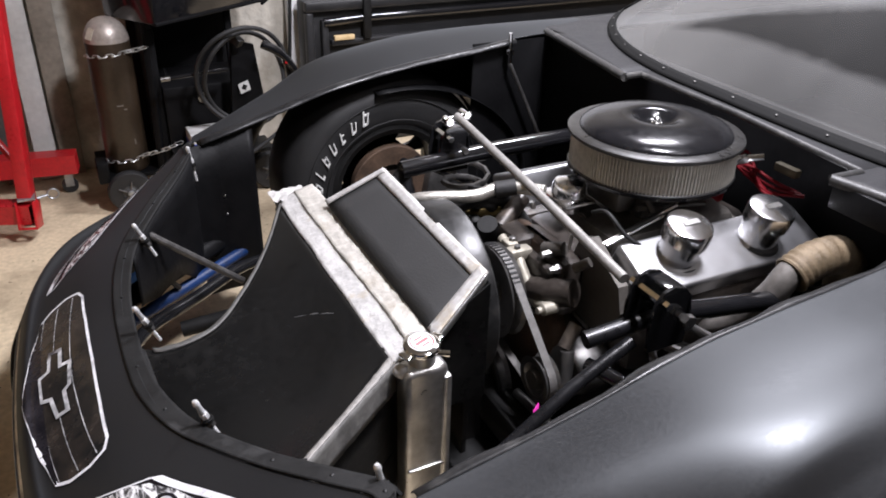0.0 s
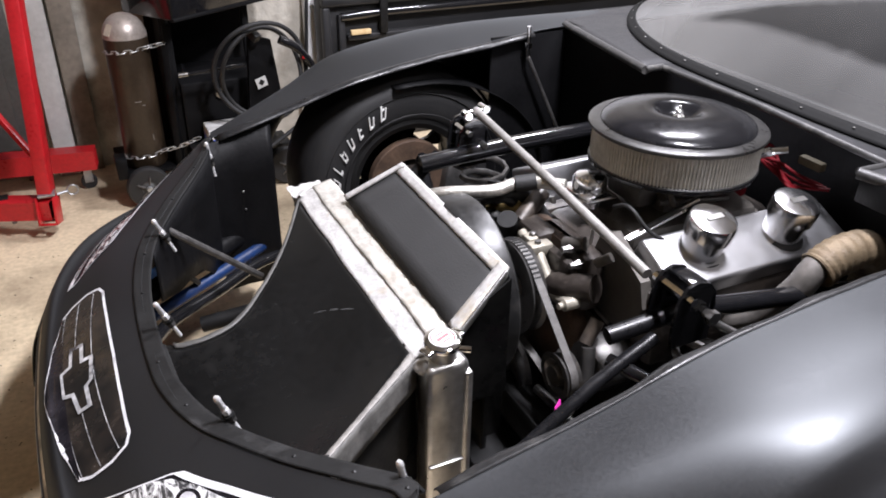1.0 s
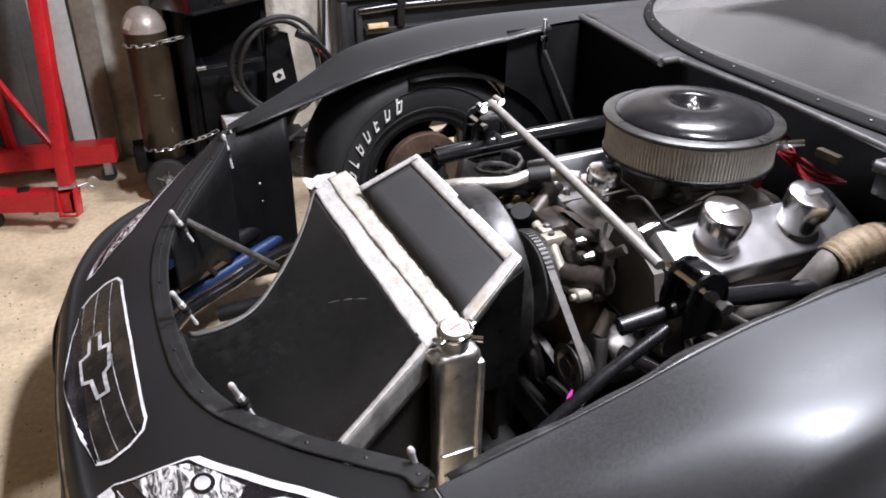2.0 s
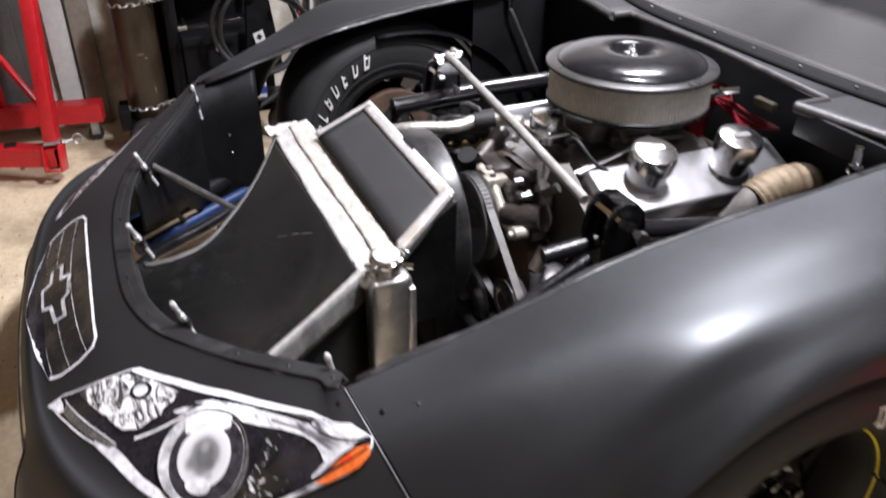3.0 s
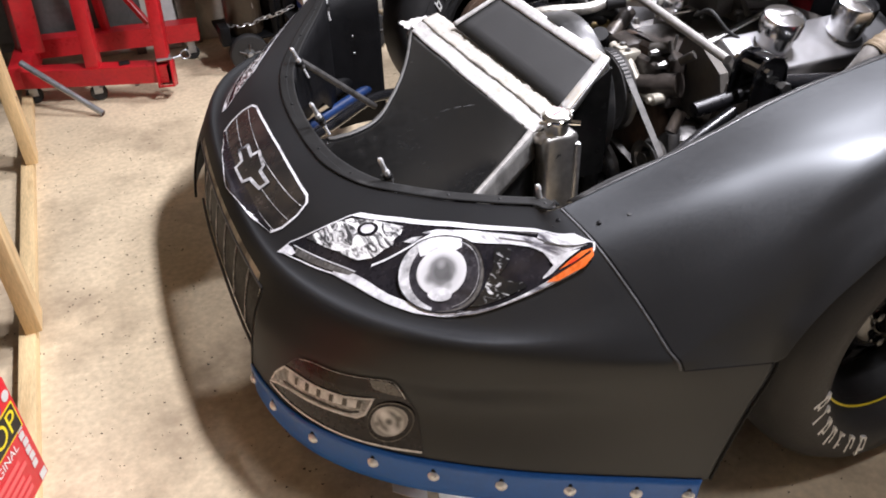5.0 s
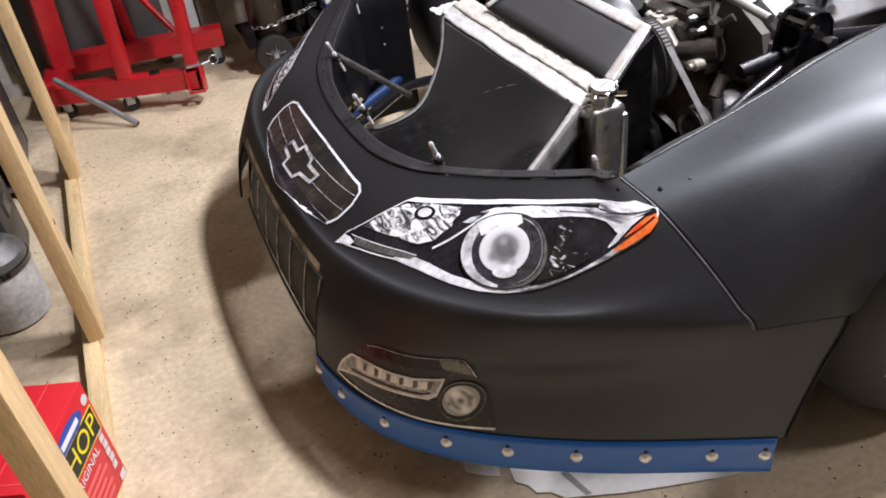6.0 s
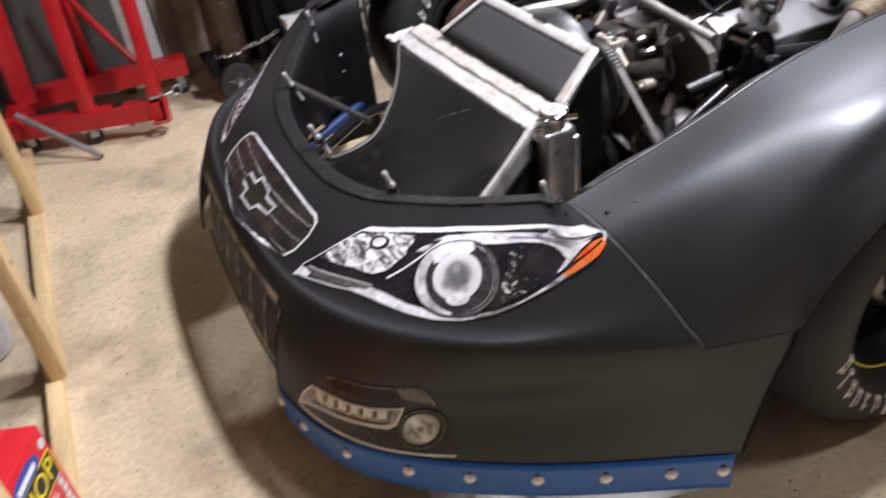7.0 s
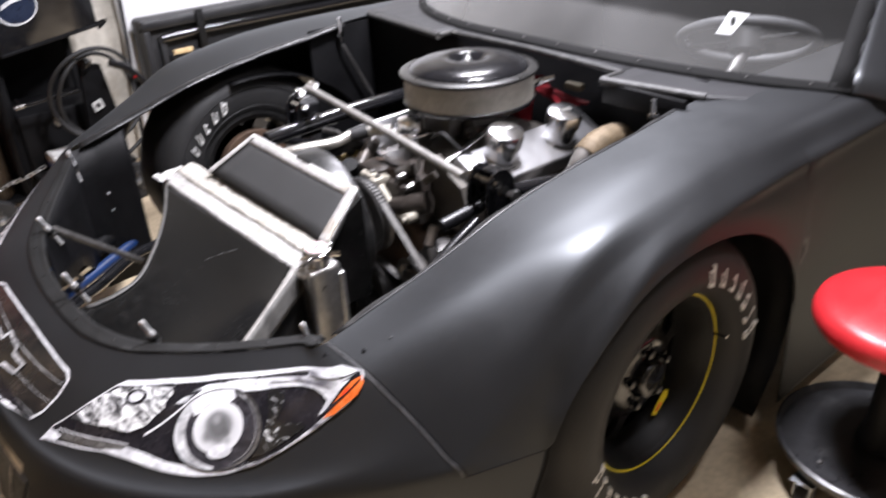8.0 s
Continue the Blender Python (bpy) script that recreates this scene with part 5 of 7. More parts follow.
part("carburetor", cat(box(1.24, EY - 0.08, 0.625, 1.36, EY + 0.07, 0.70, 0.012), box(1.19, EY - 0.06, 0.64, 1.24, EY + 0.05, 0.69, 0.01), box(1.36, EY - 0.06, 0.64, 1.41, EY + 0.05, 0.69, 0.01), rod((1.22, EY - 0.085, 0.66), (1.40, EY - 0.09, 0.64), 0.006), rod((1.25, EY - 0.1, 0.65), (1.25, EY - 0.05, 0.70), 0.008)), cast_alu, eng, "", 40)
part("throttle_rod", cat(rod((1.12, -0.24, 0.60), (1.30, -0.25, 0.665), 0.005, 8), rod((1.13, -0.255, 0.61), (1.26, -0.262, 0.655), 0.004, 8)), steel, eng)
AC = (1.30, -0.155)
fl = part("air_cleaner", lathe([(0.165, 0.708), (0.172, 0.712), (0.172, 0.718), (0.12, 0.72), (0.06, 0.70)], 64, pose(*AC, 0)), gloss_black, car, "round air cleaner with black lid and pleated filter")
pleats = []
for k in range(150):
    q = 2 * math.pi * k / 150
    pleats.append(moved(box(-0.0024, -0.0013, 0.719, 0.0024, 0.0013, 0.787, 0), Matrix.Translation((*AC, 0)) @ Matrix.Rotation(q, 4, "Z") @ Matrix.Translation((0.1665, 0, 0))))
paper = surface("filter_paper", (0.54, 0.52, 0.47), 0.8, 0, 0.25, 14, 90, 0.2, stain=(0.38, 0.36, 0.31), stain_at=0.6)
part("filter_element", lathe([(0.165, 0.718), (0.165, 0.788), (0.13, 0.788), (0.13, 0.718)], 64, pose(*AC, 0), True), paper, fl, "dusty cream pleated filter paper", 40)
tagged(part("filter_pleats", cat(*pleats), paper, fl, "", 0), kind="stuff")
for z in (0.7195, 0.786):
    part("filter_rim", lathe([(0.168, z - 0.003), (0.171, z), (0.168, z + 0.003)], 64, pose(*AC, 0)), trim_black, fl)
lid = part("lid", lathe([(0.1555, 0.7965), (0.154, 0.8005), (0.1515, 0.8035), (0.147, 0.807), (0.138, 0.8115), (0.122, 0.8165), (0.1, 0.8205), (0.075, 0.8235), (0.055, 0.824), (0.045, 0.8205), (0.036, 0.811), (0.028, 0.806), (0.0, 0.805)], 72, pose(*AC, 0)), surface("black_chrome_lid", (0.007, 0.007, 0.008), 0.19, 0, 0.3, 6, 60, 0.03, stain=(0.026, 0.026, 0.026), stain_at=0.58, rough_vary=0.08, spec=0.3), fl, "glossy dusty black domed lid", 40)
part("lid_rim", lathe([(0.160, 0.786), (0.176, 0.787), (0.179, 0.790), (0.178, 0.7945), (0.172, 0.797), (0.16, 0.7975), (0.154, 0.798)], 72, pose(*AC, 0)), surface("dusty_black_rim", (0.014, 0.0135, 0.013), 0.34, 0, 0.4, 12, 90, 0.05, stain=(0.034, 0.033, 0.03), stain_at=0.57), lid, "dusty rolled rim", 40)
part("wing_nut", cat(lathe([(0.011, 0.805), (0.011, 0.810), (0.007, 0.812), (0.007, 0.820), (0.003, 0.823), (0.003, 0.830), (0, 0.831)], 16, pose(*AC, 0)), moved(box(-0.012, -0.002, 0.808, 0.012, 0.002, 0.816, 0.001), pose(*AC, 0, 0, 0, 30))), steel, fl)

part("thermostat_housing", cat(lathe([(0.036, 0.63), (0.036, 0.657), (0.036, 0.664), (0.035, 0.684), (0.030, 0.692), (0.015, 0.696), (0, 0.697)], 28, pose(1.132, -0.11, 0)), box(1.094, -0.16, 0.648, 1.17, -0.06, 0.66, 0.006)), breather_chrome, eng, "bright thermostat housing", 40)
part("coolant_pipe", tube([(0.80, 0.06, 0.625), (0.86, 0.01, 0.65), (0.95, -0.03, 0.655), (1.02, -0.035, 0.665), (1.08, -0.10, 0.672)], 0.0135, 14, 5), surface("braided_steel", (0.6, 0.58, 0.53), 0.4, 0.9, 0.25, 60, 260, 0.5), car, "braided steel upper radiator pipe", 60)
part("hose_clamp", cat(tube([(1.0, -0.033, 0.662), (1.04, -0.05, 0.668)], 0.0175, 14), ), rubber, car)
part("rubber_hose", tube([(1.02, 0.0, 0.60), (0.98, -0.02, 0.63), (0.93, 0.05, 0.60), (0.88, 0.1, 0.54)], 0.013, 10, 5), rubber, car, "", 60)
part("plug_lead", tube([(1.13, -0.20, 0.66), (1.10, -0.28, 0.70), (1.12, -0.32, 0.665), (1.17, -0.34, 0.63)], 0.004, 8, 6), rubber, eng, "", 60)

# Front of the engine: timing cover, water pump, pulleys and belt.
part("timing_cover", cat(lathe([(0.13, 0.0), (0.13, 0.03), (0.12, 0.04), (0.05, 0.05)], 32, at_x((1.06, EY + 0.02, 0.40), -1)), box(1.02, EY - 0.07, 0.44, 1.07, EY + 0.09, 0.60, 0.02)), rust, eng, "rust-brown timing cover", 40)
part("water_pump", cat(lathe([(0.06, 0), (0.055, 0.05), (0.03, 0.06), (0.02, 0.11)], 24, at_x((1.04, EY, 0.49), -1)), tube([(1.0, EY - 0.02, 0.5), (1.0, EY - 0.10, 0.53), (1.03, EY - 0.16, 0.55)], 0.028, 12, 4), box(0.99, EY - 0.01, 0.52, 1.05, EY + 0.10, 0.60, 0.015)), iron, eng, "", 40)
bracket_alu = surface("dull_cast_bracket", (0.34, 0.315, 0.26), 0.5, 0.35, 0.25, 24, 110, 0.3, stain=(0.16, 0.14, 0.11), stain_at=0.62)
part("bracket_arm", tube([(0.995, -0.135, 0.575), (0.985, -0.165, 0.565), (0.985, -0.20, 0.535), (0.985, -0.235, 0.51), (0.985, -0.285, 0.52)], 0.012, 10, 4), bracket_alu, eng, "cast aluminium bracket arm", 60)
part("bracket_block", cat(box(0.965, -0.172, 0.562, 1.015, -0.142, 0.588, 0.005), box(0.972, -0.146, 0.568, 1.012, -0.112, 0.592, 0.006), rod((0.985, -0.118, 0.575), (0.985, -0.096, 0.582), 0.011, 12)), bracket_alu, eng)
part("bracket_bolt", lathe([(0.008, 0), (0.008, 0.006), (0.005, 0.007), (0, 0.0075)], 6, pose(0.99, -0.13, 0.592)), dark_steel, eng)
part("bracket_bolt", lathe([(0.007, 0), (0.007, 0.006), (0, 0.0065)], 6, pose(0.985, -0.158, 0.588)), dark_steel, eng)
part("bracket_bolt", lathe([(0.013, 0), (0.013, 0.03), (0.007, 0.034), (0.007, 0.042)], 14, at_x((1.0, -0.285, 0.52), -1)), bracket_alu, eng, "", 40)
belt_x = 0.945
pulleys = ((-0.15, 0.495, 0.095), (-0.335, 0.40, 0.045), (-0.13, 0.27, 0.085))
for y, z, r in pulleys:
    part("pulley", lathe([(r - 0.004, -0.016), (r + 0.003, -0.016), (r - 0.003, -0.008), (r - 0.003, 0.008), (r + 0.003, 0.016), (r - 0.01, 0.016), (r - 0.02, 0.004), (0.025, 0.0), (0.02, 0.02), (0, 0.02)], 40, at_x((belt_x, y, z), -1)), dark_steel, eng, "", 35)


def belt_loop(ps, off, x0, x1):
    """A flat belt round round pulleys, given as their outer outline."""
    pts = []
    for y, z, r in ps:
        pts += [(y + (r + off) * math.cos(2 * math.pi * k / 60), z + (r + off) * math.sin(2 * math.pi * k / 60)) for k in range(60)]
    pts = sorted(set(pts))

    def turn(o, a, b):
        return (a[0] - o[0]) * (b[1] - o[1]) - (a[1] - o[1]) * (b[0] - o[0])

    hull = []
    for run in (pts, pts[::-1]):
        side = []
        for q in run:
            while len(side) > 1 and turn(side[-2], side[-1], q) <= 0:
                side.pop()
            side.append(q)
        hull += side[:-1]
    n = len(hull)
    inner = [((y, z)) for y, z in hull]
    cy, cz = sum(q[0] for q in hull) / n, sum(q[1] for q in hull) / n
    vs = [(x0, y, z) for y, z in hull] + [(x1, y, z) for y, z in hull] + [(x1, y + (cy - y) * 0.03, z + (cz - z) * 0.03) for y, z in inner] + [(x0, y + (cy - y) * 0.03, z + (cz - z) * 0.03) for y, z in inner]
    fs = []
    for i in range(n):
        j = (i + 1) % n
        fs += [(i, j, n + j, n + i), (n + i, n + j, 2 * n + j, 2 * n + i), (2 * n + i, 2 * n + j, 3 * n + j, 3 * n + i), (3 * n + i, 3 * n + j, j, i)]
    return vs, fs


part("drive_belt", belt_loop(pulleys[:2], 0.002, belt_x - 0.008, belt_x + 0.008), surface("worn_belt", (0.10, 0.095, 0.09), 0.5, 0, 0.3, 40, 150, 0.4), eng, "worn grey toothed drive belt", 30)
part("belt_teeth", cat(*[moved(box(-0.0075, -0.0018, -0.002, 0.0075, 0.0018, 0.0008, 0), Matrix.Translation((belt_x, -0.15, 0.495)) @ Matrix.Rotation(radians(-20 + 6 * k), 4, "X") @ Matrix.Translation((0, 0, 0.0985))) for k in range(-3, 16)]), rubber, eng)
part("steering_pump", cat(lathe([(0.05, 0), (0.055, 0.02), (0.055, 0.08), (0.04, 0.1)], 24, at_x((1.0, -0.335, 0.40), 1)), tube([(0.99, -0.35, 0.46), (0.985, -0.36, 0.43), (0.98, -0.365, 0.38)], 0.014, 12)), dark_steel, eng, "", 40)
part("alternator", cat(lathe([(0.03, -0.02), (0.06, 0), (0.065, 0.03), (0.065, 0.09), (0.05, 0.11)], 24, at_x((0.97, 0.08, 0.52), 1))), iron, eng, "", 40)
part("oil_breather", cat(lathe([(0.022, 0.5), (0.022, 0.6), (0.014, 0.61)], 16, pose(1.0, 0.07, 0)), lathe([(0.018, 0.5), (0.018, 0.585), (0.01, 0.59)], 16, pose(0.97, 0.0, 0))), bay_black, eng)
for a, b, r, mt in (((1.0, -0.06, 0.585), (1.07, -0.03, 0.63), 0.02, "iron"), ((1.02, -0.20, 0.60), (1.04, -0.24, 0.615), 0.014, "alu"), ((0.98, 0.02, 0.60), (0.99, 0.03, 0.645), 0.018, "black"), ((1.03, -0.29, 0.60), (1.05, -0.31, 0.62), 0.010, "alu"), ((0.99, -0.04, 0.55), (0.97, -0.06, 0.60), 0.022, "black"), ((1.02, -0.33, 0.50), (0.99, -0.34, 0.46), 0.014, "iron")):
    part("fitting", rod(a, b, r, 12), {"iron": iron, "alu": cast_alu, "black": bay_black}[mt], eng, "", 40)
part("vent_hose", tube([(0.93, 0.03, 0.60), (0.98, -0.02, 0.645), (1.04, -0.02, 0.62), (1.07, -0.06, 0.57)], 0.017, 12, 5), rubber, eng, "", 60)
part("front_casting", cat(box(1.02, -0.27, 0.47, 1.08, -0.08, 0.60, 0.02), box(1.00, -0.25, 0.52, 1.03, -0.15, 0.58, 0.012)), iron, eng, "", 40)
part("heater_fitting", cat(rod((0.97, 0.03, 0.58), (1.03, -0.02, 0.60), 0.012, 10), rod((1.0, 0.1, 0.57), (1.06, 0.05, 0.59), 0.01, 10)), surface("brass_fitting", (0.45, 0.33, 0.14), 0.4, 0.9, 0.2, 20, 90, 0.2), eng)
head_grey = surface("bare_head_casting", (0.1, 0.092, 0.082), 0.5, 0.35, 0.25, 18, 90, 0.35, stain=(0.08, 0.07, 0.06), stain_at=0.62)
part("head_plate", slab([(0.07, -0.085), (0.085, 0.0), (0.06, 0.07), (0.03, 0.085), (-0.07, 0.03), (-0.085, -0.02), (-0.06, -0.08), (0.0, -0.1)], 0, 0.022, Matrix(((0, 0, 1, 1.07), (1, 0, 0, -0.305), (0, 1, 0, 0.565), (0, 0, 0, 1)))), head_grey, eng, "bare grey end of the cylinder head")
part("head_gasket_edge", tube([(1.068, -0.222, 0.632), (1.068, -0.218, 0.565), (1.068, -0.236, 0.48), (1.068, -0.305, 0.462)], 0.0035, 8, 4), steel, eng, "", 60)
for y, z in ((-0.10, 0.585), (-0.22, 0.60), (-0.25, 0.58), (-0.06, 0.52), (-0.19, 0.45), (-0.24, 0.50)):
    part("bolt_head", lathe([(0.011, 0), (0.011, 0.012), (0.007, 0.018), (0.007, 0.03)], 6, at_x((1.03, y, z), -1)), dark_steel, eng)

# Header tube with wrap, and the wiring behind the air cleaner.
hd = part("header_pipe", tube([(1.26, -0.40, 0.47), (1.295, -0.465, 0.52), (1.318, -0.505, 0.59), (1.355, -0.515, 0.643), (1.46, -0.515, 0.648), (1.53, -0.50, 0.58), (1.56, -0.46, 0.45)], 0.026, 16, 5), surface("grey_primer_pipe", (0.13, 0.12, 0.11), 0.6, 0.3, 0.3, 20, 90, 0.3), eng, "exhaust header pipe with gold heat wrap", 60)
wrap = surface("gold_heat_wrap", (0.135, 0.1, 0.06), 0.55, 0.3, 0.45, 40, 330, 0.9, stain=(0.12, 0.085, 0.05), stain_at=0.6, bump_size=0.002)
wp = smooth_path([(1.345, -0.515, 0.63), (1.39, -0.516, 0.65), (1.46, -0.515, 0.648), (1.515, -0.505, 0.60), (1.545, -0.49, 0.53)], 12)
part("heat_wrap", tube(wp, [0.0355 + 0.0018 * math.sin(k * 1.9) for k in range(len(wp))], 18), wrap, hd, "frayed gold heat wrap", 60)
part("exhaust_flange", rod((1.43, -0.55, 0.575), (1.50, -0.56, 0.585), 0.009, 10), chrome, eng)
for x in (1.18, 1.32, 1.45):
    part("header_pipe", tube([(x, -0.38, 0.46), (x + 0.02, -0.46, 0.44), (x + 0.05, -0.5, 0.36)], 0.022, 12, 4), iron, eng, "", 60)
red_wire = surface("red_wire", (0.095, 0.003, 0.006), 0.55, 0, 0.15, 20, 90, 0.05, spec=0.12)
part("distributor", cat(lathe([(0.035, 0.60), (0.04, 0.66), (0.048, 0.67), (0.048, 0.70), (0.03, 0.72)], 24, pose(1.50, -0.14, 0))), red_wire, eng, "red distributor cap with red leads", 40)
for k in range(3):
    y = -0.14 + 0.02 * (k - 1)
    part("spark_lead", tube([(1.5, y, 0.715), (1.52, y - 0.05, 0.73 - 0.006 * k), (1.50, -0.27 - 0.008 * k, 0.69 - 0.008 * k), (1.535, -0.295 - 0.012 * k, 0.655)], 0.0038, 8, 6), red_wire, eng, "", 60)
for k in range(3):
    part("spark_lead", tube([(1.48, -0.19 - 0.01 * k, 0.715), (1.50, -0.25, 0.712 - 0.012 * k), (1.52, -0.295, 0.695 - 0.012 * k), (1.55, -0.33 - 0.01 * k, 0.68)], 0.004, 8, 6), red_wire, eng, "", 60)
part("fuel_fitting", cat(rod((1.47, -0.24, 0.735), (1.50, -0.27, 0.745), 0.008, 10), rod((1.46, -0.22, 0.72), (1.48, -0.25, 0.738), 0.011, 6)), chrome, eng)
part("tie_tag", slab([(0, 0), (0.018, 0.006), (0.022, 0.03), (0.004, 0.022)], 0, 0.001, pose(0.85, -0.46, 0.42, 70, 0, 20)), surface("pink_tag", (0.8, 0.05, 0.45), 0.5, 0, 0.1, 20, 90, 0.05), car)

# ---- cowl and windshield ----
def glass_base(y):
    return 1.546 + (0.62 * y * y if y > 0 else 0.35 * abs(y) ** 3)


def cowl_z(y):
    return 0.805 - 0.03 * (abs(y) / 0.7) ** 2


def cowl_strip(pts, n=6):
    """The cowl between its front edge through pts and the foot of the windshield."""
    vs, fs = [], []
    for x, y in pts:
        for k in range(n + 1):
            f = k / n
            vs.append((x + (glass_base(y) + 0.02 - x) * f, y, cowl_z(y) + 0.004))
    for i in range(len(pts) - 1):
        for k in range(n):
            a = i * (n + 1) + k
            fs.append((a, a + n + 1, a + n + 2, a + 1))
    return vs, fs


def between(a, b, n):
    return [(a[0] + (b[0] - a[0]) * k / n, a[1] + (b[1] - a[1]) * k / n) for k in range(n + 1)]


cowl_black = surface("dull_cowl_black", (0.022, 0.022, 0.0235), 0.55, 0, 0.25, 8, 140, 0.1, stain=(0.035, 0.035, 0.036), stain_at=0.62, spec=0.3)
cowl = part("cowl_panel", cat(cowl_strip(between((1.72, 0.90), (1.60, 0.71), 3) + between((1.60, 0.71), (1.455, 0.147), 8)[1:]), cowl_strip(between((1.508, 0.147), (1.508, -0.48), 8)), cowl_strip(between((1.435, -0.48), (1.52, -0.72), 5) + between((1.52, -0.72), (1.68, -0.90), 3)[1:])), cowl_black, car, "dull black cowl panel with a notch for the air cleaner", 40, 0.01, -1)
worn_edge = surface("worn_cowl_edge", (0.03, 0.0295, 0.029), 0.5, 0, 0.4, 30, 120, 0.3, stain=(0.1, 0.097, 0.09), stain_at=0.6)
for a, b, r in (((1.60, 0.71, 0.774), (1.455, 0.145, 0.803), 0.011), ((1.435, -0.478, 0.79), (1.52, -0.71, 0.775), 0.011), ((1.455, 0.147, 0.804), (1.508, 0.149, 0.804), 0.008), ((1.435, -0.478, 0.792), (1.508, -0.482, 0.793), 0.008), ((1.508, 0.147, 0.803), (1.508, -0.17, 0.805), 0.007), ((1.508, -0.17, 0.805), (1.508, -0.48, 0.794), 0.007)):
    part("cowl_edge", rod(a, b, r, 10), worn_edge, cowl, "edge worn to grey", 40)
part("cowl_skirt", box(1.44, -0.71, 0.735, 1.452, -0.48, 0.785, 0.004), dead_black, cowl)
part("firewall_patch", box(1.565, -0.305, 0.695, 1.585, -0.245, 0.715, 0.005), surface("tan_foam", (0.14, 0.12, 0.08), 0.8, 0, 0.2, 14, 90, 0.3), car, "tan foam block on the firewall")


def windshield(s, t, lift=0.0):
    """s from -1 to 1 across, t from the foot (0) up."""
    y = 0.90 * s * (1 - 0.28 * t)
    return Vector((glass_base(0.90 * s) + 0.80 * t + 0.0, y, cowl_z(0.9 * s) + 0.014 + 0.43 * t + 0.04 * t * (1 - t) + lift))


glass = bpy.data.materials.new("dusty_polycarbonate")
glass.use_nodes = True
gn, gl = glass.node_tree.nodes, glass.node_tree.links
gb = gn["Principled BSDF"]
gb.inputs["Specular IOR Level"].default_value = 0.5
gb.inputs["Base Color"].default_value = (0.34, 0.335, 0.325, 1)
gb.inputs["Roughness"].default_value = 0.42
gt = gn.new("ShaderNodeBsdfTransparent")
gt.inputs[0].default_value = (0.75, 0.76, 0.76, 1)
gm = gn.new("ShaderNodeMixShader")
dust = gn.new("ShaderNodeTexNoise")
dust.inputs["Scale"].default_value, dust.inputs["Detail"].default_value = 1.6, 7
gr2 = gn.new("ShaderNodeMapRange")
gr2.inputs["From Min"].default_value, gr2.inputs["From Max"].default_value = 0.3, 0.7
gr2.inputs["To Min"].default_value, gr2.inputs["To Max"].default_value = 0.09, 0.16
gc = gn.new("ShaderNodeTexCoord")
gl.new(gc.outputs["Object"], dust.inputs["Vector"])
gl.new(dust.outputs["Fac"], gr2.inputs["Value"])
# The film is weaker over a patch up the middle.
sepx = gn.new("ShaderNodeSeparateXYZ")
gl.new(gc.outputs["Object"], sepx.inputs[0])
border_noise = gn.new("ShaderNodeTexNoise")
border_noise.inputs["Scale"].default_value, border_noise.inputs["Detail"].default_value = 14, 5
gl.new(gc.outputs["Object"], border_noise.inputs["Vector"])


def thinned_side(a, b, c, soft):
    """1 where a*x + b*y > c, with a ragged border of that softness; a may be a socket that stands for a*x."""
    p, q, r = gn.new("ShaderNodeMath"), gn.new("ShaderNodeMath"), gn.new("ShaderNodeMath")
    p.operation, q.operation, r.operation = "MULTIPLY", "MULTIPLY_ADD", "MULTIPLY_ADD"
    gl.new(sepx.outputs[1], p.inputs[0])
    p.inputs[1].default_value = b
    if isinstance(a, bpy.types.NodeSocket):
        gl.new(a, q.inputs[0])
        a = 1.0
    else:
        gl.new(sepx.outputs[0], q.inputs[0])
    q.inputs[1].default_value = a
    gl.new(p.outputs[0], q.inputs[2])
    gl.new(border_noise.outputs["Fac"], r.inputs[0])
    r.inputs[1].default_value = soft
    gl.new(q.outputs[0], r.inputs[2])
    rng = gn.new("ShaderNodeMapRange")
    rng.inputs["From Min"].default_value, rng.inputs["From Max"].default_value = c, c + soft
    gl.new(r.outputs[0], rng.inputs["Value"])
    return rng.outputs[0]


both = gn.new("ShaderNodeMath")
both.operation = "MULTIPLY"
cube, near_y, bent = gn.new("ShaderNodeMath"), gn.new("ShaderNodeMath"), gn.new("ShaderNodeMath")
near_y.operation, cube.operation, bent.operation = "ABSOLUTE", "POWER", "MULTIPLY_ADD"
gl.new(sepx.outputs[1], near_y.inputs[0])
gl.new(near_y.outputs[0], cube.inputs[0])
cube.inputs[1].default_value, bent.inputs[1].default_value = 3.0, -0.35
gl.new(cube.outputs[0], bent.inputs[0])
gl.new(sepx.outputs[0], bent.inputs[2])
gl.new(thinned_side(bent.outputs[0], 0.0, 1.695, 0.025), both.inputs[0])
gl.new(thinned_side(-2.4, -1, -4.33, 0.10), both.inputs[1])
thin = gn.new("ShaderNodeMapRange")
thin.inputs["To Min"].default_value, thin.inputs["To Max"].default_value = 1.0, 0.3
gl.new(both.outputs[0], thin.inputs["Value"])
# The film's share in the mix rises towards the far side.
thick, thicker = gn.new("ShaderNodeMapRange"), gn.new("ShaderNodeMath")
thick.inputs["From Min"].default_value, thick.inputs["From Max"].default_value = -0.25, 0.35
thick.inputs["To Min"].default_value, thick.inputs["To Max"].default_value = 0.95, 2.9
thicker.operation = "MULTIPLY"
gl.new(sepx.outputs[1], thick.inputs["Value"])
gl.new(gr2.outputs[0], thicker.inputs[0])
gl.new(thick.outputs[0], thicker.inputs[1])
film_of_dust = gn.new("ShaderNodeMath")
film_of_dust.operation = "MULTIPLY"
gl.new(thicker.outputs[0], film_of_dust.inputs[0])
gl.new(thin.outputs[0], film_of_dust.inputs[1])
gl.new(film_of_dust.outputs[0], gm.inputs[0])
gl.new(gt.outputs[0], gm.inputs[1])
gl.new(gb.outputs[0], gm.inputs[2])
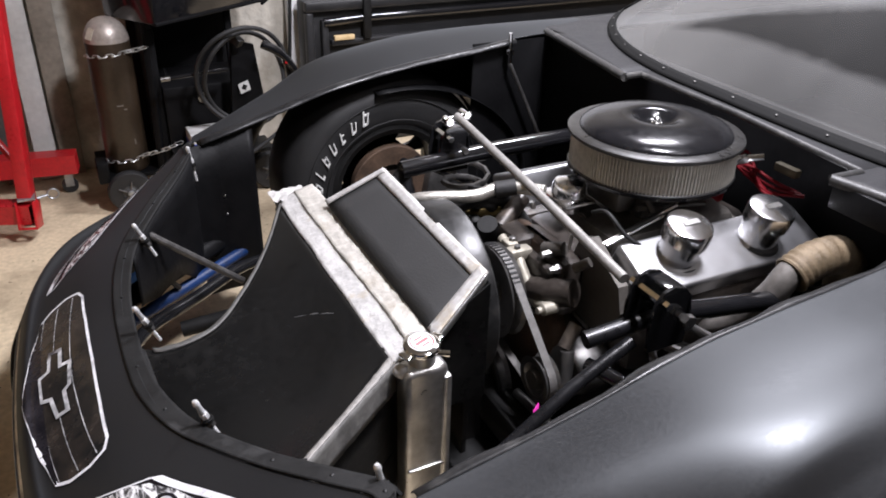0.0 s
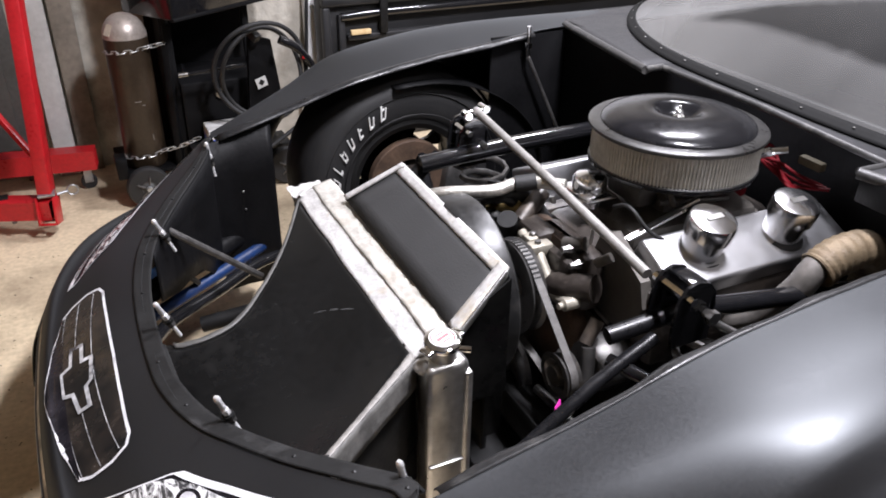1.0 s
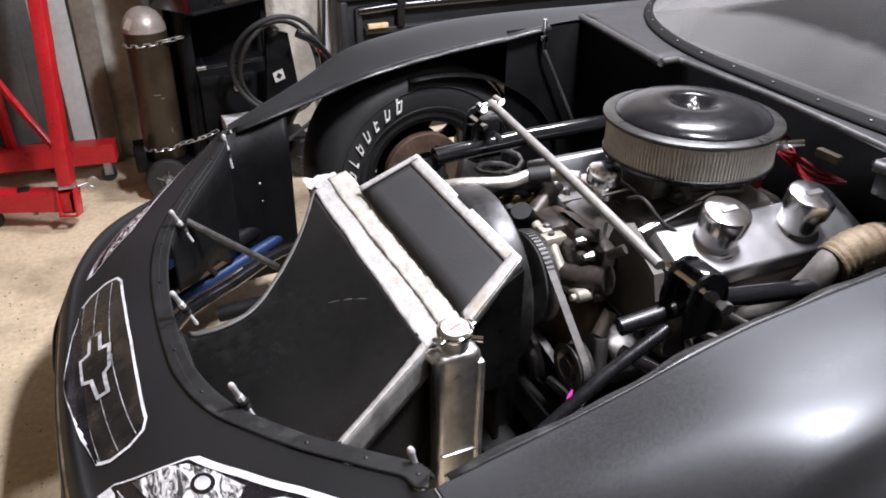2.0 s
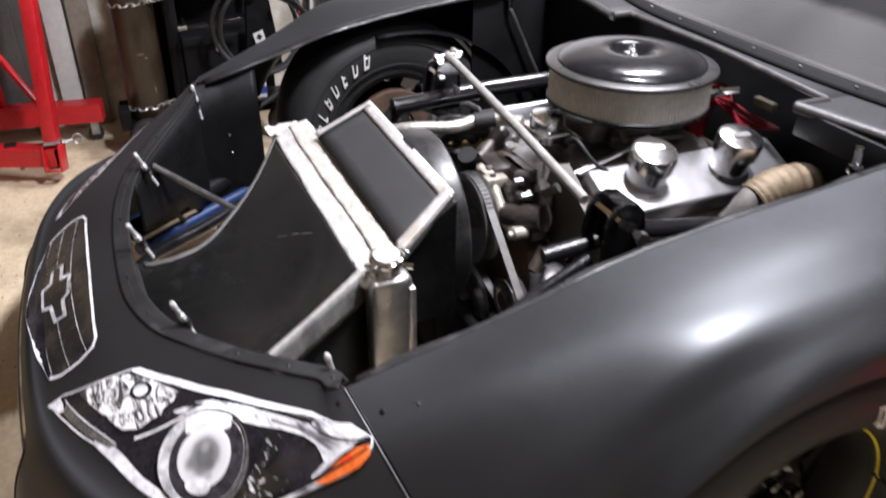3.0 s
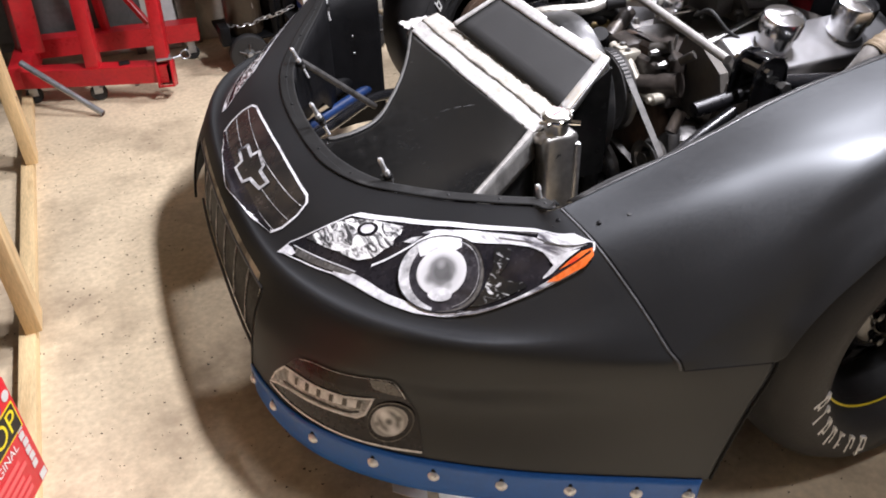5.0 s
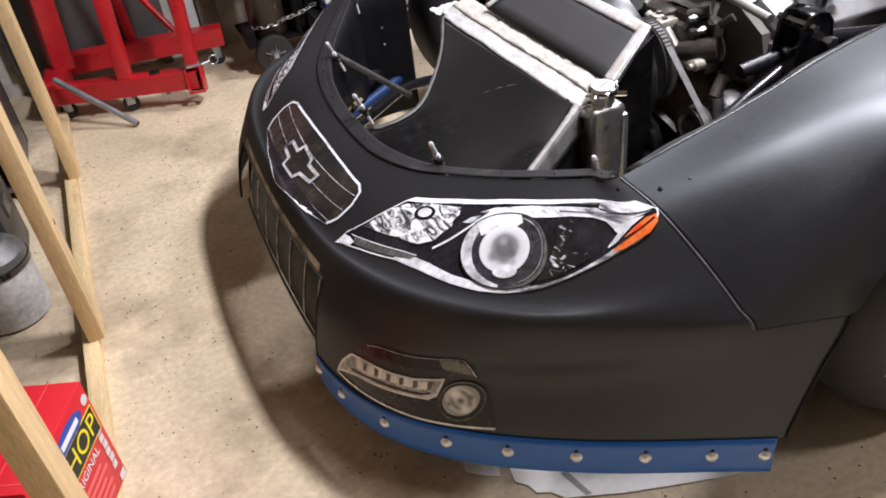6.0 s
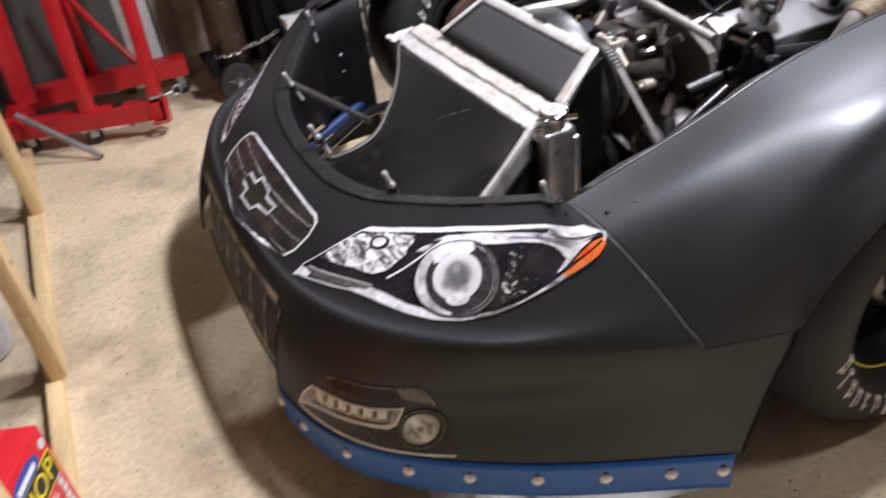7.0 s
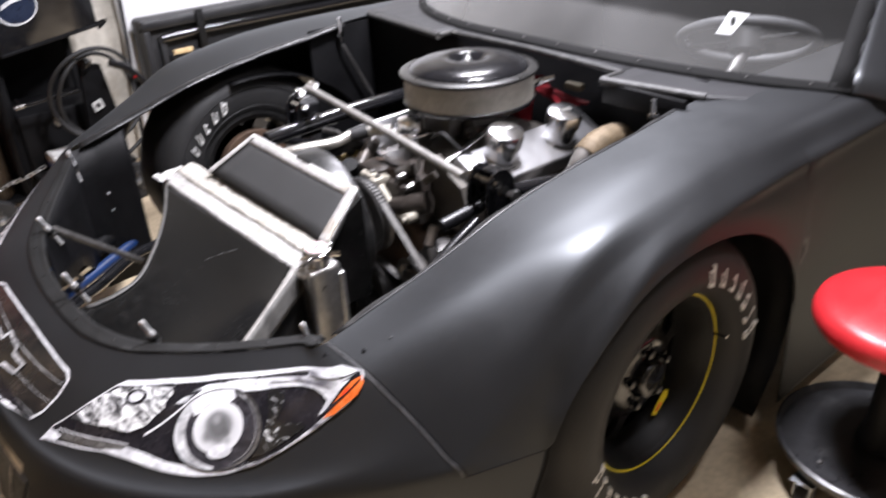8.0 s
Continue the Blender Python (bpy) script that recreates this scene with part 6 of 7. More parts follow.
gl.new(gm.outputs[0], gn["Material Output"].inputs[0])
ws = part("windshield", sheet(windshield, steps(-1, 1, 40), steps(0, 1, 10)), glass, car, "dusty clear plastic windshield held by screws", 60)
ws.visible_shadow = False
part("windshield_trim", sheet(lambda u, v: windshield(u, -0.024 + 0.03 * v, 0.004), steps(-1.01, 1.01, 50), steps(0, 1, 3)), seal_black, ws, "black rubber trim", 60, 0.005, 0)
for s in (-1, 1):
    part("side_trim", sheet(lambda u, v: windshield(s * (0.962 + 0.043 * u), v, 0.004), steps(0, 1, 2), steps(-0.01, 1, 12)), seal_black, ws, "", 60, 0.005, 0)
    part("pillar", sheet(lambda u, v: windshield(s * (1.0 + 0.12 * u), v, 0.001 - 0.03 * u * u), steps(0, 1, 6), steps(-0.02, 1, 12)), body_black, ws, "", 60, 0.01, 0)
part("roof_edge", tube([windshield(u, 1.0) for u in steps(-1, 1, 20)], 0.03, 12), body_black, ws, "", 60)
for k in range(15):
    p = windshield(-0.93 + 1.86 * k / 14, -0.008, 0.008)
    part("trim_screw", lathe([(0.003, 0), (0.003, 0.0012), (0.0015, 0.002)], 8, Matrix.Translation(p)), dark_steel, ws)
# Cockpit seen through the windshield.
part("dash_panel", box(1.80, -0.80, 0.40, 1.82, 0.80, 0.74, 0.005), bay_black, car)
# Back and side walls are added to shut out the bright board behind.
part("cockpit_rear_blocker", box(3.0, -0.88, 0.35, 3.03, 0.88, 1.2, 0.004), bay_black, car)
for s in (-1, 1):
    part("cockpit_side_blocker", slab([(1.95, 0.35), (3.0, 0.35), (3.0, 1.19), (2.42, 1.19)], s * 0.80 - 0.01, s * 0.80 + 0.01, Matrix(((1, 0, 0, 0), (0, 0, 1, 0), (0, 1, 0, 0), (0, 0, 0, 1)))), bay_black, car)
part("cockpit_floor", box(1.65, -0.86, 0.35, 3.0, 0.86, 0.37, 0.004), bay_black, car)
part("roof_panel", box(2.36, -0.66, 1.2, 3.3, 0.66, 1.23, 0.01), body_black, car)
part("seat_back", box(2.75, -0.75, 0.4, 2.85, -0.2, 1.1, 0.04), bay_black, car, "", 40)
wm = pose(2.04, -0.5, 0.77, -15, 27, 0)
sw = part("steering_wheel", tube([wm @ Vector((0.18 * math.cos(2 * math.pi * k / 48), 0.18 * math.sin(2 * math.pi * k / 48), 0)) for k in range(48)], 0.014, 10, 0, True, True), surface("worn_wheel_grip", (0.075, 0.075, 0.077), 0.55, 0, 0.3, 20, 120, 0.2), car, "black padded steering wheel with a silver spoke", 60)
pm = Matrix(((0, 0.355, -0.93, 1.861), (-0.96, 0, 0, -0.554), (0, 0.893, 0.37, 0.858), (0, 0, 0, 1)))
part("bracket", moved(slab([(-0.037, -0.031), (0.009, -0.029), (0.042, 0.03), (-0.017, 0.03)], 0, 0.003), pm), white_print, sw, "bright flat bracket on the column")
part("bracket_slot", moved(slab([(0.002 + 0.008 * math.cos(k * 0.5236), 0.006 + 0.014 * math.sin(k * 0.5236)) for k in range(12)], 0.003, 0.0036), pm), bay_black, sw)
part("rim_stitching", tube([wm @ Vector((0.174 * math.cos(radians(a)), 0.174 * math.sin(radians(a)), 0.0125)) for a in range(100, 281, 6)], 0.0034, 6), white_print, sw, "pale stitching along the rim", 60)
part("spoke", moved(box(-0.02, -0.17, -0.003, 0.02, 0.17, 0.003, 0.001), wm), bay_black, sw)
part("hub", moved(lathe([(0.05, -0.03), (0.05, 0.02), (0.03, 0.04), (0, 0.04)], 24), wm), bay_black, sw)
part("column", rod(wm @ Vector((0, 0, -0.02)), (1.80, -0.54, 0.60), 0.018, 12), dark_steel, sw)

# ---- things round the car ----
red_paint = surface("red_enamel", (0.46, 0.012, 0.018), 0.35, 0, 0.2, 10, 80, 0.1, stain=(0.2, 0.01, 0.012), stain_at=0.66)
# Dark colour of the plugs that give the shade inside open tubes.
hollow_shade = surface("shade_inside_tube", (0.03, 0.01, 0.01), 0.7, 0, 0.3, 20, 80, 0.2)
pine = surface("pine_lumber", (0.70, 0.50, 0.26), 0.6, 0, 0.28, 5, 60, 0.2, stain=(0.42, 0.25, 0.10), stain_at=0.64, stretch=(6, 6, 0.7))
pine_flat = surface("pine_lumber_lying", (0.70, 0.52, 0.28), 0.6, 0, 0.28, 5, 60, 0.2, stain=(0.42, 0.25, 0.10), stain_at=0.64, stretch=(6, 0.7, 6))
galv = surface("galvanised_tube", (0.42, 0.44, 0.46), 0.4, 0.85, 0.2, 20, 90, 0.15)
brown_paint = surface("brown_cylinder_paint", (0.034, 0.023, 0.014), 0.38, 0.1, 0.35, 9, 70, 0.15, stain=(0.05, 0.03, 0.018), stain_at=0.6)
shoulder_paint = surface("worn_silver_paint", (0.42, 0.37, 0.33), 0.4, 0.4, 0.25, 16, 90, 0.25)
seat_red = surface("red_vinyl", (0.48, 0.02, 0.026), 0.4, 0, 0.1, 8, 160, 0.08)


def square_tube(a, b, w, wall=0.005):
    """An open square tube from a to b, along x or close to it."""
    a, b = Vector(a), Vector(b)
    d = (b - a).normalized()
    side = d.cross(Vector((0, 0, 1))).normalized()
    up = side.cross(d)
    vs, fs = [], []
    for p in (a, b):
        for h in (w / 2, w / 2 - wall):
            for sx, sz in ((-1, -1), (1, -1), (1, 1), (-1, 1)):
                vs.append(tuple(p + side * sx * h + up * sz * h))
    for k in range(4):
        j = (k + 1) % 4
        fs += [(k, j, 8 + j, 8 + k), (4 + j, 4 + k, 12 + k, 12 + j), (k, 4 + k, 4 + j, j), (8 + j, 12 + j, 12 + k, 8 + k)]
    return vs, fs


def bar(a, b, w, d):
    """A solid bar from a to b, w wide and d deep."""
    a, b = Vector(a), Vector(b)
    m = Matrix.Translation((a + b) / 2) @ (b - a).to_track_quat("Z", "Y").to_matrix().to_4x4()
    return box(-w / 2, -d / 2, -(b - a).length / 2, w / 2, d / 2, (b - a).length / 2, 0.003, m)


def caster(parent, x, y, top, r=0.032):
    c = part("caster", moved(lathe([(0.003, -0.012), (r - 0.004, -0.012), (r, -0.008), (r, 0.008), (r - 0.004, 0.012), (0.003, 0.012)], 20, None, True), at_y((x, y, r), 1)), rubber, parent, "", 40)
    part("caster_fork", cat(box(x - 0.016, y - 0.019, r, x + 0.016, y - 0.015, top, 0.001), box(x - 0.016, y + 0.015, r, x + 0.016, y + 0.019, top, 0.001), box(x - 0.025, y - 0.025, top - 0.004, x + 0.025, y + 0.025, top, 0.001)), galv, c)


hoist = thing("engine_hoist", "red steel engine hoist standing on casters", "engine hoist")
part("leg", square_tube((-0.52, 1.715, 0.106), (0.06, 1.495, 0.106), 0.068), red_paint, hoist)
part("leg_end", bar((0.02, 1.511, 0.106), (0.026, 1.509, 0.106), 0.058, 0.058), hollow_shade, hoist)
part("leg", square_tube((-0.42, 1.965, 0.127), (0.232, 1.86, 0.127), 0.076), red_paint, hoist)
part("leg_end", bar((0.17, 1.870, 0.127), (0.176, 1.869, 0.127), 0.066, 0.066), hollow_shade, hoist)
part("base_beam", bar((-0.47, 1.66, 0.115), (-0.44, 2.0, 0.115), 0.08, 0.085), red_paint, hoist)
part("post", bar((0.048, 1.505, 0.145), (0.105, 1.70, 1.0), 0.045, 0.06), red_paint, hoist)
socket = Matrix.Translation((0.048, 1.497, 0.15)) @ (Vector((0.057, 0.195, 0.845)).to_track_quat("Z", "Y")).to_matrix().to_4x4()
part("leg_socket", cat(box(-0.031, -0.03, -0.098, -0.025, 0.034, 0.0, 0.001, socket), box(0.025, -0.03, -0.098, 0.031, 0.034, 0.0, 0.001, socket), box(-0.031, -0.036, -0.098, 0.031, -0.03, 0.0, 0.001, socket), box(-0.031, 0.028, -0.098, 0.031, 0.034, -0.09, 0.001, socket)), red_paint, hoist, "open red steel leg socket")
part("socket_hollow", box(-0.025, -0.03, -0.092, 0.025, -0.012, -0.002, 0.0, socket), hollow_shade, hoist)
part("post", bar((-0.205, 1.60, 0.135), (-0.165, 1.75, 1.0), 0.05, 0.06), red_paint, hoist)
part("post_band", box(0.02, 1.468, 0.158, 0.076, 1.53, 0.166, 0.002, None), galv, hoist)
part("mast", bar((-0.43, 1.88, 0.14), (-0.37, 1.90, 1.2), 0.085, 0.085), red_paint, hoist)
part("brace", bar((0.03, 1.62, 0.26), (-0.07, 1.72, 0.42), 0.02, 0.02), red_paint, hoist)
part("brace", bar((-0.07, 1.72, 0.42), (-0.17, 1.80, 0.62), 0.02, 0.02), red_paint, hoist)
part("brace", bar((-0.13, 1.93, 0.16), (-0.16, 1.95, 0.9), 0.03, 0.03), red_paint, hoist)
part("plate", box(-0.115, 1.545, 0.140, -0.075, 1.585, 0.145, 0.002), bay_black, hoist)
part("locking_pin", cat(rod((0.08, 1.50, 0.15), (0.115, 1.515, 0.15), 0.005, 10), tube([(0.132 + 0.018 * math.cos(k * math.pi / 8), 1.52, 0.15 + 0.018 * math.sin(k * math.pi / 8)) for k in range(16)], 0.003, 8, 0, True, True)), galv, hoist, "chrome locking pin with a ring", 40)
caster(hoist, -0.215, 1.60, 0.071)
caster(hoist, 0.19, 1.868, 0.089, 0.03)
caster(hoist, -0.45, 1.69, 0.071)
for k in range(3):
    part("bolt", lathe([(0.008, 0), (0.008, 0.006), (0, 0.007)], 6, pose(-0.33 + 0.13 * k, 1.605 - 0.049 * k, 0.072, 180)), dark_steel, hoist)
sign_white = surface("white_enamel", (0.62, 0.62, 0.6), 0.4, 0, 0.1, 10, 60, 0.05)

pipe = thing("steel_pipe", "grey galvanised pipe leaning from the hoist to the floor", "pipe")
part("tube", rod((-0.452, 1.625, 0.188), (-0.217, 1.43, 0.013), 0.012, 14), galv, pipe)
part("tube_mouth", rod((-0.2175, 1.4304, 0.0134), (-0.2158, 1.429, 0.0125), 0.009, 12), hollow_shade, pipe)

# Unfinished stud partition.
frame_w = thing("stud_partition", "bare pine stud partition standing on a floor plate", "partition")
part("floor_plate", box(-0.497, -1.6, 0.0, -0.459, 2.05, 0.038, 0.003), pine_flat, frame_w)
for y in (1.1045, 0.175, -0.665, -1.4):
    part("stud", box(-0.48, y - 0.0445, 0.038, -0.441, y + 0.0445, 2.42, 0.003), pine, frame_w)
part("top_plate", box(-0.515, -1.6, 2.42, -0.455, 2.05, 2.458, 0.003), pine_flat, frame_w)
knots = surface("pine_knot", (0.16, 0.075, 0.03), 0.6, 0, 0.3, 40, 120, 0.2)
for y, z in ((-0.665, 0.30), (0.18, 0.36), (1.11, 0.25)):
    part("knot", lathe([(0.009, 0), (0.008, 0.0012), (0, 0.0014)], 12, at_x((-0.4415, y + 0.002, z), 1)), knots, frame_w)

# Boxed shop towels.
box_red = surface("red_carton", (0.62, 0.02, 0.03), 0.42, 0, 0.06, 6, 80, 0.05)
box_blue = surface("blue_print", (0.03, 0.07, 0.36), 0.42, 0, 0.06, 6, 80, 0.02)
box_yellow = surface("yellow_print", (0.85, 0.70, 0.02), 0.42, 0, 0.06, 6, 80, 0.02)
box_black = surface("black_print", (0.012, 0.012, 0.012), 0.42, 0, 0.06, 6, 80, 0.02)
box_dark_red = surface("dark_red_print", (0.75, 0.12, 0.12), 0.42, 0, 0.06, 6, 80, 0.02)


def towel_box(x, y, z, turn, scale=1.0):
    tb = thing("towel_box", "red printed carton of shop towels on the floor plate", "box", "cartons by the partition")
    w, l, h = 0.12, 0.25, 0.262
    part("carton", box(-w, -l, 0, 0, 0, h, 0.003), box_red, tb)
    part("flap_line", box(-w + 0.004, -l + 0.02, h, -0.004, -l + 0.0215, h + 0.0006, 0), box_dark_red, tb)
    part("flap_line", box(-w * 0.5, -l + 0.02, h, -w * 0.5 + 0.001, 0, h + 0.0006, 0), box_dark_red, tb)

    def face(p, q):
        """A print on the side that faces +x: p along the text, q up, in metres from the face's middle."""
        return Matrix(((0, 0, 1, 0.0006), (1, 0, 0, p - l / 2), (0, 1, 0, q + h / 2), (0, 0, 0, 1)))

    def plate(x, y):
        return slab([(-x, -y), (x, -y), (x, y), (-x, y)], 0, 0.0006)

    part("oval", moved(slab([(0.054 * math.cos(k * math.pi / 14), 0.022 * math.sin(k * math.pi / 14)) for k in range(28)], 0, 0.0006), face(0.03, 0.092)), box_blue, tb, "blue oval mark")
    part("oval_bar", moved(plate(0.036, 0.006), face(0.03, 0.092) @ pose(0, 0, 0.0006)), white_print, tb)
    part("word_border", moved(plate(0.086, 0.032), face(0.03, 0.046)), box_yellow, tb)
    part("word_plate", moved(plate(0.083, 0.029), face(0.03, 0.046) @ pose(0, 0, 0.0005)), box_black, tb)
    part("word", words("SHOP", 0.062, face(0.03, 0.046) @ pose(0, 0, 0.0014)), box_yellow, tb, "", 0)
    part("word_line", words("ORIGINAL", 0.026, face(0.02, -0.004) @ pose(0, 0, 0.0008)), white_print, tb, "", 0)
    for k in range(6):
        part("side_print_bar", moved(plate(0.008, 0.0075), face(0.103 - 0.002 * (k % 2), 0.018 - 0.019 * k)), sign_white, tb)
    for k, wd in enumerate((0.13, 0.16, 0.12, 0.15, 0.14)):
        part("print_bar", moved(plate(wd / 2, 0.005), face(0.0, -0.032 - 0.018 * k)), box_dark_red, tb)
    part("corner_mark", moved(lathe([(0.011, 0), (0.011, 0.0006)], 16), face(0.108, 0.098)), sign_white, tb)
    part("count_mark", moved(plate(0.011, 0.009), face(0.108, -0.116)), sign_white, tb)
    tb.matrix_world = pose(x, y, z, 0, 0, turn)
    return tb


towel_box(-0.437, -0.334, 0.038, -23.5)
towel_box(-0.56, -0.575, 0.0, -20)

can = thing("paint_pot", "dirty grey metal spray pot with a dark lid", "spray pot")
pot_m = pose(-0.645, 0.33, 0)
part("pot", lathe([(0.0, 0.0), (0.08, 0.0), (0.094, 0.008), (0.098, 0.03), (0.098, 0.15), (0.094, 0.165)], 40, pot_m), surface("dirty_grey_metal", (0.46, 0.46, 0.45), 0.5, 0.3, 0.4, 8, 60, 0.3, stain=(0.62, 0.61, 0.58), stain_at=0.64), can)
part("clamp_band", lathe([(0.096, 0.16), (0.101, 0.163), (0.101, 0.178), (0.096, 0.181)], 40, pot_m), gloss_black, can)
part("lid", lathe([(0.097, 0.18), (0.094, 0.20), (0.06, 0.235), (0.03, 0.24), (0.03, 0.26), (0, 0.262)], 40, pot_m), surface("dull_dark_lid", (0.10, 0.10, 0.095), 0.45, 0.3, 0.4, 12, 60, 0.3), can)
part("handle", tube([(-0.645, 0.33, 0.26), (-0.62, 0.35, 0.30), (-0.57, 0.37, 0.30)], 0.007, 8, 4), steel, can)
part("gun_body", cat(box(-0.69, 0.30, 0.26, -0.61, 0.36, 0.30, 0.01), tube([(-0.65, 0.33, 0.30), (-0.67, 0.36, 0.36), (-0.71, 0.40, 0.40)], 0.012, 8, 4)), bay_black, can, "", 40)
can.matrix_world = pose(-0.02, 0.093, 0)
case = thing("tool_case", "black plastic tool case with a dull latch", "tool case")
part("shell", box(-0.98, 0.57, 0.0, -0.62, 0.84, 0.26, 0.02), trim_black, case)
part("latch", box(-0.624, 0.65, 0.17, -0.612, 0.72, 0.22, 0.003), dark_steel, case)
part("grip", tube([(-0.9, 0.705, 0.26), (-0.88, 0.705, 0.30), (-0.72, 0.705, 0.30), (-0.70, 0.705, 0.26)], 0.01, 8), trim_black, case)
shelf = thing("dark_cabinet", "dark steel cabinet with bare shelves behind the partition", "cabinet")
part("body", cat(box(-1.5, 1.55, 0, -0.62, 1.58, 1.3, 0.003), box(-1.5, 1.1, 0, -1.47, 1.58, 1.3, 0.003), box(-0.65, 1.1, 0, -0.62, 1.58, 1.3, 0.003)), dark_steel, shelf)
for z in (0.03, 0.45, 0.9, 1.29):
    part("shelf_board", box(-1.47, 1.1, z, -0.65, 1.55, z + 0.02, 0.002), dark_steel, shelf)

locker = thing("steel_locker", "dark grey steel locker against the wall behind the hoist", "locker")
locker_grey = surface("dark_grey_enamel", (0.085, 0.085, 0.08), 0.5, 0.1, 0.3, 5, 60, 0.15, stain=(0.05, 0.048, 0.042), stain_at=0.6)
part("body", box(-0.62, 2.03, 0.10, 0.03, 2.078, 1.6, 0.004), locker_grey, locker)
part("door", box(-0.60, 2.018, 0.14, -0.02, 2.029, 1.56, 0.004), locker_grey, locker)
part("foot", box(-0.60, 2.03, 0.0, -0.56, 2.07, 0.10, 0.002), dark_steel, locker)
part("foot", box(-0.03, 2.03, 0.0, 0.01, 2.07, 0.10, 0.002), dark_steel, locker)

# Welding cart with its cylinder.
cart = thing("welding_cart", "black steel welding cart on rubber wheels", "welding cart")
for x in (0.39, 0.93):
    w = part("wheel", lathe([(0.028, -0.018), (0.05, -0.02), (0.074, -0.018), (0.08, -0.01), (0.08, 0.01), (0.074, 0.018), (0.05, 0.02), (0.028, 0.018)], 36, at_y((x, 1.60, 0.08), -1), True), rubber, cart, "black rubber wheel with a grey hub", 40)
    part("hub", lathe([(0.047, 0.006), (0.045, 0.012), (0.034, 0.008), (0.02, 0.012), (0.014, 0.022), (0, 0.023)], 24, at_y((x, 1.595, 0.08), -1)), surface("grey_plastic_hub", (0.06, 0.06, 0.058), 0.5, 0, 0.3, 20, 90, 0.1), w, "", 40)
for x in (0.39, 0.93):
    part("axle_cap", lathe([(0.012, 0.022), (0.010, 0.03), (0, 0.031)], 14, at_y((x, 1.595, 0.08), -1)), galv, cart)
    for k in range(5):
        q = radians(72 * k + 10)
        part("wheel_spoke", bar((x + 0.014 * math.cos(q), 1.577, 0.08 + 0.014 * math.sin(q)), (x + 0.046 * math.cos(q), 1.579, 0.08 + 0.046 * math.sin(q)), 0.009, 0.006), dark_steel, cart)
part("tray", box(0.30, 1.62, 0.12, 0.92, 1.92, 0.135, 0.003), dead_black, cart)
part("upright", bar((0.52, 1.63, 0.12), (0.54, 1.66, 0.69), 0.025, 0.025), dead_black, cart)
part("upright", bar((0.86, 1.80, 0.12), (0.86, 1.82, 0.69), 0.025, 0.025), dead_black, cart)
part("handle_bar", cat(rod((0.575, 1.52, 0.513), (0.78, 1.50, 0.53), 0.0075, 12), rod((0.575, 1.52, 0.513), (0.58, 1.65, 0.51), 0.007, 10)), gloss_black, cart)
part("handle_end", rod((0.548, 1.522, 0.511), (0.58, 1.5195, 0.5135), 0.009, 12), steel, cart, "bare steel handle end")
part("back_sheet", box(0.5, 1.93, 0.12, 0.90, 1.945, 0.69, 0.003), dead_black, cart)
part("front_sheet", box(0.53, 1.64, 0.137, 0.56, 1.93, 0.66, 0.003), dead_black, cart)
part("foot", box(0.29, 1.60, 0.12, 0.33, 1.68, 0.20, 0.005), dead_black, cart)
shoulder_tag = surface("yellowed_tag", (0.42, 0.38, 0.3), 0.7, 0, 0.2, 30, 120, 0.1)
scratched = surface("scratched_paint", (0.16, 0.14, 0.12), 0.6, 0, 0.4, 60, 200, 0.1)
cyl = thing("gas_cylinder", "brown gas cylinder with a silver shoulder chained to the cart", "gas cylinder")
bx, by, brr = 0.408, 1.70, 0.076
part("bottle", lathe([(0.0, 0.136), (brr - 0.01, 0.136), (brr, 0.15), (brr, 0.58), (brr, 0.622)], 48, pose(bx, by, 0)), brown_paint, cyl, "", 40)
part("shoulder", lathe([(brr, 0.622), (brr - 0.002, 0.642), (brr - 0.010, 0.664), (brr - 0.024, 0.684), (brr - 0.044, 0.698), (0.015, 0.703), (0, 0.704)], 48, pose(bx, by, 0)), shoulder_paint, cyl, "dull silver shoulder", 40)
part("paper_tag", moved(box(-0.013, -0.001, -0.02, 0.013, 0.001, 0.02, 0), pose(bx - 0.055, by - 0.042, 0.656, -26, 10, -52)), shoulder_tag, cyl, "torn white tag")
part("scratch", cat(box(bx - 0.012, by - brr - 0.001, 0.40, bx + 0.012, by - brr + 0.0005, 0.4025, 0), box(bx + 0.012, by - brr - 0.0005, 0.385, bx + 0.022, by - brr + 0.003, 0.388, 0), box(bx + 0.03, by - brr + 0.004, 0.25, bx + 0.033, by - brr + 0.0075, 0.27, 0)), scratched, cyl)


def chain_run(a, b, sag, n):
    links = []
    for k in range(n):
        f = (k + 0.5) / n
        p = Vector(a).lerp(Vector(b), f) - Vector((0, 0, sag * math.sin(math.pi * f)))
        ln = (Vector(b) - Vector(a)).length / n * 0.72
        w = 0.0066
        m = Matrix.Translation(p) @ (Vector(b) - Vector(a)).to_track_quat("X", "Z").to_matrix().to_4x4() @ pose(0, 0, 0, 90 * (k % 2) + 20, 0, 0)
        loop = [(-ln + w, w), (ln - w, w), (ln, 0), (ln - w, -w), (-ln + w, -w), (-ln, 0)]
        links.append(moved(tube([(x, y, 0) for x, y in loop], 0.0021, 6, 0, True, True), m))
    return links


galv_bright = surface("bright_galvanised", (0.5, 0.5, 0.49), 0.35, 0.7, 0.2, 40, 120, 0.1)


def chain(name, path, sag, per):
    ch = thing("chain", "bright galvanised chain holding the gas cylinder", "chain", "cylinder chains")
    for a, b in zip(path, path[1:]):
        n = max(2, round((Vector(b) - Vector(a)).length / per))
        for piece in chain_run(a, b, sag, n):
            part("link", piece, galv_bright, ch)
    return ch


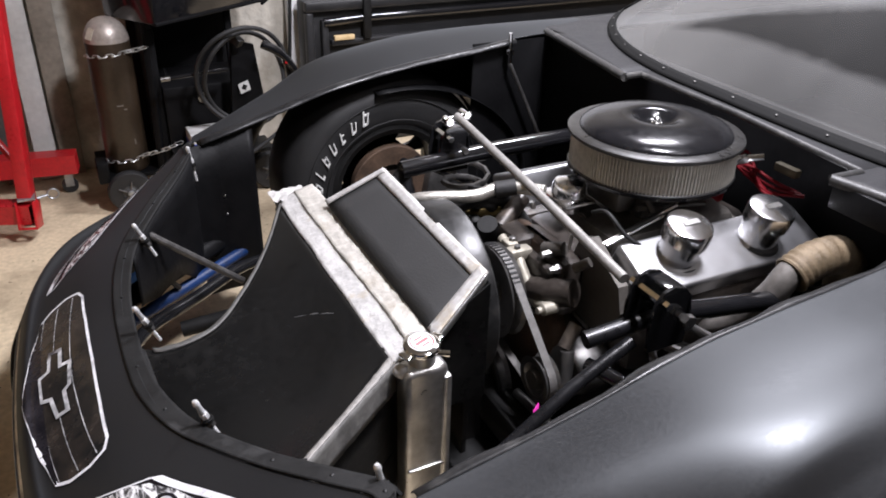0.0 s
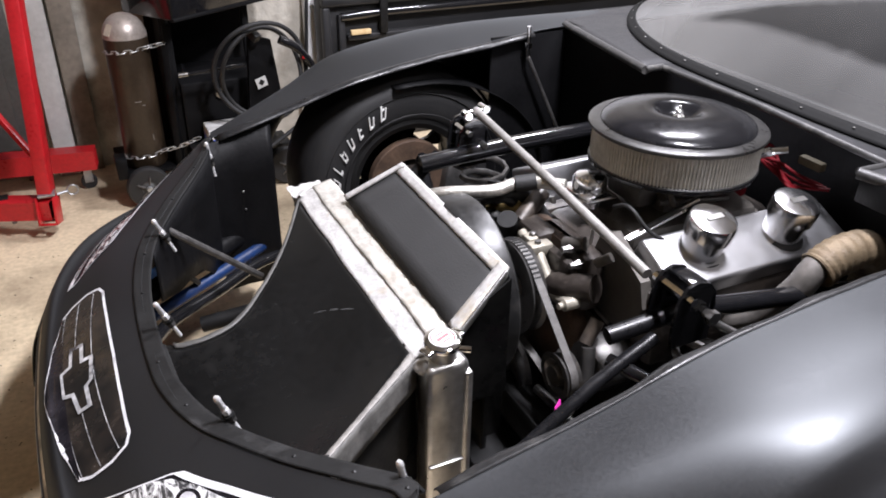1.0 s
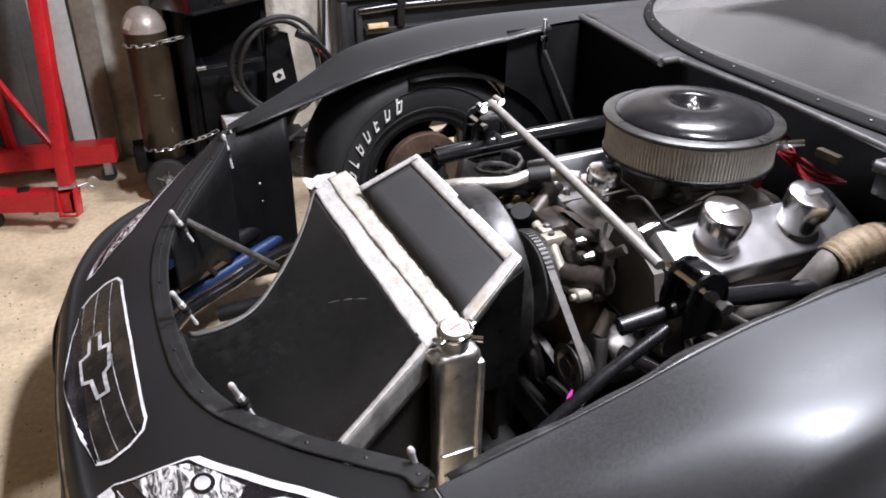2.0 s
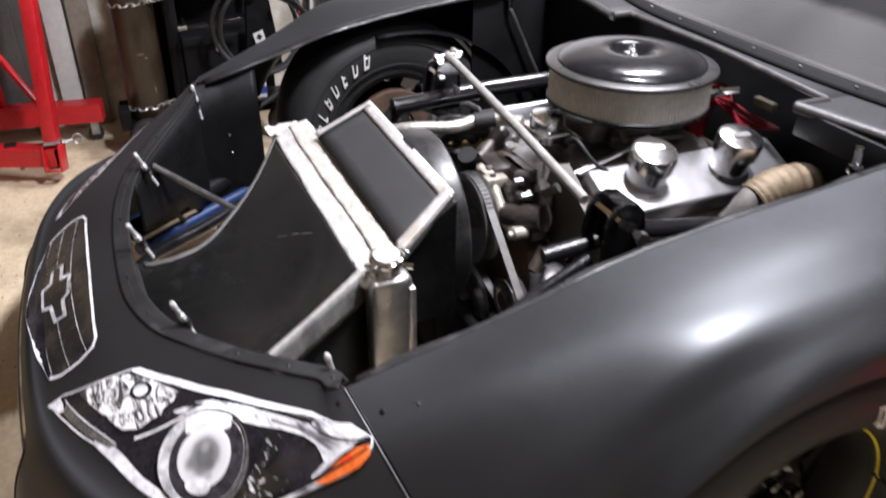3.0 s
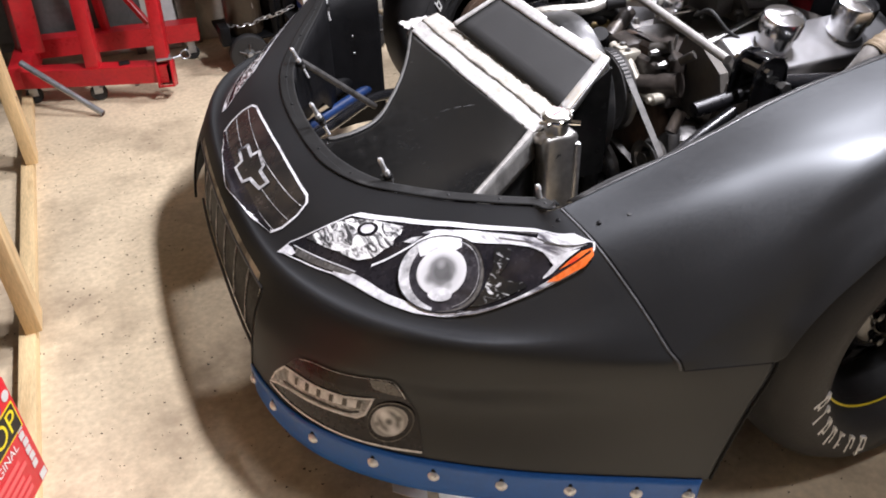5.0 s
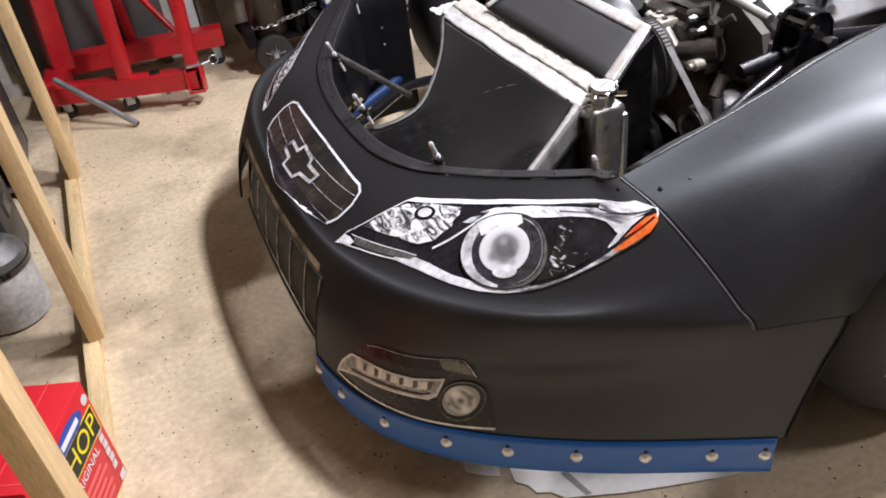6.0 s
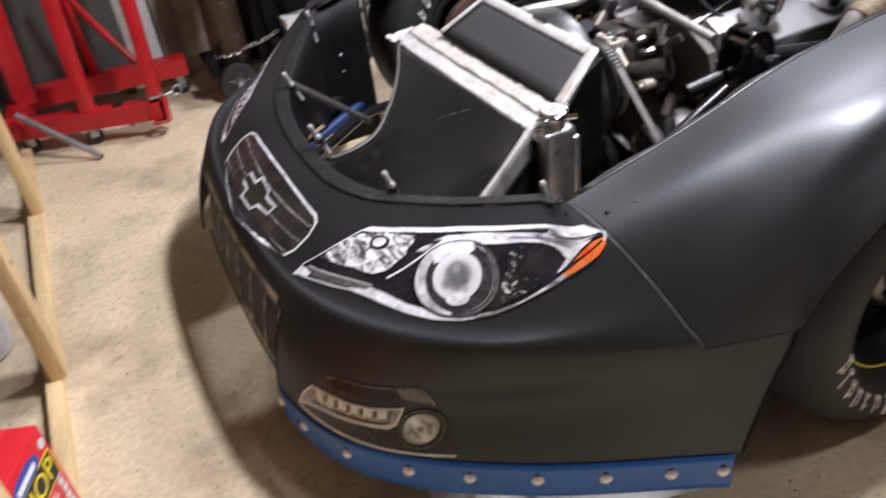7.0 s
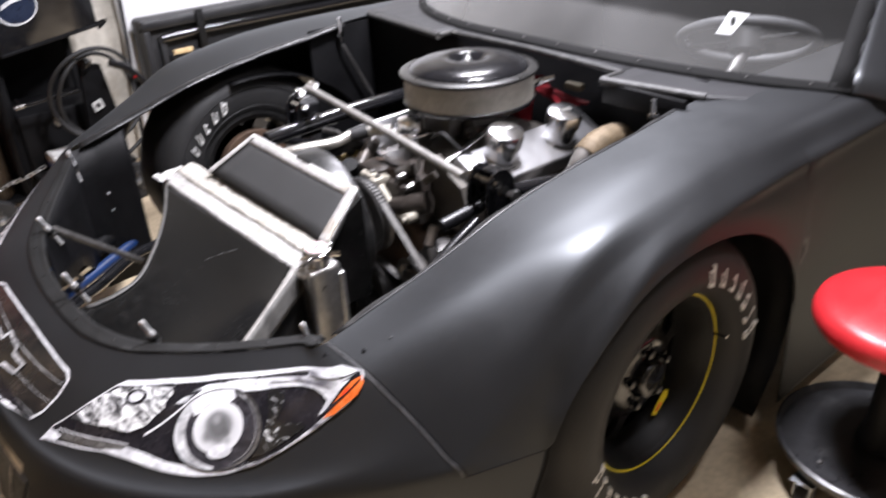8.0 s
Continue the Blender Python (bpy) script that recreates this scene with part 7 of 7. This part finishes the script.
def round_front(z, tilt):
    return [(bx - brr * 1.03 * math.cos(radians(q)), by - brr * 1.03 * math.sin(radians(q)), z + tilt * q / 180) for q in (-10, 25, 60, 95, 130)]


chain("chain", round_front(0.575, 0.02) + [(0.53, 1.64, 0.60)], 0.002, 0.024)
chain("chain", round_front(0.185, 0.02) + [(0.60, 1.60, 0.245)], 0.008, 0.024)

welder = thing("welder", "black wire welder with a sloped front and white label", "welder")
part("case", cat(box(0.56, 1.62, 0.137, 0.90, 1.90, 0.45, 0.012)), dead_black, welder)
part("front_panel", slab([(0.0, 0.0), (0.16, 0.0), (0.12, 0.30), (0.03, 0.33)], 0, 0.02, Matrix(((0.93, 0, 0.1, 0.775), (0.25, 0, -1, 1.53), (0, 1, 0, 0.30), (0, 0, 0, 1)))), dead_black, welder)
part("label_plate", box(-0.021, -0.001, -0.019, 0.021, 0.001, 0.019, 0, pose(0.835, 1.512, 0.455, 0, -14, 14)), sign_white, welder, "small white label")
part("label_print", box(-0.009, -0.001, -0.009, 0.009, 0.001, 0.009, 0, pose(0.835, 1.5105, 0.455, 0, 31, 14)), box_black, welder)
wm_ = Matrix(((0.845, -0.535, 0, 0.47), (0.535, 0.845, 0, 1.48), (0, 0, 1, 0.69), (0, 0, 0, 1)))
upper = part("upper_case", box(0.105, 0.0, 0.0, 0.63, 0.27, 0.36, 0.012, wm_), gloss_black, welder, "glossy black welder case", 40)
part("bottom_rail", box(0.105, -0.006, 0.0, 0.65, 0.02, 0.012, 0.003, wm_), dead_black, upper)
part("corner_tip", moved(slab([(0.0, -0.016), (0.05, 0.004), (0.046, 0.016), (0.0, 0.014)], 0, 0.012, Matrix(((1, 0, 0, 0.63), (0, 0, 1, -0.004), (0, 1, 0, 0.004), (0, 0, 0, 1)))), wm_), dead_black, upper)
front = wm_ @ Matrix(((1, 0, 0, 0.235), (0, 0, -1, -0.0008), (0, 1, 0, 0.155), (0, 0, 0, 1)))
oval = [(0.1 * math.cos(k * math.pi / 20), 0.062 * math.sin(k * math.pi / 20)) for k in range(40)]
part("badge_rim", moved(slab(oval, 0, 0.0016), front), white_print, upper, "plain white oval rim")
part("badge_face", moved(slab([(x * 0.95, y * 0.92) for x, y in oval], 0.0016, 0.0024), front), surface("badge_ink", (0.008, 0.014, 0.032), 0.3, 0, 0.3, 20, 90, 0.02), upper, "plain dark blue oval")
part("badge_bar", moved(slab([(-0.075, 0.002), (-0.02, 0.018), (0.045, 0.022), (0.03, 0.032), (-0.03, 0.03), (-0.07, 0.018)], 0.0024, 0.003), front), print_silver, upper)
part("cable_hook", bar((0.80, 1.52, 0.655), (0.83, 1.48, 0.62), 0.03, 0.03), bay_black, welder)
part("dial", lathe([(0.02, 0), (0.018, 0.012), (0, 0.013)], 16, at_y((0.70, 1.62, 0.40), -1)), steel, welder)
tray_box = thing("parts_box", "white and blue carton on the cart tray", "box")
part("carton", box(0.62, 1.50, 0.22, 0.84, 1.61, 0.30, 0.004, pose(0, 0, 0)), sign_white, tray_box)
part("band", box(0.619, 1.499, 0.235, 0.841, 1.611, 0.265, 0.002), box_blue, tray_box)
part("tray_shelf", box(0.56, 1.48, 0.205, 0.92, 1.62, 0.22, 0.003), bay_black, cart)
cable = thing("welding_cable", "coiled black rubber welding cable with torch", "cable")
loops = []
for k in range(2):
    r = 0.155 + 0.012 * k
    loops.append(tube([(0.83 + r * (0.92 + 0.08 * k) * math.cos(q * math.pi / 24), 1.47 - 0.012 * k + 0.03 * math.sin(q * math.pi / 12 + k), 0.50 + 0.012 * k + r * 1.05 * math.sin(q * math.pi / 24)) for q in range(48)], 0.0085, 8, 0, True, True))
for piece in loops:
    part("coil", piece, rubber, cable, "", 60)
part("tail", tube([(0.98, 1.47, 0.55), (1.03, 1.48, 0.47), (1.02, 1.47, 0.36), (0.93, 1.46, 0.28), (0.72, 1.45, 0.18), (0.66, 1.47, 0.30)], 0.008, 8, 6), rubber, cable, "", 60)
part("torch", tube([(0.90, 1.455, 0.62), (0.96, 1.45, 0.585), (1.01, 1.45, 0.52), (1.03, 1.45, 0.44)], [0.016] * 7 + [0.013] * 6 + [0.010] * 6, 10, 6), gloss_black, cable, "", 60)
part("trigger", box(0.975, 1.44, 0.545, 0.985, 1.452, 0.565, 0.002), red_paint, cable)

# White sheet and black truck-bed panel along the far wall.
sheet_w = thing("white_board", "large white board leaning on the far wall", "board")
part("board", box(1.16, 2.03, 0.0, 3.9, 2.06, 1.5, 0.004), surface("white_melamine", (0.8, 0.8, 0.8), 0.4, 0, 0.04, 6, 60, 0.03), sheet_w)
cover_b = thing("bed_cover", "black ribbed plastic truck bed cover on edge", "bed cover")
part("shell", box(1.19, 1.90, 0.0, 3.7, 2.0, 0.665, 0.02), trim_black, cover_b)
part("rim", cat(box(1.19, 1.86, 0.62, 3.7, 1.90, 0.665, 0.012), box(1.19, 1.86, 0.0, 1.225, 1.90, 0.62, 0.01)), trim_black, cover_b)
part("rib", box(1.26, 1.868, 0.10, 1.29, 1.90, 0.585, 0.008), trim_black, cover_b)
part("rail", tube([(1.27, 1.872, 0.575), (1.45, 1.868, 0.585), (3.6, 1.87, 0.585)], 0.018, 12), gloss_black, cover_b)
part("ledge", box(1.30, 1.865, 0.475, 3.6, 1.90, 0.50, 0.006), trim_black, cover_b)
part("strap", box(1.44, 1.845, 0.50, 1.475, 1.87, 0.68, 0.006), bay_black, cover_b)
part("tan_block", box(1.31, 1.855, 0.50, 1.40, 1.875, 0.52, 0.003), pine_flat, cover_b)
hose = thing("air_hose", "black hose hanging along the white board", "hose")
part("line", tube([(1.15, 2.01, 1.2), (1.175, 2.012, 0.8), (1.15, 2.0, 0.4), (1.12, 1.98, 0.05), (1.16, 1.94, 0.008), (1.25, 1.80, 0.008)], 0.008, 8, 6), rubber, hose, "", 60)

# Roller stool.
stool = thing("roller_stool", "round red vinyl mechanic stool with a black tray base", "stool")
sx, sy = 1.50, -1.235
part("seat", lathe([(0.0, 0.40), (0.15, 0.40), (0.172, 0.405), (0.182, 0.42), (0.184, 0.435), (0.178, 0.452), (0.16, 0.464), (0.1, 0.472), (0, 0.475)], 48, pose(sx, sy, 0)), seat_red, stool, "glossy red padded seat", 40)
part("seat_pan", lathe([(0.03, 0.38), (0.14, 0.385), (0.15, 0.398), (0.12, 0.4)], 40, pose(sx, sy, 0)), bay_black, stool)
part("post", rod((sx, sy, 0.10), (sx, sy, 0.39), 0.022, 16), chrome, stool)
part("shroud", lathe([(0.05, 0.12), (0.036, 0.18), (0.032, 0.30)], 24, pose(sx, sy, 0)), bay_black, stool)
part("tray", lathe([(0.0, 0.095), (0.19, 0.095), (0.205, 0.10), (0.21, 0.12), (0.205, 0.122), (0.198, 0.105), (0.0, 0.103)], 56, pose(sx, sy, 0)), surface("scuffed_black_tray", (0.03, 0.03, 0.032), 0.35, 0, 0.35, 8, 70, 0.15, stain=(0.10, 0.10, 0.10), stain_at=0.62), stool, "round black tool tray", 40)
for k in range(5):
    q = radians(72 * k + 15)
    px, py = sx + 0.185 * math.cos(q), sy + 0.185 * math.sin(q)
    part("base_arm", bar((sx, sy, 0.085), (px, py, 0.08), 0.03, 0.015), bay_black, stool)
    caster(stool, px, py, 0.078, 0.028)
part("tray_screw", lathe([(0.006, 0.106), (0.005, 0.11), (0, 0.111)], 10, pose(sx - 0.14, sy + 0.06, 0)), steel, stool)

# Pool of light on the floor under the nose, laid as thin pale plates.
strip = thing("floor_light_patch", "pale patch for the light on the floor under the nose", "metal strip")
pale = surface("light_patch_pale", (0.86, 0.83, 0.77), 0.5, 0, 0.12, 9, 60, 0.1, stain=(0.42, 0.38, 0.32), stain_at=0.6)
part("sheet", slab([(0.262, -0.66), (0.252, -0.715), (0.27, -0.735), (0.276, -0.758), (0.30, -0.77), (0.318, -0.795), (0.345, -0.806), (0.42, -0.838), (0.51, -0.868), (0.6, -0.897), (0.64, -0.905), (0.6, -0.84), (0.42, -0.72)], 0.0005, 0.003), pale, strip)
part("light_patch_corner", slab([(0.19, -0.60), (0.178, -0.645), (0.205, -0.672), (0.234, -0.69), (0.243, -0.66), (0.235, -0.61)], 0.0005, 0.0026), pale, strip)
# Grey sliver for the shadow line across the bright patch.
part("patch_shadow_line", slab([(0.338, -0.742), (0.352, -0.742), (0.366, -0.81), (0.354, -0.808)], 0.003, 0.0034), surface("shadow_line_grey", (0.3, 0.28, 0.25), 0.6, 0, 0.3, 20, 90, 0.1), strip)

# Grit and chips on the floor.
rng = random.Random(5)
chips = []
for k in range(2000):
    x, y = rng.uniform(-0.7, 1.0), rng.uniform(-1.15, 1.4)
    s = rng.choice((0.0009, 0.0012, 0.0016, 0.002, 0.003))
    chips.append(moved(([(-s, -s * 0.6, 0), (s * 1.3, -s * 0.5, 0), (s * 0.4, s, 0), (0, 0, s * 0.7)], [(0, 1, 3), (1, 2, 3), (2, 0, 3), (2, 1, 0)]), pose(x, y, 0.0005, 0, 0, rng.uniform(0, 360))))
tagged(part("floor_grit", cat(*chips), surface("dark_grit", (0.06, 0.045, 0.03), 0.8, 0, 0.5, 60, 200, 0.2), None, "", 0), "dark grit and chips scattered on the floor", "grit", kind="stuff")

# Unseen ceiling fixtures at the lamps; the third only dresses the added fill.
glow = bpy.data.materials.new("lit_tube")
glow.use_nodes = True
ge = glow.node_tree.nodes["Principled BSDF"]
ge.inputs["Emission Color"].default_value, ge.inputs["Emission Strength"].default_value = (1, 0.97, 0.98, 1), 6
for lx, ly, lz, ll, lw, watts, turn in LAMPS:
    fx_ = thing("unseen_ceiling_light", "white twin-tube ceiling light out of view, the last one added fill", "ceiling light", "ceiling lights")
    m = pose(lx, ly, 0, 0, 0, turn)
    part("housing", box(-ll / 2, -lw / 2, lz + 0.05, ll / 2, lw / 2, 2.798, 0.004, m), sign_white, fx_)
    for s in (-0.25, 0.25):
        part("tube", moved(rod((-ll / 2 + 0.02, lw * s, lz + 0.03), (ll / 2 - 0.02, lw * s, lz + 0.03), 0.013, 12), m), glow, fx_)
